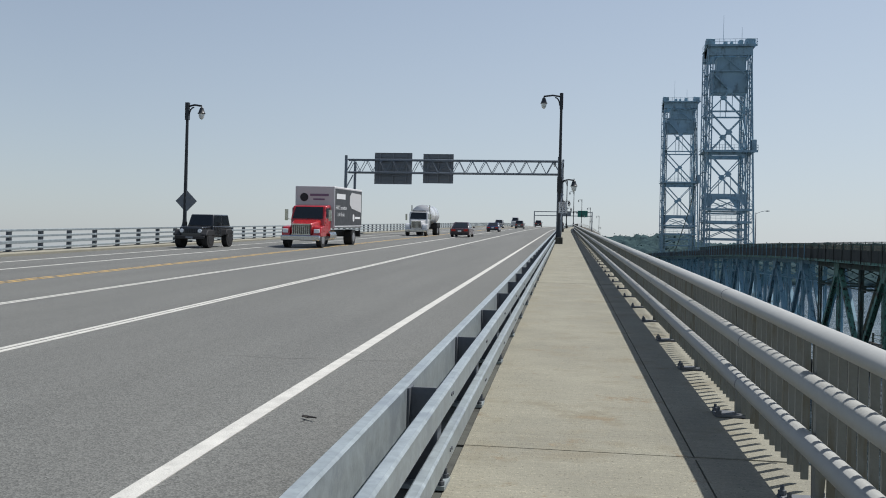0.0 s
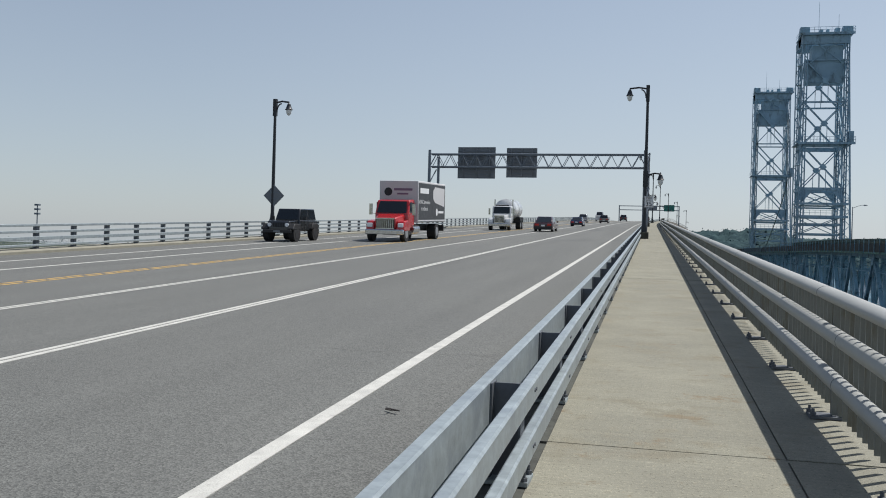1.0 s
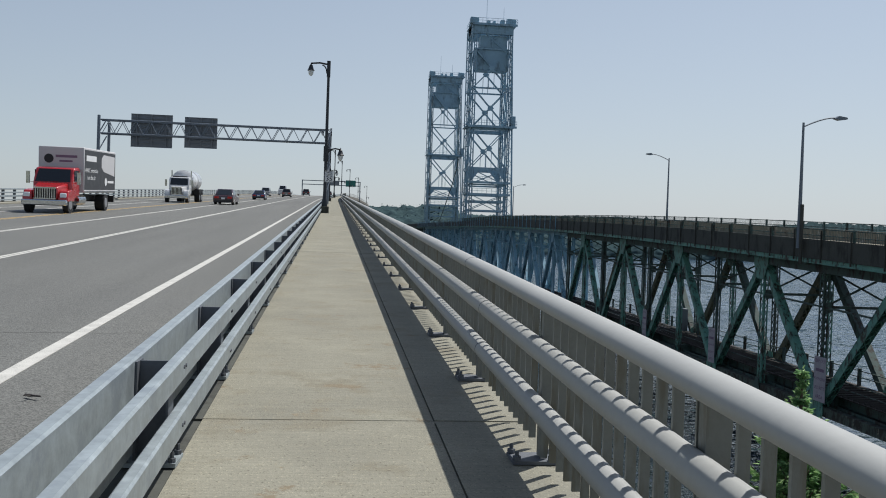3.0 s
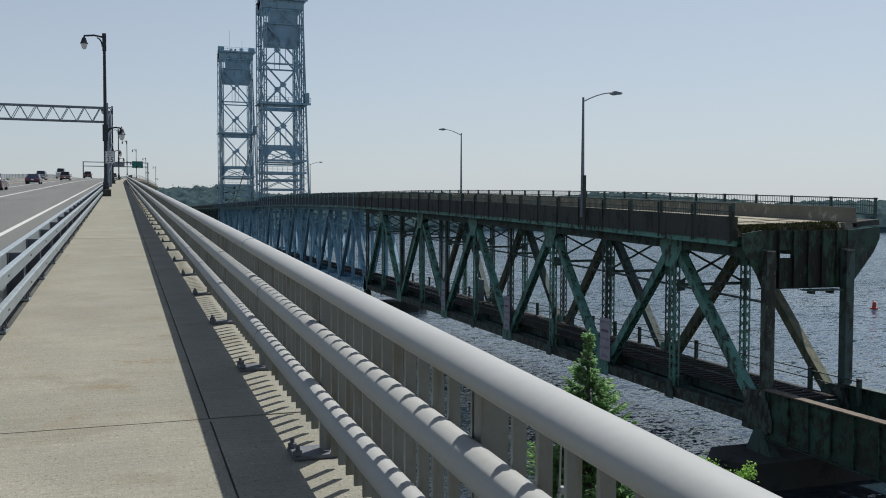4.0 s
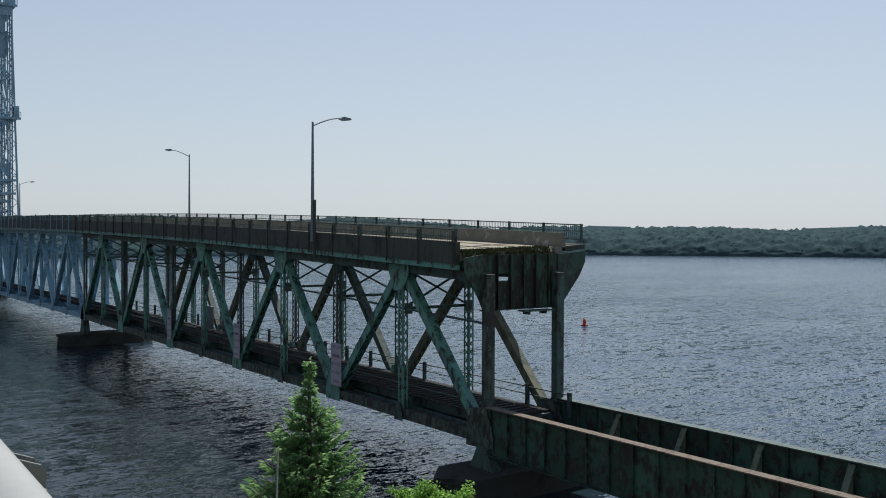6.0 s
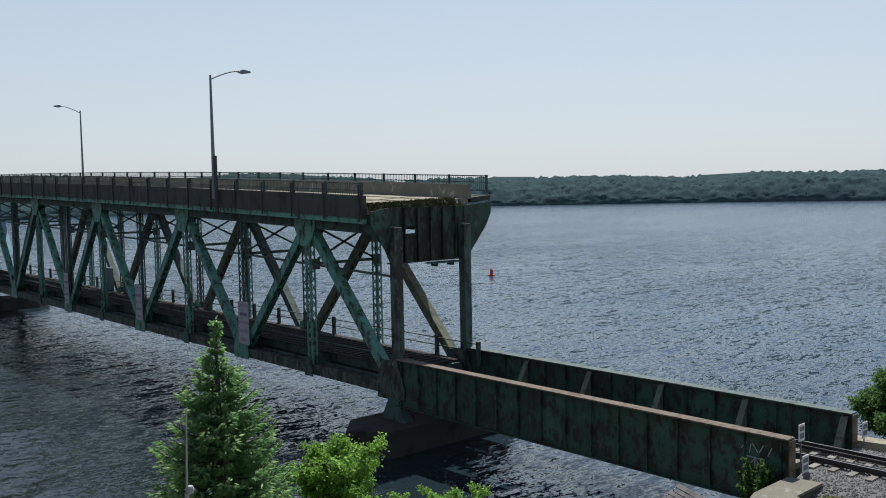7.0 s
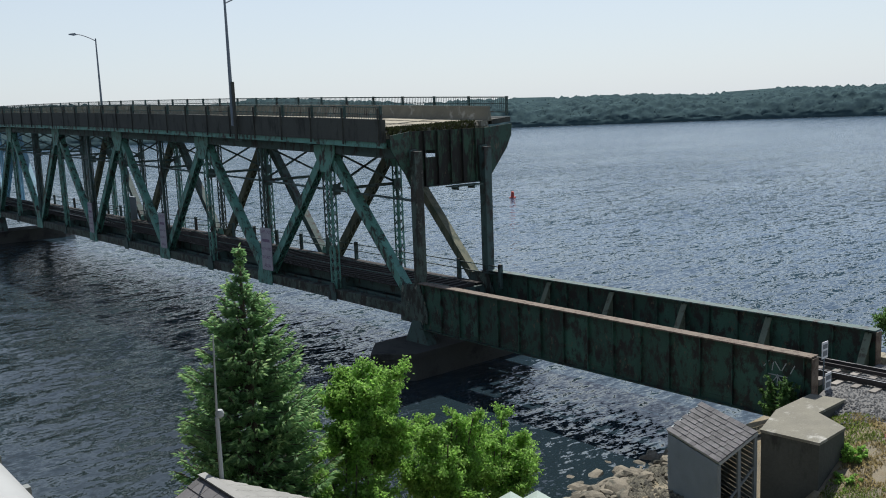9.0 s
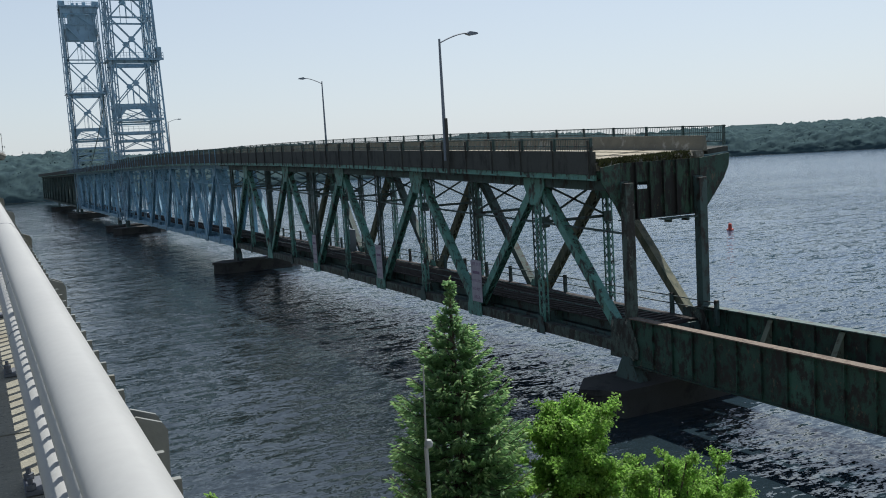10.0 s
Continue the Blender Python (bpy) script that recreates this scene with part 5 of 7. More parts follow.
    for y in (ya - 0.1, ya + 0.6):
        m.beam((xa - 0.8, y, 5), (xa - 0.8, y, 47), 0.07, 0.07)
    for z in (10.5, 17, 21, 29, 33, 38, 42):
        m.box(xa - 1.3, xa - 0.4, ya - 0.4, ya + 0.9, z, z + 0.1).beam((xa - 1.3, ya - 0.4, z + 1), (xa - 1.3, ya + 0.9, z + 1), 0.06, 0.06)
        m.beam((xa - 1.3, ya - 0.4, z), (xa - 1.3, ya - 0.4, z + 2.4), 0.06, 0.06).beam((xa - 1.3, ya + 0.9, z), (xa - 1.3, ya + 0.9, z + 2.4), 0.06, 0.06)
    part("ladder", m, P, t)
    m = MB()
    yy = yb2 + 0.4 if facing > 0 else ya - 0.4
    for x in (xa + 0.1, xa + 0.35, xb - 0.1, xb - 0.35):
        m.cyl((x, yy, 5.5), (x, yy, 46.5), 0.06, n=5)
    part("hoist_ropes", m, M["dark_steel"], t)
    # frames below the deck
    m = MB()
    for z in (-6.5, -2.5, 1.5):
        m.beam((xa, ya, z), (xb, ya, z), 0.4, 0.5).beam((xa, ya, z), (xa, yb2, z), 0.4, 0.5)
    for a, b in ((-6.5, -2.5), (-2.5, 1.5), (1.5, 4.8)):
        m.beam((xa, ya, a), (xa, yb2, b), 0.25, 0.25, (1, 0, 0)).beam((xa, yb2, a), (xa, ya, b), 0.25, 0.25, (1, 0, 0))
    part("lower_frame", m, M["blue_steel"], t)
    return t


lift_tower(201.5, 1)
lift_tower(298.5, -1, 4.6, 1.2)
# heavy power cable slung from the far tower
cb = MB()
pts = [(37.2 - 6.0 * u, 292 - 2 * u, 25.5 - 21 * u ** 0.8) for u in [k / 8 for k in range(9)]]
whole("slung_cable", cb.pipe(pts, 0.14, 6), M["dark_steel"], "thick dark power cable slung between tower and span", "cable")


# ---- river, banks, woods ----
WATER = -11.0
wg = MB()
xs = [-1500, -600, -200, 0, 60, 200, 500, 1000, 2500]
yq = [-1200, -300, 0, 60, 200, 500, 1000, 2500]
wg.v = [(x, y, WATER) for y in yq for x in xs]
wg.f = [(j * len(xs) + i, j * len(xs) + i + 1, (j + 1) * len(xs) + i + 1, (j + 1) * len(xs) + i) for j in range(len(yq) - 1) for i in range(len(xs) - 1)]
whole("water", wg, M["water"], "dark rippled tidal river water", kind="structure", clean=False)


def shore_y(x):
    """Where the near bank meets the water."""
    if x < 14:
        return 26.5 + 0.08 * (14 - x)
    if x < 21:
        return 26.5 - (x - 14) * 0.9
    if x < 36:
        return 20.2
    return 20.2 - (x - 36) * 1.5


def bank_z(x, y):
    d = shore_y(x) - y
    z = WATER - 0.5 + 0.42 * d if d < 2 else WATER + 0.34 + 0.5 * (d - 2)
    cap = max(-10.5, -7.95 - 0.36 * max(0, 27.3 - x))
    if x < 25.6:
        cap += (-10.5 - cap) * min(1, max(0, (y - 12.2) / 1.2)) * min(1, (25.6 - x) / 0.6)
    z = min(z, cap)
    if z < WATER - 3:
        z = WATER - 3
    return z + 0.10 * noise.noise(Vector((x * 0.5, y * 0.5, 0))) + 0.04 * noise.noise(Vector((x * 2, y * 2, 3)))


def grass_material():
    m = mat("dry_earth_and_gravel", (0.215, 0.185, 0.13), 0.95, var=0.8, scale=1.4, fine=34, bump=1.0, dark=(0.19, 0.15, 0.085), dark_amt=0.45, dark_scale=0.6)
    return m


gm = MB()
nx, ny = 110, 90
gx = [-40 + 110 * i / nx for i in range(nx + 1)]
gy = [-45 + 78 * j / ny for j in range(ny + 1)]
gm.v = [(x, y, bank_z(x, y)) for y in gy for x in gx]
gm.f = [(j * (nx + 1) + i, j * (nx + 1) + i + 1, (j + 1) * (nx + 1) + i + 1, (j + 1) * (nx + 1) + i) for j in range(ny) for i in range(nx)]
me = gm.mesh("ground", clean=False)
for q in me.polygons:
    q.use_smooth = True
ground = whole("ground", me, grass_material(), "dry grassy bank with bare earth by the river", kind="structure")
back = MB().box(-1500, 900, -1400, -44, -12, -9)
whole("ground", back, M["moss"], "land behind the bridge approach", kind="structure")

# ballast bed under the track
bb = MB().prism([(27.2, -8.1), (33.2, -8.1), (32.4, -7.78), (28.4, -7.78)], 1, -9, 14.2)
whole("ballast_bed", bb, M["gravel"], "grey crushed stone ballast under the track", kind="structure")
rnd = random.Random(11)
st = MB()
ico_v = [Vector(v).normalized() for v in ((1, 0, 0), (-1, 0, 0), (0, 1, 0), (0, -1, 0), (0, 0, 1), (0, 0, -1))]
ico_f = [(0, 2, 4), (2, 1, 4), (1, 3, 4), (3, 0, 4), (2, 0, 5), (1, 2, 5), (3, 1, 5), (0, 3, 5)]
for i in range(22000):
    x, y = 26.6 + 7.4 * rnd.random(), -4 + 18 * rnd.random()
    z = -7.78 if 28.4 < x < 32.4 else max(bank_z(x, y) + 0.02, -8.08 + (x - 27.2) * 0.25 if 27.2 < x < 28.4 else -20)
    if x < 27.3 + 0.5 * noise.noise(Vector((x * 0.8, y * 0.8, 5))) and rnd.random() < 0.9:
        continue
    s = 0.025 + 0.04 * rnd.random()
    st.add([(x + p.x * s * rnd.uniform(0.6, 1.3), y + p.y * s * rnd.uniform(0.6, 1.3), z + p.z * s * 0.8) for p in ico_v], ico_f)
whole("loose_ballast", st, mat("ballast_stone", (0.165, 0.162, 0.155), 0.9, var=0.3, bump=0.2, tint=0.45, island=True), "loose grey ballast stones", "gravel", kind="stuff", clean=False)

# tufts of grass on the bank
gt, straw = MB(), MB()
for i in range(85000):
    x, y = 22.0 + 5.8 * rnd.random(), -2 + 15.5 * rnd.random()
    f = noise.noise(Vector((x * 0.45, y * 0.45, 7))) + 0.5 * noise.noise(Vector((x * 1.6, y * 1.6, 2)))
    if f < -0.32 - 0.1 * rnd.random() or x > 27.4 + 0.4 * noise.noise(Vector((y, 0, 9))) or (x < 25.5 and y > 12.0):
        continue
    z = bank_z(x, y)
    a, h = rnd.random() * 6.28, 0.03 + 0.07 * rnd.random()
    dx, dy = 0.02 * math.cos(a), 0.02 * math.sin(a)
    (gt if f > -0.14 + 0.22 * rnd.random() else straw).add([(x - dx, y - dy, z), (x + dx, y + dy, z), (x + 0.1 * (rnd.random() - 0.5), y + 0.1 * (rnd.random() - 0.5), z + h)], [(0, 1, 2)])
whole("grass", gt, leaf_material("grass_blades", (0.16, 0.22, 0.05), 0.4), "short patchy green grass on the bank", "grass", kind="stuff", clean=False)
whole("dry_grass", straw, leaf_material("straw_blades", (0.33, 0.27, 0.13), 0.4), "short dry straw-coloured grass", "grass", kind="stuff", clean=False)


# boulders along the shore
def rock_mesh(seed):
    r = random.Random(seed)
    bm = bmesh.new()
    bmesh.ops.create_icosphere(bm, subdivisions=2, radius=1)
    k = Vector((r.random() * 9, r.random() * 9, r.random() * 9))
    sc = Vector((r.uniform(0.7, 1.3), r.uniform(0.7, 1.2), r.uniform(0.45, 0.75)))
    for v in bm.verts:
        n = noise.noise(v.co * 0.9 + k)
        f = 1 + 0.45 * n + 0.15 * noise.noise(v.co * 2.6 + k)
        v.co = Vector((round(v.co.x * f * 3.2) / 3.2 * 0.4 + v.co.x * f * 0.6, v.co.y * f, v.co.z * f)) * 1.0
        v.co.x, v.co.y, v.co.z = v.co.x * sc.x, v.co.y * sc.y, v.co.z * sc.z
    me = bpy.data.meshes.new("boulder")
    bm.to_mesh(me)
    bm.free()
    me.materials.append(M["rock"])
    return me


rocks = [rock_mesh(i) for i in range(7)]
riprap = thing("riprap_bank", "tan and grey boulders piled along the waterline", "boulders", kind="structure")
for i in range(290):
    x = 19 + 9.5 * rnd.random()
    y = shore_y(x) - 1.1 + rnd.gauss(0, 0.9)
    s = rnd.choice((0.12, 0.16, 0.2, 0.26, 0.36)) * rnd.uniform(0.8, 1.2)
    o = part("boulder", rocks[i % 7], None, riprap)
    o.location = (x, y, max(bank_z(x, y), WATER - 0.25) + s * 0.2)
    o.rotation_euler = (rnd.uniform(-0.3, 0.3), rnd.uniform(-0.3, 0.3), rnd.random() * 6.28)
    o.scale = (s, s, s)


# smaller stones between the boulders, wet and dark at the water's edge
pebbles = MB()
for i in range(8200):
    x = 18.5 + 11 * rnd.random()
    y = shore_y(x) - 1.3 + rnd.gauss(0, 1.1) - (rnd.random() * 4.5 if i % 2 and x < 25 else 0)
    s = rnd.choice((0.04, 0.06, 0.08, 0.11))
    z = max(bank_z(x, y), WATER - 0.1) + s * 0.2
    pebbles.add([(x + p.x * s * rnd.uniform(0.7, 1.4), y + p.y * s * rnd.uniform(0.7, 1.4), z + p.z * s * 0.7) for p in ico_v], ico_f)
whole("shore_stones", pebbles, mat("wet_shore_stone", (0.11, 0.1, 0.07), 0.7, var=0.5, bump=0.2, tint=0.6, island=True), "small wet brown stones along the shore", "stones", kind="stuff", clean=False)


# ---- trees ----
def spruce_tree(at, height, radius, label, seed):
    r = random.Random(seed)
    t = thing("spruce_tree", label, "tree", at=Matrix.Translation(at))
    part("trunk", MB().cyl((0, 0, 0), (0, 0, height * 0.97), 0.24, 0.02, 8), M["bark"], t)
    m, tips, tw = MB(), MB(), MB()
    # outline: slim leader, then a broad ragged cone
    knots = ((0.0, 0.015), (0.06, 0.06), (0.14, 0.2), (0.28, 0.46), (0.46, 0.72), (0.66, 0.9), (0.86, 1.0), (1.0, 0.95))

    def outline(v):
        for (a, p), (b, q) in zip(knots, knots[1:]):
            if v <= b:
                return radius * (p + (q - p) * (v - a) / (b - a))
        return radius * 0.9

    def sprig(mb, c, g, ln, w):
        e = c + g * ln
        mid = c + g * ln * 0.4
        s1 = g.cross(Vector((r.uniform(-1, 1), r.uniform(-1, 1), r.uniform(-1, 1)))).normalized()
        s2 = g.cross(s1)
        mb.add([c, mid + s1 * w, e, mid - s1 * w], [(0, 1, 2, 3)])
        mb.add([c, mid + s2 * w, e, mid - s2 * w], [(0, 1, 2, 3)])

    # whorls of boughs: each bough droops, turns up at its tip and carries side twigs
    whorls = 30
    for k in range(whorls):
        v = 1 - k / (whorls - 1)
        rim = outline(v)
        count = int(6 + 5.2 * rim)
        turn = r.random() * 6.28
        for j in range(count):
            a = turn + 2 * math.pi * (j + 0.55 * r.random()) / count
            ln = max(0.1, rim * r.choice((0.72, 0.85, 0.95, 1.0, 1.08, 1.18)) * r.uniform(0.94, 1.06))
            d = Vector((math.cos(a), math.sin(a), 0))
            side = Vector((-d.y, d.x, 0))
            z = 0.3 + (height - 0.55) * (1 - v) + r.uniform(-0.12, 0.12)
            rise = 0.55 - 0.75 * v

            def along(f):
                return Vector((0, 0, z)) + d * ln * f + Vector((0, 0, ln * (rise * f - 0.28 * v * math.sin(math.pi * f * 0.8) + 0.16 * f ** 4)))

            tw.pipe([along(f) for f in (0, 0.35, 0.7, 1.0)], 0.012, 4)
            n = int(10 + 46 * min(ln, 2.2))
            for q in range(n):
                f = 1 - 0.72 * (q / n) ** 0.8
                spread = 0.05 + 0.3 * ln * f * (1.12 - f) ** 0.7 * min(1.0, 1.4 / (ln + 0.4))
                w = r.uniform(-1, 1)
                c = along(f) + side * w * spread + Vector((0, 0, -0.1 * abs(w) * spread + r.uniform(-0.05, 0.04)))
                g = (d * r.uniform(0.5, 1.1) + side * (w * 0.9 + r.uniform(-0.3, 0.3)) + Vector((0, 0, r.uniform(-0.35, 0.4)))).normalized()
                outer = f > 0.8 and r.random() < 0.55
                size = r.uniform(0.12, 0.23) * min(1.0, 0.55 + 0.5 * rim)
                sprig(tips if outer else m, c, g, size, 0.026)
                if r.random() < 0.6:
                    sprig(m, c - d * 0.06, (g + Vector((0, 0, -0.5))).normalized(), size, 0.03)
    for q in range(40):
        a = r.random() * 6.28
        z = height - 0.02 - 0.75 * r.random()
        sprig(tips, Vector((0, 0, z)), Vector((math.cos(a) * 0.7, math.sin(a) * 0.7, 0.6)).normalized(), 0.12 + 0.1 * (height - z), 0.018)
    part("twig_mass", tw, M["bark"], t, clean=False, kind="stuff")
    part("crown", m, M["spruce"], t, clean=False)
    part("new_growth", tips, M["spruce_tip"], t, "pale green new shoots", clean=False)
    return t


def leafy_tree(at, height, radius, leaves, material, label, seed, size=0.085, low=0.25, name="deciduous_tree"):
    """Stems fork into rising limbs and twigs; small leaves sit along the twigs, so that the outline is ragged and open."""
    r = random.Random(seed)
    t = thing(name, label, "tree" if height > 3 else "bush", at=Matrix.Translation(at))
    m, tr = MB(), MB()
    twigs = []
    stems = 1 if low > 0.15 else 4
    limbs = int(12 + 7 * radius)
    for k in range(limbs):
        a = 2.399 * k + r.uniform(-0.4, 0.4)
        u = (k + 0.5) / limbs
        base = Vector((0.25 * radius * math.cos(a), 0.25 * radius * math.sin(a), 0)) * (0 if stems == 1 else 1)
        start = base + Vector((0, 0, height * (low * 0.6 + 0.42 * u) if stems == 1 else 0.05))
        out = radius * r.uniform(0.55, 1.0) * (1 - 0.55 * u ** 2.2)
        end = Vector((out * math.cos(a), out * math.sin(a), height * min(1.0, low + (1.0 - low) * (0.3 + 0.72 * u) * r.uniform(0.85, 1.08))))
        bend = start.lerp(end, 0.5) + Vector((0, 0, 0.1 * height))
        tr.pipe([start, bend, end], 0.012 + 0.008 * height * 0.4, 5)
        for j in range(int(14 + 5 * radius)):
            f = r.uniform(0.25, 1.0)
            p = (start.lerp(bend, f * 2) if f < 0.5 else bend.lerp(end, f * 2 - 1))
            b = a + r.gauss(0, 1.1)
            ln = radius * r.uniform(0.16, 0.42) * (1.15 - 0.4 * f)
            g = Vector((math.cos(b), math.sin(b), r.uniform(0.1, 1.3))).normalized()
            twigs.append((p, g, ln))
            if j % 2 == 0:
                tr.cyl(p, p + g * ln, 0.009, 0.003, 4)
    if stems == 1:
        tr.pipe([(0, 0, -0.2), (0.03, 0.02, height * 0.35), (-0.02, 0.04, height * 0.62), (0, 0, height * 0.92)], 0.016 * height, 6)
        twigs += [(Vector((0, 0, height * r.uniform(0.6, 0.95))), Vector((r.gauss(0, 0.35), r.gauss(0, 0.35), 1)).normalized(), radius * 0.3) for _ in range(14)]
    for i in range(int(leaves * 2.6)):
        p0, g, ln = twigs[i % len(twigs)]
        f = r.random() ** 0.7
        wob = Vector((r.gauss(0, 1), r.gauss(0, 1), r.gauss(0, 0.8))) * ln * 0.17
        p = p0 + g * ln * f * 1.1 + wob - Vector((0, 0, 0.12 * ln * f * f))
        n = Vector((r.gauss(0, 0.8), r.gauss(0, 0.8), r.gauss(0.7, 0.7))).normalized()
        x = n.orthogonal().normalized()
        x = (x * math.cos(i) + n.cross(x) * math.sin(i)).normalized()
        y = n.cross(x)
        l2, w = size * r.uniform(0.65, 1.35), size * r.uniform(0.28, 0.46)
        m.add([p - x * l2 * 0.5, p + y * w - n * w * 0.25, p + x * l2 * 0.6, p - y * w - n * w * 0.25], [(0, 1, 2, 3)])
    part("branches", tr, M["bark"], t, clean=False)
    part("crown", m, material, t, clean=False)
    return t


spruce_tree((10.95, 20.1, -9.8), 8.45, 2.08, "dense blue-green spruce on the river bank", 3)
leafy_tree((14.4, 20.2, -9.9), 4.85, 1.6, 20000, M["leaf"], "bright green leafy young tree beside the spruce", 5)
leafy_tree((16.4, 19.3, -10.0), 3.3, 1.5, 14000, M["leaf"], "bright green leafy bush on the bank", 6, low=0.05)
leafy_tree((18.2, 19.2, -10.4), 3.1, 1.6, 15000, M["leaf"], "yellow-green leafy bush above the rocks", 7, low=0.05)
leafy_tree((12.8, 19.2, -9.9), 3.0, 1.6, 9000, M["leaf"], "leafy green bush at the foot of the spruce", 8, low=0.02)
leafy_tree((4.85, 21.5, -10.0), 4.3, 1.1, 6000, M["leaf"], "yellow-green bush near the water", 9, low=0.1)
leafy_tree((36.6, 14.0, -8.6), 3.05, 2.0, 36000, M["leaf_dark"], "dark green rounded shrub beside the track", 12, size=0.1, low=0.0)
leafy_tree((38.2, 12.3, -8.6), 2.7, 1.9, 14000, M["leaf_dark"], "dense green shrub among the bushes by the track", 22, low=0.0)
leafy_tree((37.6, 10.4, -8.4), 3.0, 2.0, 14000, M["leaf"], "mixed green shrub beside the track", 13, low=0.0)
leafy_tree((40.5, 11.5, -8.6), 5.4, 1.9, 3200, M["leaf_dark"], "thin airy tree behind the shrubs", 14, low=0.2)
leafy_tree((36.9, 7.0, -8.2), 2.2, 1.6, 7000, M["leaf"], "low leafy shrub on the bank", 15, low=0.0)
leafy_tree((27.25, 15.1, -8.9), 1.7, 0.65, 1500, M["leaf_dark"], "sparse shrub growing against the girder", 16, size=0.1, low=0.0)
leafy_tree((25.5, 11.85, -8.95), 0.7, 0.45, 900, M["leaf"], "weeds at the foot of the concrete block", 17, size=0.1, low=0.0)


leafy_tree((24.6, 11.6, -9.35), 0.55, 0.45, 800, M["leaf"], "low weeds along the concrete block", 18, size=0.1, low=0.0)


# far woods: one mass of many crowns
def shore_points():
    return [(-1500, 720), (-700, 690), (-420, 660), (-150, 600), (0, 560), (60, 552), (150, 560), (300, 545), (400, 495), (470, 440), (560, 330), (620, 190), (650, 60), (760, -60), (1000, -220), (1500, -500)]


rr = random.Random(21)
wood, hill = MB(), MB()
sp = shore_points()
for (ax, ay), (bx, by) in zip(sp, sp[1:]):
    d = Vector((bx - ax, by - ay, 0))
    ln = d.length
    d.normalize()
    inl = Vector((-d.y, d.x, 0))
    low = ax < -100
    peak = 6 if low else 24 if ay > 520 else 10.5
    for a, b, za, zb_ in ((-4, 14, WATER - 1, WATER + 1.2), (14, 120, WATER + 1.2, WATER + 1.2 + peak * 0.42), (120, 400, WATER + 1.2 + peak * 0.42, WATER + peak * 0.55)):
        e0, e1 = Vector((ax, ay, 0)), Vector((bx, by, 0))
        n = len(hill.v)
        hill.v += [tuple(e0 + inl * a + Vector((0, 0, za))), tuple(e1 + inl * a + Vector((0, 0, za))), tuple(e1 + inl * b + Vector((0, 0, zb_))), tuple(e0 + inl * b + Vector((0, 0, zb_)))]
        hill.f.append((n, n + 1, n + 2, n + 3))
    if ax < -800 or bx > 1300:
        step = 0.02
    else:
        step = 0.07 if low else 2.0
    for i in range(int(ln * step * 2.4)):
        u = rr.random() * (ln + 50) - 25
        v = 1 + 150 * rr.random() ** (2.3 if low else 1.25)
        p = Vector((ax, ay, 0)) + d * u + inl * v
        g = WATER + 0.6 + peak * 0.42 * min(1, v / 120)
        h = rr.uniform(12.0, 15.5) * (0.64 if low else 0.78 + 0.27 * min(1, v / 60)) * (1 + 0.35 * noise.noise(Vector((p.x * 0.012, p.y * 0.012, 0))))
        if -150 < p.x < 85:
            h *= 1.33
        if not low:
            h *= min(1.0, (v + 1.5) / 18.0) ** 0.6
        rad, pine = h * rr.uniform(0.36, 0.56), rr.random() < 0.15
        for j in range(14 if low else 11):
            w = rr.random() ** 0.8
            q = rad * ((1 - w) * 1.1 + 0.08 if pine else math.sqrt(max(0.02, 1 - (2 * w - 0.95) ** 2)))
            a = rr.random() * 6.2832
            c = Vector((p.x + q * math.cos(a), p.y + q * math.sin(a), g + h * w))
            o = Vector((math.cos(a) + rr.gauss(0, 0.3), math.sin(a) + rr.gauss(0, 0.3), 0.9 + rr.gauss(0, 0.3))).normalized()
            e = o.orthogonal().normalized() * rr.uniform(0.35, 0.7)
            o = o.cross(e) * rr.uniform(0.5, 0.9)
            wood.add([c - e, c + o, c + e, c - o], [(0, 1, 2, 3)])
# the canopy itself: one sheet from the water's edge up over the crowns
steps = []
for (ax, ay), (bx, by) in zip(sp, sp[1:]):
    if ax < -160 or bx > 1300:
        continue
    a, b = Vector((ax, ay, 0)), Vector((bx, by, 0))
    d = (b - a).normalized()
    n = int((b - a).length / 1.7)
    steps += [(a.lerp(b, k / n), Vector((-d.y, d.x, 0)), 24 if ay > 520 else 10.5, a.lerp(b, k / n).x) for k in range(n)]
into = [-1.5, -0.8, 0.0, 0.6, 1.4, 2.6, 4.2] + [6.2 + 2.0 * k for k in range(30)] + [67 + 3.0 * k for k in range(25)]
canopy = MB()
for c, inl, peak, x in steps:
    for q, v in enumerate(into):
        p = c + inl * v
        tall = min(1.0, max(0.0, (v + 1.5) / 18.0)) ** 0.6
        h = 14.0 * tall * (0.78 + 0.27 * min(1, v / 60)) * (1 + 0.3 * noise.noise(Vector((p.x * 0.012, p.y * 0.012, 0)))) * (1.3 if -150 < x < 85 else 1.0)
        near = noise.voronoi(p * 0.19 + Vector((0, 0, 3)))
        crown = max(0.0, 1 - (near[0][0] * 1.45) ** 2)
        up_ = 2.3 * crown - 1.2 + 1.1 * noise.cell(near[1][0] * 17.3) + 1.0 * noise.noise(p * 0.07) + 1.3 * noise.noise(p * 0.55)
        p = p + inl * 1.6 * noise.noise(p * 0.2 + Vector((q * 0.7, 5, q * 0.4))) * min(1, q / 3)
        canopy.v.append((p.x, p.y, WATER + 0.1 + (0.5 + peak * 0.42 * min(1, max(0, v) / 120)) * tall + h + up_ * tall))
w_ = len(into)
canopy.f = [(k * w_ + q, k * w_ + q + 1, (k + 1) * w_ + q + 1, (k + 1) * w_ + q) for k in range(len(steps) - 1) for q in range(w_ - 1)]
canopy_me = canopy.mesh("far_canopy", clean=False)
canopy_me.polygons.foreach_set("use_smooth", [True] * len(canopy_me.polygons))
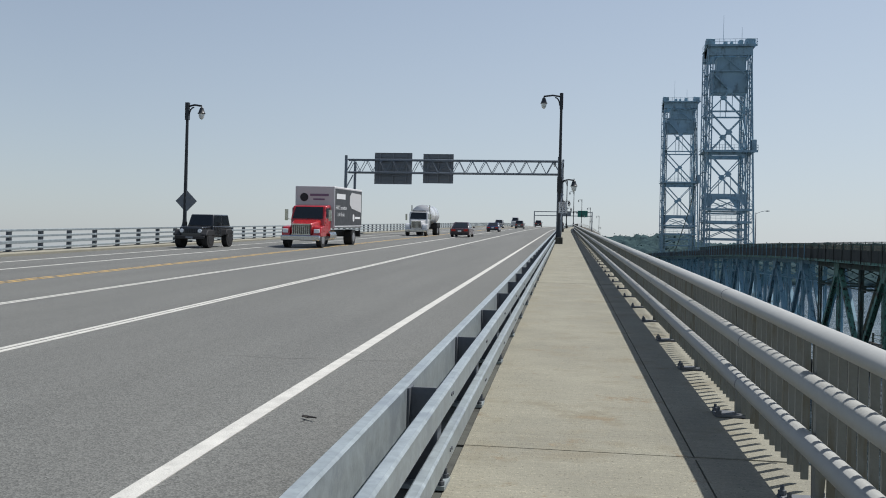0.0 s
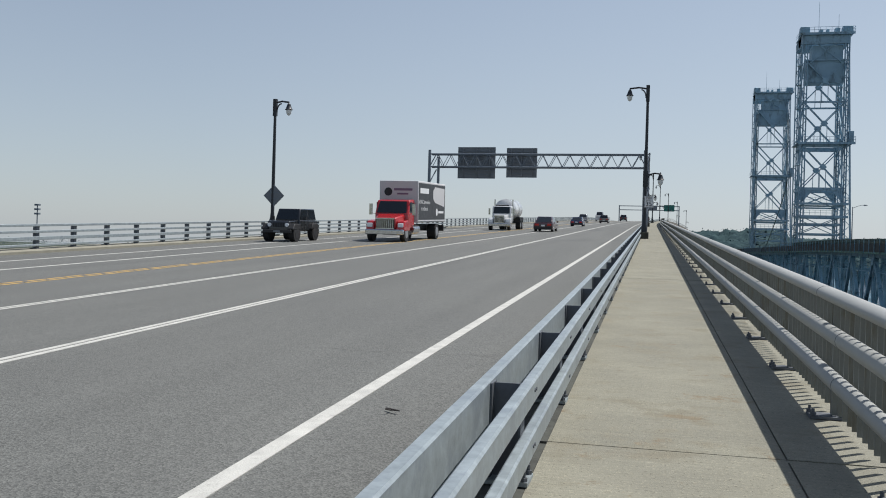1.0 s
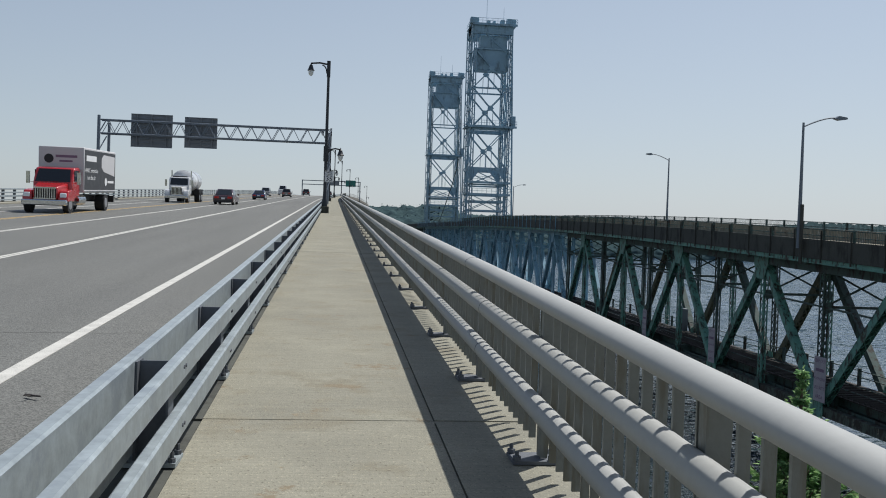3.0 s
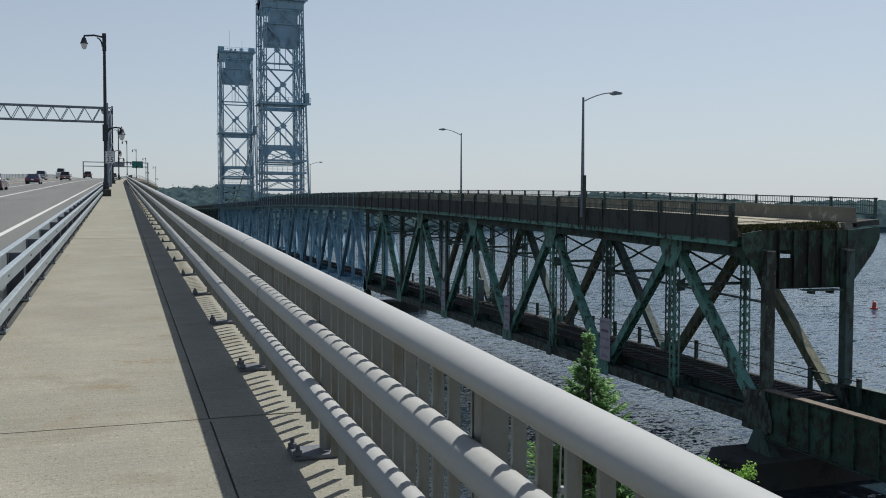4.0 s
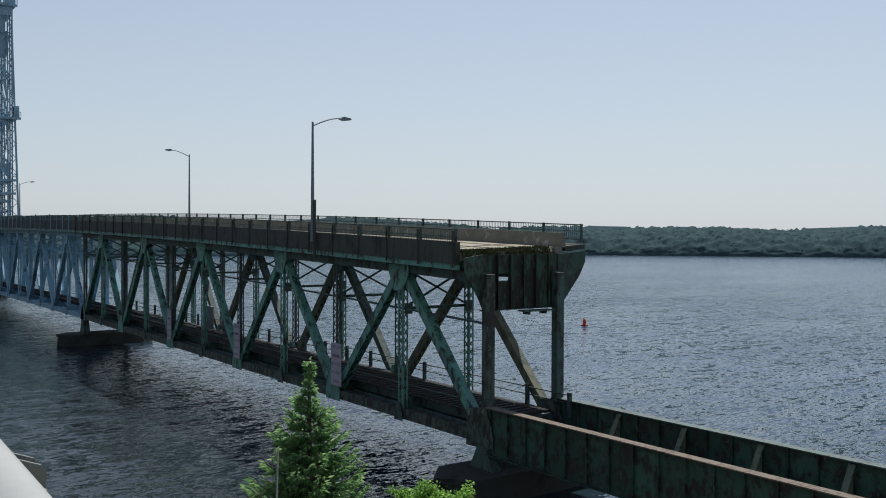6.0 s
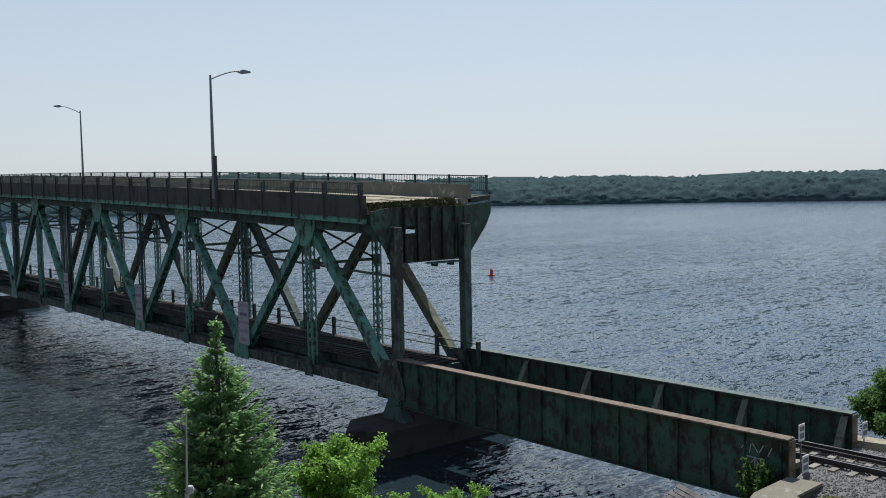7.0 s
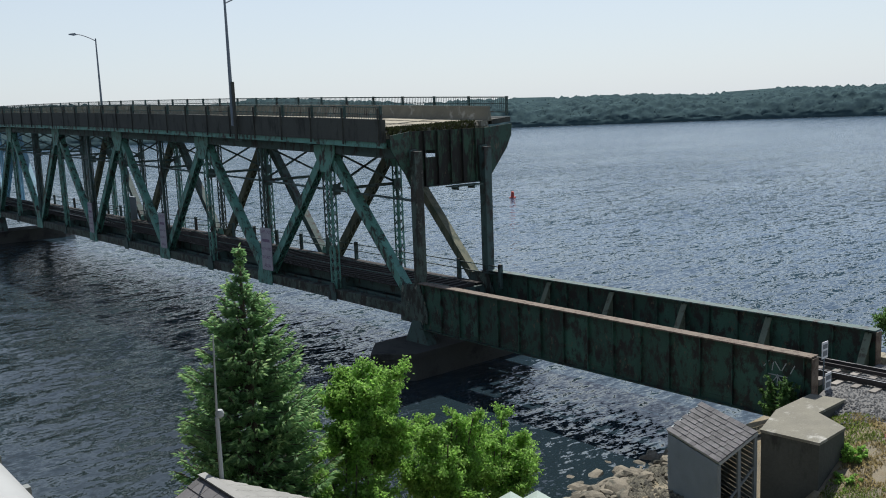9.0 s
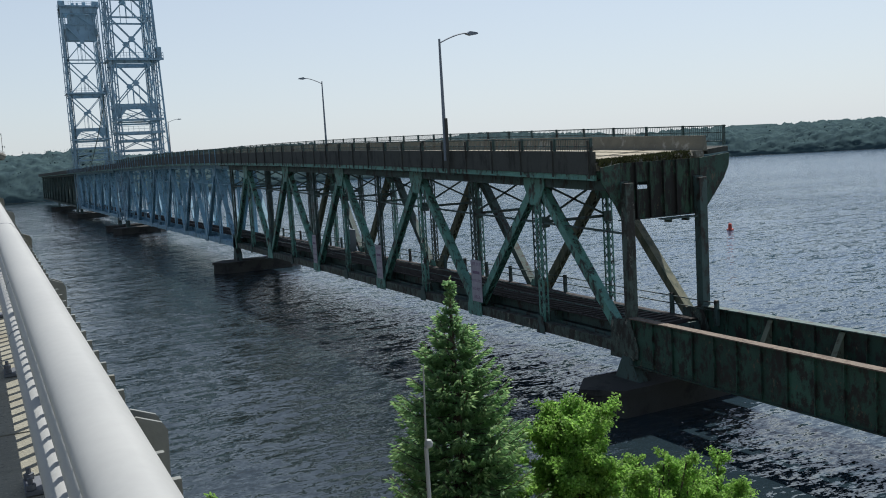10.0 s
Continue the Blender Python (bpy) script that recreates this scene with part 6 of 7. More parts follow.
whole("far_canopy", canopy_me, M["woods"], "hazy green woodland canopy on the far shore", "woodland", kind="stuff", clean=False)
# low wooded point on the near bank, left of the road
for i in range(240):
    a, q = rr.random() * 6.2832, 46 * math.sqrt(rr.random())
    p = Vector((-122 + q * math.cos(a), 112 + q * 1.1 * math.sin(a), -9.6))
    if p.x > -0.62 * p.y - 4:
        continue
    h = rr.uniform(3.0, 4.8)
    for j in range(40):
        w, b = rr.random(), rr.random() * 6.2832
        q2 = 0.38 * h * math.sqrt(max(0.05, 1 - (2 * w - 0.9) ** 2))
        c = p + Vector((q2 * math.cos(b), q2 * math.sin(b), h * w))
        o = Vector((rr.gauss(0, 1), rr.gauss(0, 1), rr.gauss(0, 1))).normalized()
        e = o.orthogonal().normalized() * rr.uniform(0.3, 0.6)
        o = o.cross(e) * 0.7
        wood.add([c - e, c + o, c + e, c - o], [(0, 1, 2, 3)])
whole("ground", MB().lathe([(62, -2.5), (58, 1.0), (40, 1.5), (1, 1.7)], (-128, 112, WATER), 28), M["moss"], "low grassy point on the near bank", kind="structure")
whole("far_shore_ground", hill, M["forest_floor"], "low wooded ground of the far bank", kind="structure")
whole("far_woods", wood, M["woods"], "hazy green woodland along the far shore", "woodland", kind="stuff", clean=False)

# mast on the far bank to the left of the road
mast = thing("radio_mast", "slim grey communications mast with antenna arrays", "mast", at=Matrix.Translation((-549, 700, -6)))
part("pole", MB().cyl((0, 0, 0), (0, 0, 36), 0.7, 0.4, 8), M["gantry"], mast)
for z in (27, 31, 35):
    part("antenna", MB().box(-2.2, 2.2, -1.5, 1.5, z, z + 1.6), M["gantry"], mast)

# red buoy
bu = thing("buoy", "red channel buoy floating in the river", "buoy", at=Matrix.Translation((92.2, 92.2, WATER)) @ Matrix.Scale(0.62, 4))
part("float", MB().lathe([(0.5, -0.4), (0.75, -0.1), (0.78, 0.25), (0.6, 0.35)], (0, 0, 0)), M["buoy"], bu)
part("tower", MB().lathe([(0.45, 0.3), (0.36, 1.1), (0.42, 1.15), (0.3, 1.5), (0.12, 1.62)], (0, 0, 0)), M["buoy"], bu)

# ---- small buildings and fittings on the bank ----
shed = thing("shed", "small grey clapboard shed with shingled lean-to roof", "shed", at=pose(0, 0, 0))
A, D = Vector((23.75, 17.0, -8.62)), Vector((22.55, 14.35, -8.62))
B, C = Vector((24.85, 16.45, -7.85)), Vector((23.65, 13.8, -7.85))
base = -10.7
rf = MB()
up = (D - A).cross(B - A).normalized()
up = up if up.z > 0 else -up
rows = 9
for k in range(rows):
    u0, u1 = k / rows, (k + 1.08) / rows
    cols = 11
    for j in range(cols):
        v0 = (j + 0.5 * (k % 2)) / cols
        v1 = min(1.0, v0 + 0.97 / cols)
        if v0 >= 1:
            continue
        q = [A + (D - A) * v + (B - A) * u for v, u in ((v0, u0), (v1, u0), (v1, u1), (v0, u1))]
        lo = up * (0.045 + 0.006 * (j % 3))
        hi = up * 0.028
        w = [q[0] + lo, q[1] + lo, q[2] + hi, q[3] + hi]
        part("shingle", MB().add(w + [p - up * 0.03 for p in w], [(0, 1, 2, 3), (7, 6, 5, 4), (0, 4, 5, 1), (1, 5, 6, 2), (2, 6, 7, 3), (3, 7, 4, 0)]), M["shingle"], shed)
part("roof_board", MB().add([A, D, C, B, A - up * 0.08, D - up * 0.08, C - up * 0.08, B - up * 0.08], [(0, 1, 2, 3), (7, 6, 5, 4), (0, 4, 5, 1), (1, 5, 6, 2), (2, 6, 7, 3), (3, 7, 4, 0)]), M["trim"], shed)


def wall_boards(parent, p, q, zp, zq, z0, n, material, out):
    """Overlapping boards on a wall from p to q with a sloping top."""
    for k in range(n):
        a0, a1 = z0 + (max(zp, zq) - z0) * k / n, z0 + (max(zp, zq) - z0) * (k + 1) / n
        if a0 > min(zp, zq) and abs(zp - zq) > 0.1:
            u = (a0 - min(zp, zq)) / abs(zp - zq)
            e0, e1 = (p.lerp(q, u), q) if zq > zp else (p, q.lerp(p, u))
        else:
            e0, e1 = p, q
        v = [Vector((e0.x, e0.y, a0)) + out * 0.05, Vector((e1.x, e1.y, a0)) + out * 0.05, Vector((e1.x, e1.y, a1)) + out * 0.008, Vector((e0.x, e0.y, a1)) + out * 0.008]
        part("clapboard", MB().add(v + [p2 - out * 0.03 for p2 in v], [(0, 1, 2, 3), (7, 6, 5, 4), (0, 4, 5, 1), (1, 5, 6, 2), (2, 6, 7, 3), (3, 7, 4, 0)]), material, parent)


ins = lambda p, c: p.lerp(c, 0.05)
cen = (A + B + C + D) / 4
a_, b_, c_, d_ = ins(A, cen), ins(B, cen), ins(C, cen), ins(D, cen)
nl = Vector(((D - A).y, -(D - A).x, 0)).normalized()
nl = nl if nl.dot(A - B) > 0 else -nl
wall_boards(shed, a_, d_, A.z - 0.1, D.z - 0.1, base, 15, M["clapboard"], nl)
wall_boards(shed, b_, c_, B.z - 0.1, C.z - 0.1, base, 18, M["clapboard"], -nl)
nf = Vector(((C - D).y, -(C - D).x, 0)).normalized()
nf = nf if nf.dot(D - A) > 0 else -nf
wall_boards(shed, a_, b_, A.z - 0.1, B.z - 0.1, base, 17, M["clapboard"], -nf)
for p, z in ((d_, D.z), (c_, C.z), (d_.lerp(c_, 0.55), (D.z + C.z) / 2)):
    part("corner_post", MB().beam((p.x, p.y, base), (p.x, p.y, z - 0.08), 0.09, 0.09, (nf.x, nf.y, 0)), M["clapboard"], shed)
part("door_brace", MB().beam((d_.x, d_.y, -10.2), (c_.x, c_.y, -8.9), 0.05, 0.05), M["clapboard"], shed)
part("floor_boards", MB().add([Vector((p.x, p.y, base + 0.02)) for p in (a_, b_, c_, d_)], [(0, 1, 2, 3)]), M["dark_tie"], shed)

blk = thing("abutment_block", "weathered concrete abutment block with flaking top", "concrete block", kind="structure")
part("body", MB().prism([(23.75, 13.75), (23.9, 12.1), (25.5, 12.15), (26.2, 13.3), (27.9, 13.3), (27.7, 14.3), (25.6, 14.3)], 2, -10.9, -7.86), M["old_concrete"], blk)
part("cap", MB().prism([(23.73, 13.77), (23.88, 12.08), (25.52, 12.13), (26.21, 13.28), (27.92, 13.28), (27.72, 14.32), (25.59, 14.32)], 2, -7.86, -7.78), M["cap"], blk, "pale flaking top surface")
abt = MB().box(27.2, 33.6, 14.25, 15.2, -11.6, -8.98)
whole("abutment", abt, M["old_concrete"], "dark concrete abutment under the girder ends", "abutment", kind="structure")
whole("wing_wall", MB().prism([(33.0, 14.5), (33.4, 12.5), (33.95, 12.55), (33.7, 14.7)], 2, -9.5, -7.7), M["pale_concrete"], "low pale concrete wing wall beside the track", "wall", kind="structure")
whole("guard_pipe", MB().pipe([(33.75, 13.0, -7.5), (33.6, 12.3, -7.55), (32.7, 11.4, -7.95)], 0.04, 6), M["galv_post"], "thin galvanised pipe leaning on the wing wall", "pipe")

cab = thing("signal_cabinet", "beige steel trackside cabinet on short legs", "cabinet", at=pose(27.15, 9.05, -7.95, 0, 0, -87) @ Matrix.Scale(0.62, 4))
part("body", MB().box(-0.72, 0.72, -0.4, 0.4, 0.38, 2.1), M["cabinet"], cab, bevel=0.02)
part("lid", MB().box(-0.77, 0.77, -0.45, 0.45, 2.1, 2.18), M["cabinet"], cab, bevel=0.02)
part("door", MB().box(-0.68, 0.68, -0.42, -0.4, 0.43, 2.05), M["cabinet"], cab, bevel=0.006)
part("door_latch", MB().box(-0.6, -0.52, -0.45, -0.42, 1.0, 1.2), M["gantry"], cab)
for sx in (-0.62, -0.2, 0.2, 0.62):
    for sy in (-0.33, 0.33):
        part("leg", MB().beam((sx, sy, -0.05), (sx, sy, 0.4), 0.05, 0.05), M["gantry"], cab)
for k in range(5):
    whole("marker_rod", MB().cyl((25.9 + 0.12 * k, 10.6 + 0.1 * (k % 3), bank_z(26, 10.6) + 0.1), (26.3 + 0.14 * k, 11.3 + 0.08 * k, bank_z(26.4, 11.3) + 0.14), 0.018, n=5), M["faded_orange"], "faded orange rod lying on the ground", "rod", "orange rods")


# roofs of low buildings under the new bridge
def gable_house(at, w, l, wall_h, rise, roof_mat, label, cap):
    h = thing("outbuilding", label, "outbuilding", at=at)
    part("wall", MB().box(-w / 2 + 0.2, w / 2 - 0.2, -l / 2 + 0.2, l / 2 - 0.2, -3.5, wall_h), M["clapboard"], h)
    for s in (-1, 1):
        nr, nc = 10, 12
        for k in range(nr):
            for j in range(nc):
                u0, u1 = k / nr, (k + 1.1) / nr
                a, b = -l / 2 + l * (j + 0.5 * (k % 2)) / nc, -l / 2 + l * min(nc, j + 0.97 + 0.5 * (k % 2)) / nc
                if a >= l / 2 - 0.01:
                    continue
                o = 0.03
                v = [(s * w / 2 * (1 - u0), a, wall_h + rise * u0 + o), (s * w / 2 * (1 - u0), b, wall_h + rise * u0 + o), (s * w / 2 * max(0, 1 - u1), b, wall_h + rise * min(1, u1) + 0.005), (s * w / 2 * max(0, 1 - u1), a, wall_h + rise * min(1, u1) + 0.005)]
                part("shingle", MB().add(v + [(x, y, z - 0.04) for x, y, z in v], [(0, 1, 2, 3), (7, 6, 5, 4), (0, 4, 5, 1), (1, 5, 6, 2), (2, 6, 7, 3), (3, 7, 4, 0)]), roof_mat[0 if s < 0 else 1], h)
    part("ridge_cap", MB().beam((0, -l / 2, wall_h + rise + 0.03), (0, l / 2, wall_h + rise + 0.03), 0.16, 0.03), cap, h)
    part("gable", MB().prism([(-w / 2 + 0.2, wall_h - 0.05), (w / 2 - 0.2, wall_h - 0.05), (0, wall_h + rise - 0.1)], 1, -l / 2 + 0.2, l / 2 - 0.2), M["clapboard"], h)
    return h


# right slope: sunlight on the shingles is put into a paler colour
gable_house(pose(7.95, 14.3, -6.8), 6.2, 4.4, 0.0, 1.62, (M["shingle"], M["pale_roof"]), "low grey building with brown-grey shingle roof", M["pale_roof"])
for px, py in ((15.05, 15.25), (15.53, 14.84)):
    ub = thing("utility_box", "pale sage-green steel box with pitched lid", "utility box", "green boxes on the bank", at=pose(px - 0.45, py - 0.45, -7.36, 0, 0, -47))
    part("lid", MB().prism([(-0.34, -0.24), (0.34, -0.24), (0.34, -0.2), (0, 0), (-0.34, -0.2)], 1, -0.65, 0.62), M["sage"], ub)
    part("body", MB().box(-0.3, 0.3, -0.6, 0.58, -2.6, -0.24), M["sage"], ub)

pole = thing("flagpole", "thin pale metal pole with a small lamp globe", "pole", at=Matrix.Translation((8.42, 16.62, -9.9)))
part("shaft", MB().cyl((0, 0, 0), (0.0, 0, 5.75), 0.05, 0.045, 8).cyl((0, 0, 5.75), (0.05, 0, 7.4), 0.025, 0.015, 8), M["trim"], pole)
part("globe", MB().lathe([(0.02, -0.09), (0.08, -0.05), (0.09, 0.02), (0.06, 0.08), (0.01, 0.1)], (0.06, 0, 5.8)), M["trim"], pole)


# ---- vehicles on the road ----
TILT = math.degrees(math.atan(0.04))


def place(x, y, back):
    """A pose on the carriageway; back: the vehicle comes towards the start of the bridge."""
    p = on_deck(x, y, road_z(x) + 0.005)
    s = math.degrees(math.atan((grade(y + 2) - grade(y - 2)) / 4))
    return pose(*p, s, 0, 0) @ (pose(0, 0, 0, 0, 0, 180) if back else Matrix())


def wheel(parent, x, y, r, w, metal=None):
    s = 1 if x > 0 else -1
    t = part("wheel", MB().cyl((x - s * w, y, r), (x, y, r), r, n=20), M["tyre"], parent)
    part("rim", MB().cyl((x - s * 0.02, y, r), (x + s * 0.012, y, r), r * 0.62, r * 0.56, 14), (metal or M["alloy"]), t)


def car(at, L, W, H, paint, label, boxy=False, category="car"):
    """A car with its nose towards +y."""
    c = thing("suv" if boxy else "sedan", label, category, "cars on the bridge", at=at)
    g, belt, hw = 0.22, H * 0.60, W / 2
    f, b = L / 2, -L / 2
    if boxy:
        low = [(b, 0.45), (b + 0.05, g), (f - 0.1, g), (f, 0.45), (f - 0.05, belt - 0.08), (f - 1.2, belt), (b + 0.05, belt)]
        base, roof = (b + 0.1, f - 1.35), (b + 0.35, f - 1.95)
    else:
        low = [(b, 0.5), (b + 0.1, g), (f - 0.15, g), (f, 0.45), (f - 0.15, belt - 0.22), (f - 1.25, belt - 0.03), (b + 0.8, belt + 0.02), (b + 0.06, belt - 0.02)]
        base, roof = (b + 0.55, f - 1.2), (b + 1.35, f - 2.1)
    part("body", MB().prism(low, 0, -hw, hw), paint, c, bevel=0.07)
    i0, i1 = hw - 0.06, hw - 0.24
    v = [(-i0, base[0], belt), (i0, base[0], belt), (i0, base[1], belt), (-i0, base[1], belt), (-i1, roof[0], H), (i1, roof[0], H), (i1, roof[1], H), (-i1, roof[1], H)]
    part("cabin", MB().add(v, [(3, 2, 1, 0), (4, 5, 6, 7), (0, 1, 5, 4), (1, 2, 6, 5), (2, 3, 7, 6), (3, 0, 4, 7)]), paint, c, bevel=0.05)

    def pane(q, shrink=0.86):
        q = [Vector(v[i]) for i in q]
        m = sum(q, Vector()) / 4
        n = (q[1] - q[0]).cross(q[3] - q[0]).normalized()
        n = n if n.dot(m - Vector((0, 0, H * 0.7))) > 0 else -n
        w = [m + (p - m) * shrink + n * 0.012 for p in q]
        part("window", MB().add(w + [p - n * 0.02 for p in w], [(0, 1, 2, 3), (7, 6, 5, 4), (0, 4, 5, 1), (1, 5, 6, 2), (2, 6, 7, 3), (3, 7, 4, 0)]), M["window"], c)

    pane((0, 1, 5, 4)), pane((2, 3, 7, 6))
    for q in ((1, 2, 6, 5), (3, 0, 4, 7)):
        pane(q, 0.84)
    for y in (f - 0.9, b + 0.9):
        for x in (-hw + 0.02, hw - 0.02):
            wheel(c, x + (0.015 if x > 0 else -0.015), y, 0.33 if not boxy else 0.37, 0.22)
    for s in (-1, 1):
        part("tail_lamp", MB().box(s * (hw - 0.32) - 0.2, s * (hw - 0.32) + 0.2, b - 0.012, b + 0.12, belt - 0.28, belt - 0.1), M["tail"], c)
        part("headlight", MB().box(s * (hw - 0.34) - 0.2, s * (hw - 0.34) + 0.2, f - 0.16, f + 0.01, 0.56, 0.72), M["headlight"], c)
        part("door_mirror", MB().box(s * (hw + 0.08) - 0.09, s * (hw + 0.08) + 0.09, base[1] - 0.25, base[1] - 0.12, belt, belt + 0.15), paint, c, bevel=0.03)
    part("bumper", MB().box(-hw * 0.9, hw * 0.9, b - 0.03, b + 0.1, 0.25, 0.46), M["plastic"], c, bevel=0.03)
    part("number_plate", MB().box(-0.17, 0.17, b - 0.042, b - 0.03, 0.52, 0.68), M["white_sign"], c)
    return c


def box_truck(at):
    """A conventional-cab delivery truck, nose towards +y."""
    t = thing("box_truck", "red-cab delivery truck with white and charcoal box body", "truck", at=at)
    red = car_paint("glossy_red_cab_paint", (0.42, 0.018, 0.022))
    charcoal = mat("charcoal_box_wrap", (0.035, 0.036, 0.04), 0.5, var=0.1, bump=0)
    white = mat("white_box_panel", (0.55, 0.54, 0.54), 0.5, var=0.1, scale=1, bump=0)
    W = 1.22
    body = part("box_body", MB().box(-W, W, -5.9, 0.95, 1.1, 3.62), white, t, bevel=0.05)
    part("side_wrap", MB().box(-W - 0.012, -W, -5.8, 0.85, 1.28, 3.5), charcoal, body, "charcoal printed side panel")
    part("side_wrap", MB().box(W, W + 0.012, -5.8, 0.85, 1.28, 3.5), charcoal, body)
    part("side_wrap_patch", MB().prism([(-5.6, 2.1), (-3.1, 2.35), (-2.6, 2.6), (-2.6, 3.1), (-3.1, 3.35), (-5.6, 3.3)], 0, -W - 0.02, -W - 0.012), white, body)
    part("emblem_bar", MB().box(-W - 0.02, -W - 0.012, -1.5, 0.55, 2.88, 3.2), M["white_sign"], body)
    for text, z in (("HVAC innovation", 2.35), ("is in the air.", 1.95)):
        lettering("lettering", text, 0.36, M["white_sign"], body, Matrix(((0, 0, -1, -W - 0.016), (-1, 0, 0, -0.55), (0, 1, 0, z), (0, 0, 0, 1))))
    part("emblem", MB().cyl((-W - 0.02, -3.6, 1.75), (-W - 0.012, -3.6, 1.75), 0.24, n=18), M["white_sign"], body)
    part("emblem_bar", MB().box(-W - 0.02, -W - 0.012, -5.4, -4.0, 1.68, 1.82), M["white_sign"], body)
    part("front_emblem", MB().cyl((0.66, 0.95, 2.95), (0.66, 0.965, 2.95), 0.25, n=18), M["plastic"], body)
    part("front_bar", MB().box(-0.85, 0.3, 0.95, 0.962, 3.02, 3.16).box(-0.6, 0.1, 0.95, 0.962, 2.78, 2.88), M["faded_ink"], body)
    part("side_lamp_strip", MB().box(-W - 0.02, -W, -5.8, 0.9, 1.14, 1.2), M["chrome"], body)
    part("chassis", MB().box(-0.45, 0.45, -5.9, 3.4, 0.62, 0.95).box(-1.15, 1.15, -5.9, -5.75, 0.5, 0.9), M["plastic"], t)
    # cab
    cab_ = part("cab", MB().prism([(0.98, 0.75), (2.35, 0.75), (2.4, 1.62), (1.95, 2.42), (1.05, 2.5), (0.98, 2.4)], 0, -1.02, 1.02), red, t, bevel=0.08)
    part("hood", MB().add([(-0.85, 2.3, 0.75), (0.85, 2.3, 0.75), (0.85, 2.3, 1.62), (-0.85, 2.3, 1.62), (-0.62, 3.6, 0.72), (0.62, 3.6, 0.72), (0.62, 3.6, 1.38), (-0.62, 3.6, 1.38)],
                          [(3, 2, 1, 0), (4, 5, 6, 7), (0, 1, 5, 4), (1, 2, 6, 5), (2, 3, 7, 6), (3, 0, 4, 7)]), red, t, bevel=0.1)
    for s in (-1, 1):
        part("fender", MB().prism([(2.35, 0.62), (2.45, 1.1), (2.8, 1.28), (3.4, 1.2), (3.62, 0.85), (3.62, 0.62)], 0, s * 0.66, s * 1.15), red, t, bevel=0.06)
        part("headlight", MB().box(s * 0.92 - 0.16, s * 0.92 + 0.16, 3.55, 3.66, 0.85, 1.08), M["headlight"], t, bevel=0.03)
        part("door_window", MB().box(s * 1.02, s * 1.035, 1.25, 2.05, 1.7, 2.3), M["window"], cab_)
        part("mirror", MB().box(s * 1.32 - 0.09, s * 1.32 + 0.09, 2.2, 2.28, 1.55, 2.2).beam((s * 1.02, 2.1, 1.6), (s * 1.3, 2.22, 1.65), 0.03, 0.03), M["chrome"], t)
        part("fuel_tank", MB().cyl((s * 0.86, 0.2, 0.7), (s * 0.86, 1.6, 0.7), 0.3, n=14), M["chrome"], t)
        wheel(t, s * 1.12, 3.0, 0.5, 0.28)
        wheel(t, s * 1.18, -3.9, 0.5, 0.55)
    v = [Vector(p) for p in ((-0.9, 2.405, 1.68), (0.9, 2.405, 1.68), (0.82, 2.02, 2.36), (-0.82, 2.02, 2.36))]
    part("windscreen", MB().add(v + [p - Vector((0, 0.03, 0.02)) for p in v], [(0, 1, 2, 3), (7, 6, 5, 4), (0, 4, 5, 1), (1, 5, 6, 2), (2, 6, 7, 3), (3, 7, 4, 0)]), M["window"], cab_)
    gr = MB()
    for k in range(9):
        gr.box(-0.5 + k * 0.118, -0.45 + k * 0.118, 3.6, 3.66, 0.78, 1.32)
    gr.box(-0.56, 0.56, 3.6, 3.68, 1.3, 1.38).box(-0.56, 0.56, 3.6, 3.68, 0.74, 0.8)
    part("grille", gr, M["chrome"], t)
    part("grille_back", MB().box(-0.55, 0.55, 3.58, 3.61, 0.76, 1.34), M["plastic"], t)
    part("bumper", MB().box(-1.15, 1.15, 3.6, 3.8, 0.42, 0.72), M["chrome"], t, bevel=0.05)
    return t


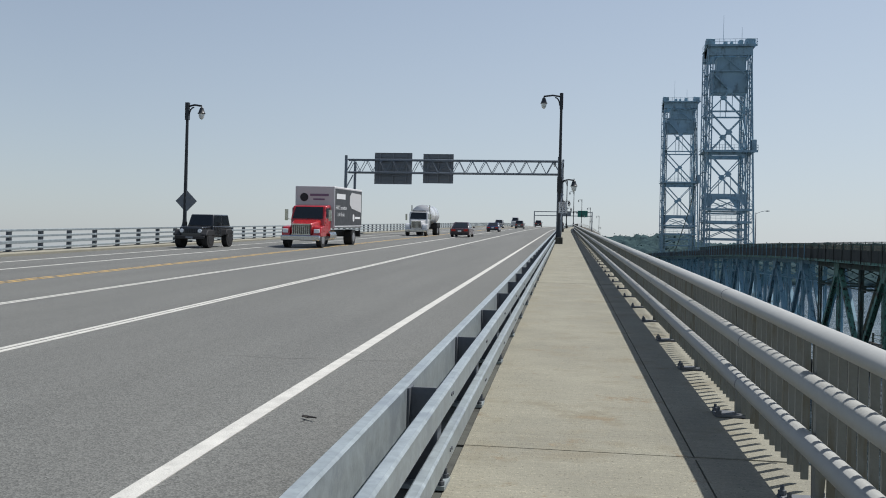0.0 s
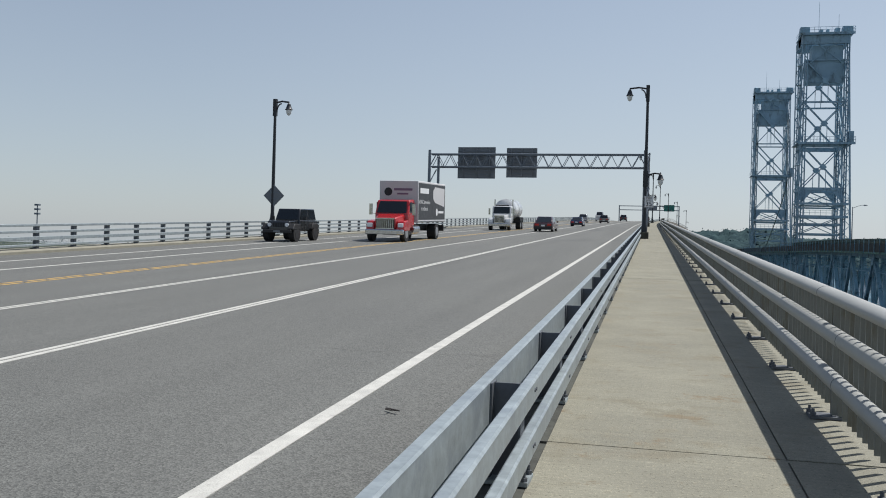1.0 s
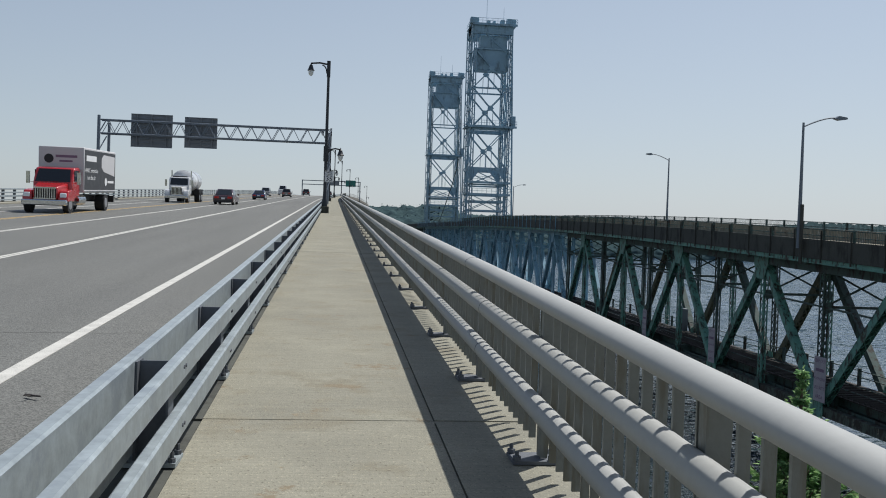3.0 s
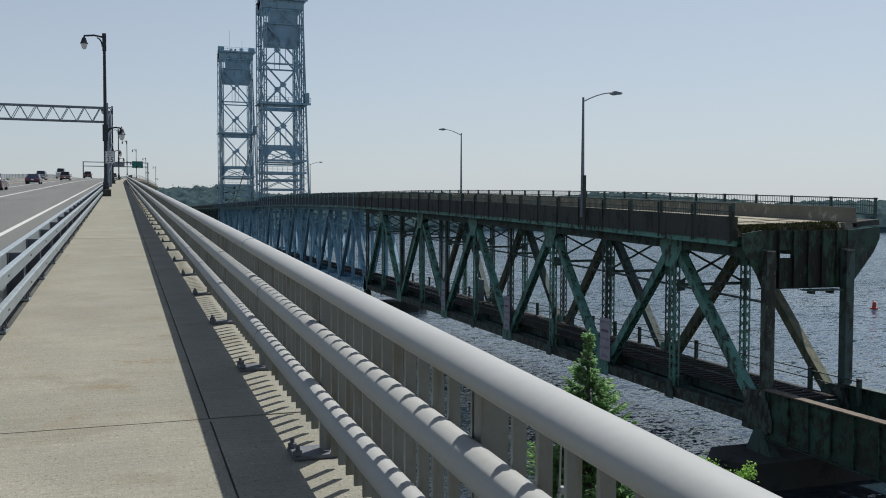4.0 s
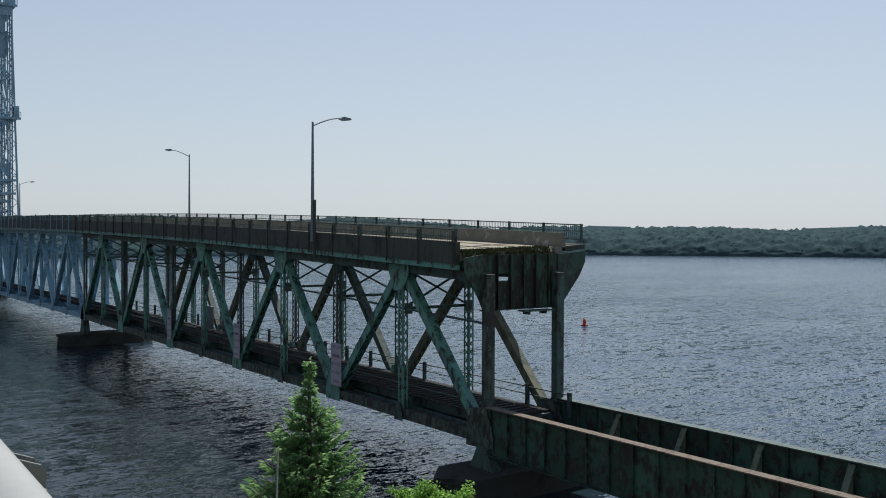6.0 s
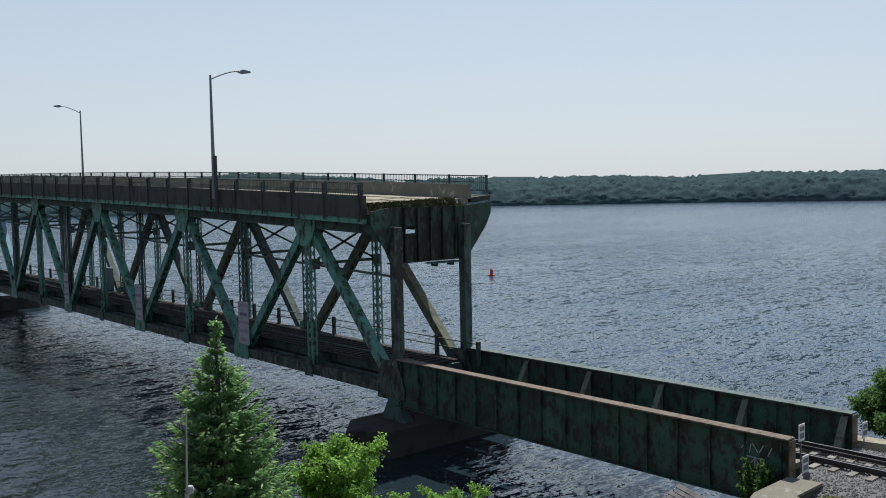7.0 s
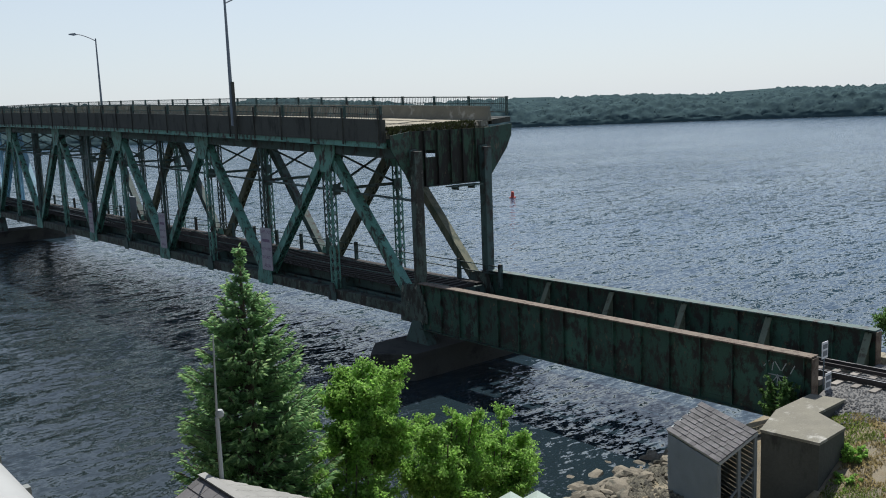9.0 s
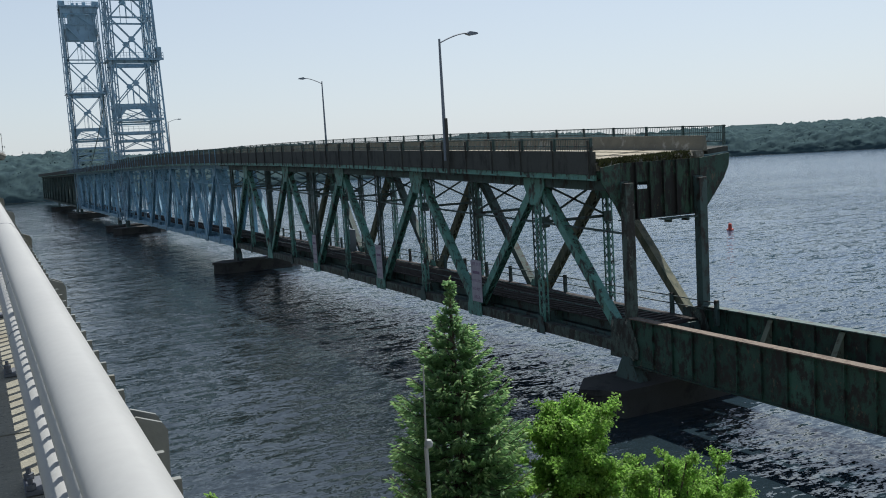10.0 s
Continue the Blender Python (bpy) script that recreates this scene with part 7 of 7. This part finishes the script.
def tank_truck(at):
    t = thing("tank_truck", "white tank truck with chrome grille and rounded tank", "truck", at=at)
    white = car_paint("white_truck_paint", (0.6, 0.6, 0.6))
    part("tank", MB().cyl((0, -5.2, 2.15), (0, 0.3, 2.15), 1.08, n=24).cyl((0, 0.3, 2.15), (0, 0.7, 2.15), 1.08, 0.6, 24).cyl((0, -5.6, 2.15), (0, -5.2, 2.15), 0.6, 1.08, 24), white, t, "white pressure tank")
    part("tank_band", MB().cyl((0, -3.0, 2.15), (0, -2.9, 2.15), 1.1, n=24).cyl((0, -0.3, 2.15), (0, -0.2, 2.15), 1.1, n=24), M["alloy"], t)
    part("chassis", MB().box(-0.45, 0.45, -5.4, 3.3, 0.65, 1.05).box(-1.15, 1.15, -5.5, -3.2, 0.75, 1.35), M["plastic"], t)
    cab_ = part("cab", MB().prism([(0.85, 0.8), (2.1, 0.8), (2.12, 1.7), (1.85, 2.5), (0.9, 2.55)], 0, -0.98, 0.98), white, t, bevel=0.08)
    part("hood", MB().add([(-0.8, 2.1, 0.8), (0.8, 2.1, 0.8), (0.8, 2.1, 1.65), (-0.8, 2.1, 1.65), (-0.55, 3.4, 0.8), (0.55, 3.4, 0.8), (0.55, 3.4, 1.5), (-0.55, 3.4, 1.5)],
                          [(3, 2, 1, 0), (4, 5, 6, 7), (0, 1, 5, 4), (1, 2, 6, 5), (2, 3, 7, 6), (3, 0, 4, 7)]), white, t, bevel=0.08)
    for s in (-1, 1):
        part("fender", MB().prism([(2.2, 0.7), (2.3, 1.15), (2.7, 1.3), (3.3, 1.2), (3.5, 0.7)], 0, s * 0.62, s * 1.15), white, t, bevel=0.06)
        part("headlight", MB().box(s * 0.88 - 0.15, s * 0.88 + 0.15, 3.4, 3.5, 0.85, 1.1), M["headlight"], t, bevel=0.03)
        part("mirror", MB().box(s * 1.28 - 0.09, s * 1.28 + 0.09, 2.0, 2.08, 1.6, 2.25), M["chrome"], t)
        part("door_window", MB().box(s * 0.98, s * 0.995, 1.1, 1.85, 1.75, 2.3), M["window"], cab_)
        part("exhaust_stack", MB().cyl((s * 0.95, 0.75, 0.9), (s * 0.95, 0.75, 3.2), 0.07, n=8), M["chrome"], t)
        wheel(t, s * 1.1, 2.9, 0.5, 0.28)
        wheel(t, s * 1.15, -3.6, 0.5, 0.5)
        wheel(t, s * 1.15, -4.75, 0.5, 0.5)
    v = [Vector(p) for p in ((-0.86, 2.125, 1.74), (0.86, 2.125, 1.74), (0.8, 1.9, 2.42), (-0.8, 1.9, 2.42))]
    part("windscreen", MB().add(v + [p - Vector((0, 0.03, 0.02)) for p in v], [(0, 1, 2, 3), (7, 6, 5, 4), (0, 4, 5, 1), (1, 5, 6, 2), (2, 6, 7, 3), (3, 7, 4, 0)]), M["window"], cab_)
    gr = MB()
    for k in range(8):
        gr.box(-0.46 + k * 0.125, -0.4 + k * 0.125, 3.4, 3.46, 0.8, 1.42)
    part("grille", gr.box(-0.52, 0.52, 3.4, 3.47, 1.42, 1.52).box(-0.52, 0.52, 3.4, 3.47, 0.74, 0.82), M["chrome"], t)
    part("grille_back", MB().box(-0.5, 0.5, 3.38, 3.41, 0.78, 1.45), M["plastic"], t)
    part("bumper", MB().box(-1.12, 1.12, 3.4, 3.6, 0.42, 0.74), M["chrome"], t, bevel=0.05)
    part("roof_marker", MB().box(-0.7, 0.7, 1.5, 1.6, 2.5, 2.62), M["plastic"], t)
    return t


def off_roader(at):
    t = thing("off_road_car", "black boxy off-road car with upright windscreen", "car", at=at)
    black = car_paint("black_car_paint", (0.012, 0.013, 0.015), 0.3)
    part("body", MB().prism([(-1.95, 0.55), (-1.9, 1.18), (0.55, 1.2), (1.78, 1.16), (1.82, 1.1), (1.8, 0.55)], 0, -0.66, 0.66).prism([(-1.95, 0.6), (-1.92, 1.18), (0.6, 1.2), (0.75, 0.6)], 0, -0.8, 0.8), black, t, bevel=0.05)
    v = [(-0.76, -1.9, 1.18), (0.76, -1.9, 1.18), (0.76, 0.6, 1.18), (-0.76, 0.6, 1.18), (-0.66, -1.8, 1.85), (0.66, -1.8, 1.85), (0.66, 0.3, 1.85), (-0.66, 0.3, 1.85)]
    part("hardtop", MB().add(v, [(3, 2, 1, 0), (4, 5, 6, 7), (0, 1, 5, 4), (1, 2, 6, 5), (2, 3, 7, 6), (3, 0, 4, 7)]), black, t, bevel=0.05)

    def pane(q, sh=0.82):
        m = sum(q, Vector()) / 4
        n = (q[1] - q[0]).cross(q[3] - q[0]).normalized()
        n = n if n.dot(m - Vector((0, -0.6, 1.5))) > 0 else -n
        w = [m + (p - m) * sh + n * 0.012 for p in q]
        part("window", MB().add(w + [p - n * 0.02 for p in w], [(0, 1, 2, 3), (7, 6, 5, 4), (0, 4, 5, 1), (1, 5, 6, 2), (2, 6, 7, 3), (3, 7, 4, 0)]), M["window"], t)

    V_ = [Vector(p) for p in v]
    pane([V_[2], V_[3], V_[7], V_[6]])
    for a, b, c, d in ((1, 2, 6, 5), (3, 0, 4, 7)):
        q = [V_[a], V_[b], V_[c], V_[d]]
        m1, m2 = (q[0] + q[1]) / 2, (q[2] + q[3]) / 2
        pane([q[0], m1, m2, q[3]]), pane([m1, q[1], q[2], m2])
    for s in (-1, 1):
        part("fender", MB().prism([(0.75, 0.7), (0.9, 1.0), (1.7, 1.02), (1.95, 0.75), (1.95, 0.68)], 0, s * 0.6, s * 0.95), M["plastic"], t, bevel=0.03)
        part("fender", MB().prism([(-1.95, 0.75), (-1.7, 1.0), (-0.95, 1.0), (-0.75, 0.7)], 0, s * 0.72, s * 0.95), M["plastic"], t, bevel=0.03)
        part("headlight", MB().cyl((s * 0.52, 1.8, 0.95), (s * 0.52, 1.87, 0.95), 0.11, n=14), M["headlight"], t)
        part("mirror", MB().box(s * 0.98 - 0.1, s * 0.98 + 0.1, 0.35, 0.43, 1.22, 1.42), M["plastic"], t)
        wheel(t, s * 0.93, 1.35, 0.49, 0.32, M["plastic"])
        wheel(t, s * 0.93, -1.4, 0.49, 0.32, M["plastic"])
    for k in range(7):
        part("grille_slot", MB().box(-0.33 + k * 0.1, -0.28 + k * 0.1, 1.8, 1.83, 0.82, 1.06), M["tyre"], t)
    part("spare_wheel", MB().cyl((0, -2.2, 1.05), (0, -1.95, 1.05), 0.42, n=18), M["tyre"], t)
    part("number_plate", MB().box(-0.2, 0.2, 2.05, 2.06, 0.54, 0.64), M["sign_back"], t)
    part("bumper", MB().box(-0.85, 0.85, 1.85, 2.05, 0.5, 0.68), M["plastic"], t, bevel=0.03)
    return t


box_truck(place(-15.05, 52.8, True))
tank_truck(place(-15.3, 93.6, True))
off_roader(place(-20.4, 48.1, True))
car(place(-10.3, 88.2, False), 4.8, 1.85, 1.46, car_paint("dark_maroon_car_paint", (0.055, 0.025, 0.03)), "dark maroon sedan with red tail lamps")
car(place(-10.7, 132.5, False), 4.3, 1.8, 1.35, car_paint("deep_blue_car_paint", (0.02, 0.03, 0.09)), "deep blue low car driving away")
car(place(-15.6, 200, True), 5.2, 1.95, 1.85, car_paint("grey_pickup_paint", (0.2, 0.2, 0.21)), "grey pickup coming over the bridge", True, "pickup")
car(place(-10.3, 190, False), 4.6, 1.85, 1.7, car_paint("tan_car_paint", (0.16, 0.14, 0.13)), "brown-grey utility car driving away", True)
car(place(-10.6, 262, False), 4.8, 1.95, 1.85, car_paint("charcoal_car_paint", (0.03, 0.03, 0.035)), "charcoal utility car driving away", True)
car(place(-16.2, 250, True), 5.6, 2.1, 2.6, car_paint("white_van_paint", (0.55, 0.55, 0.56)), "white van coming over the bridge", True, "van")
car(place(-6.0, 300, False), 4.6, 1.85, 1.6, car_paint("dark_grey_car_paint", (0.05, 0.05, 0.055)), "dark grey car near the crest", True)
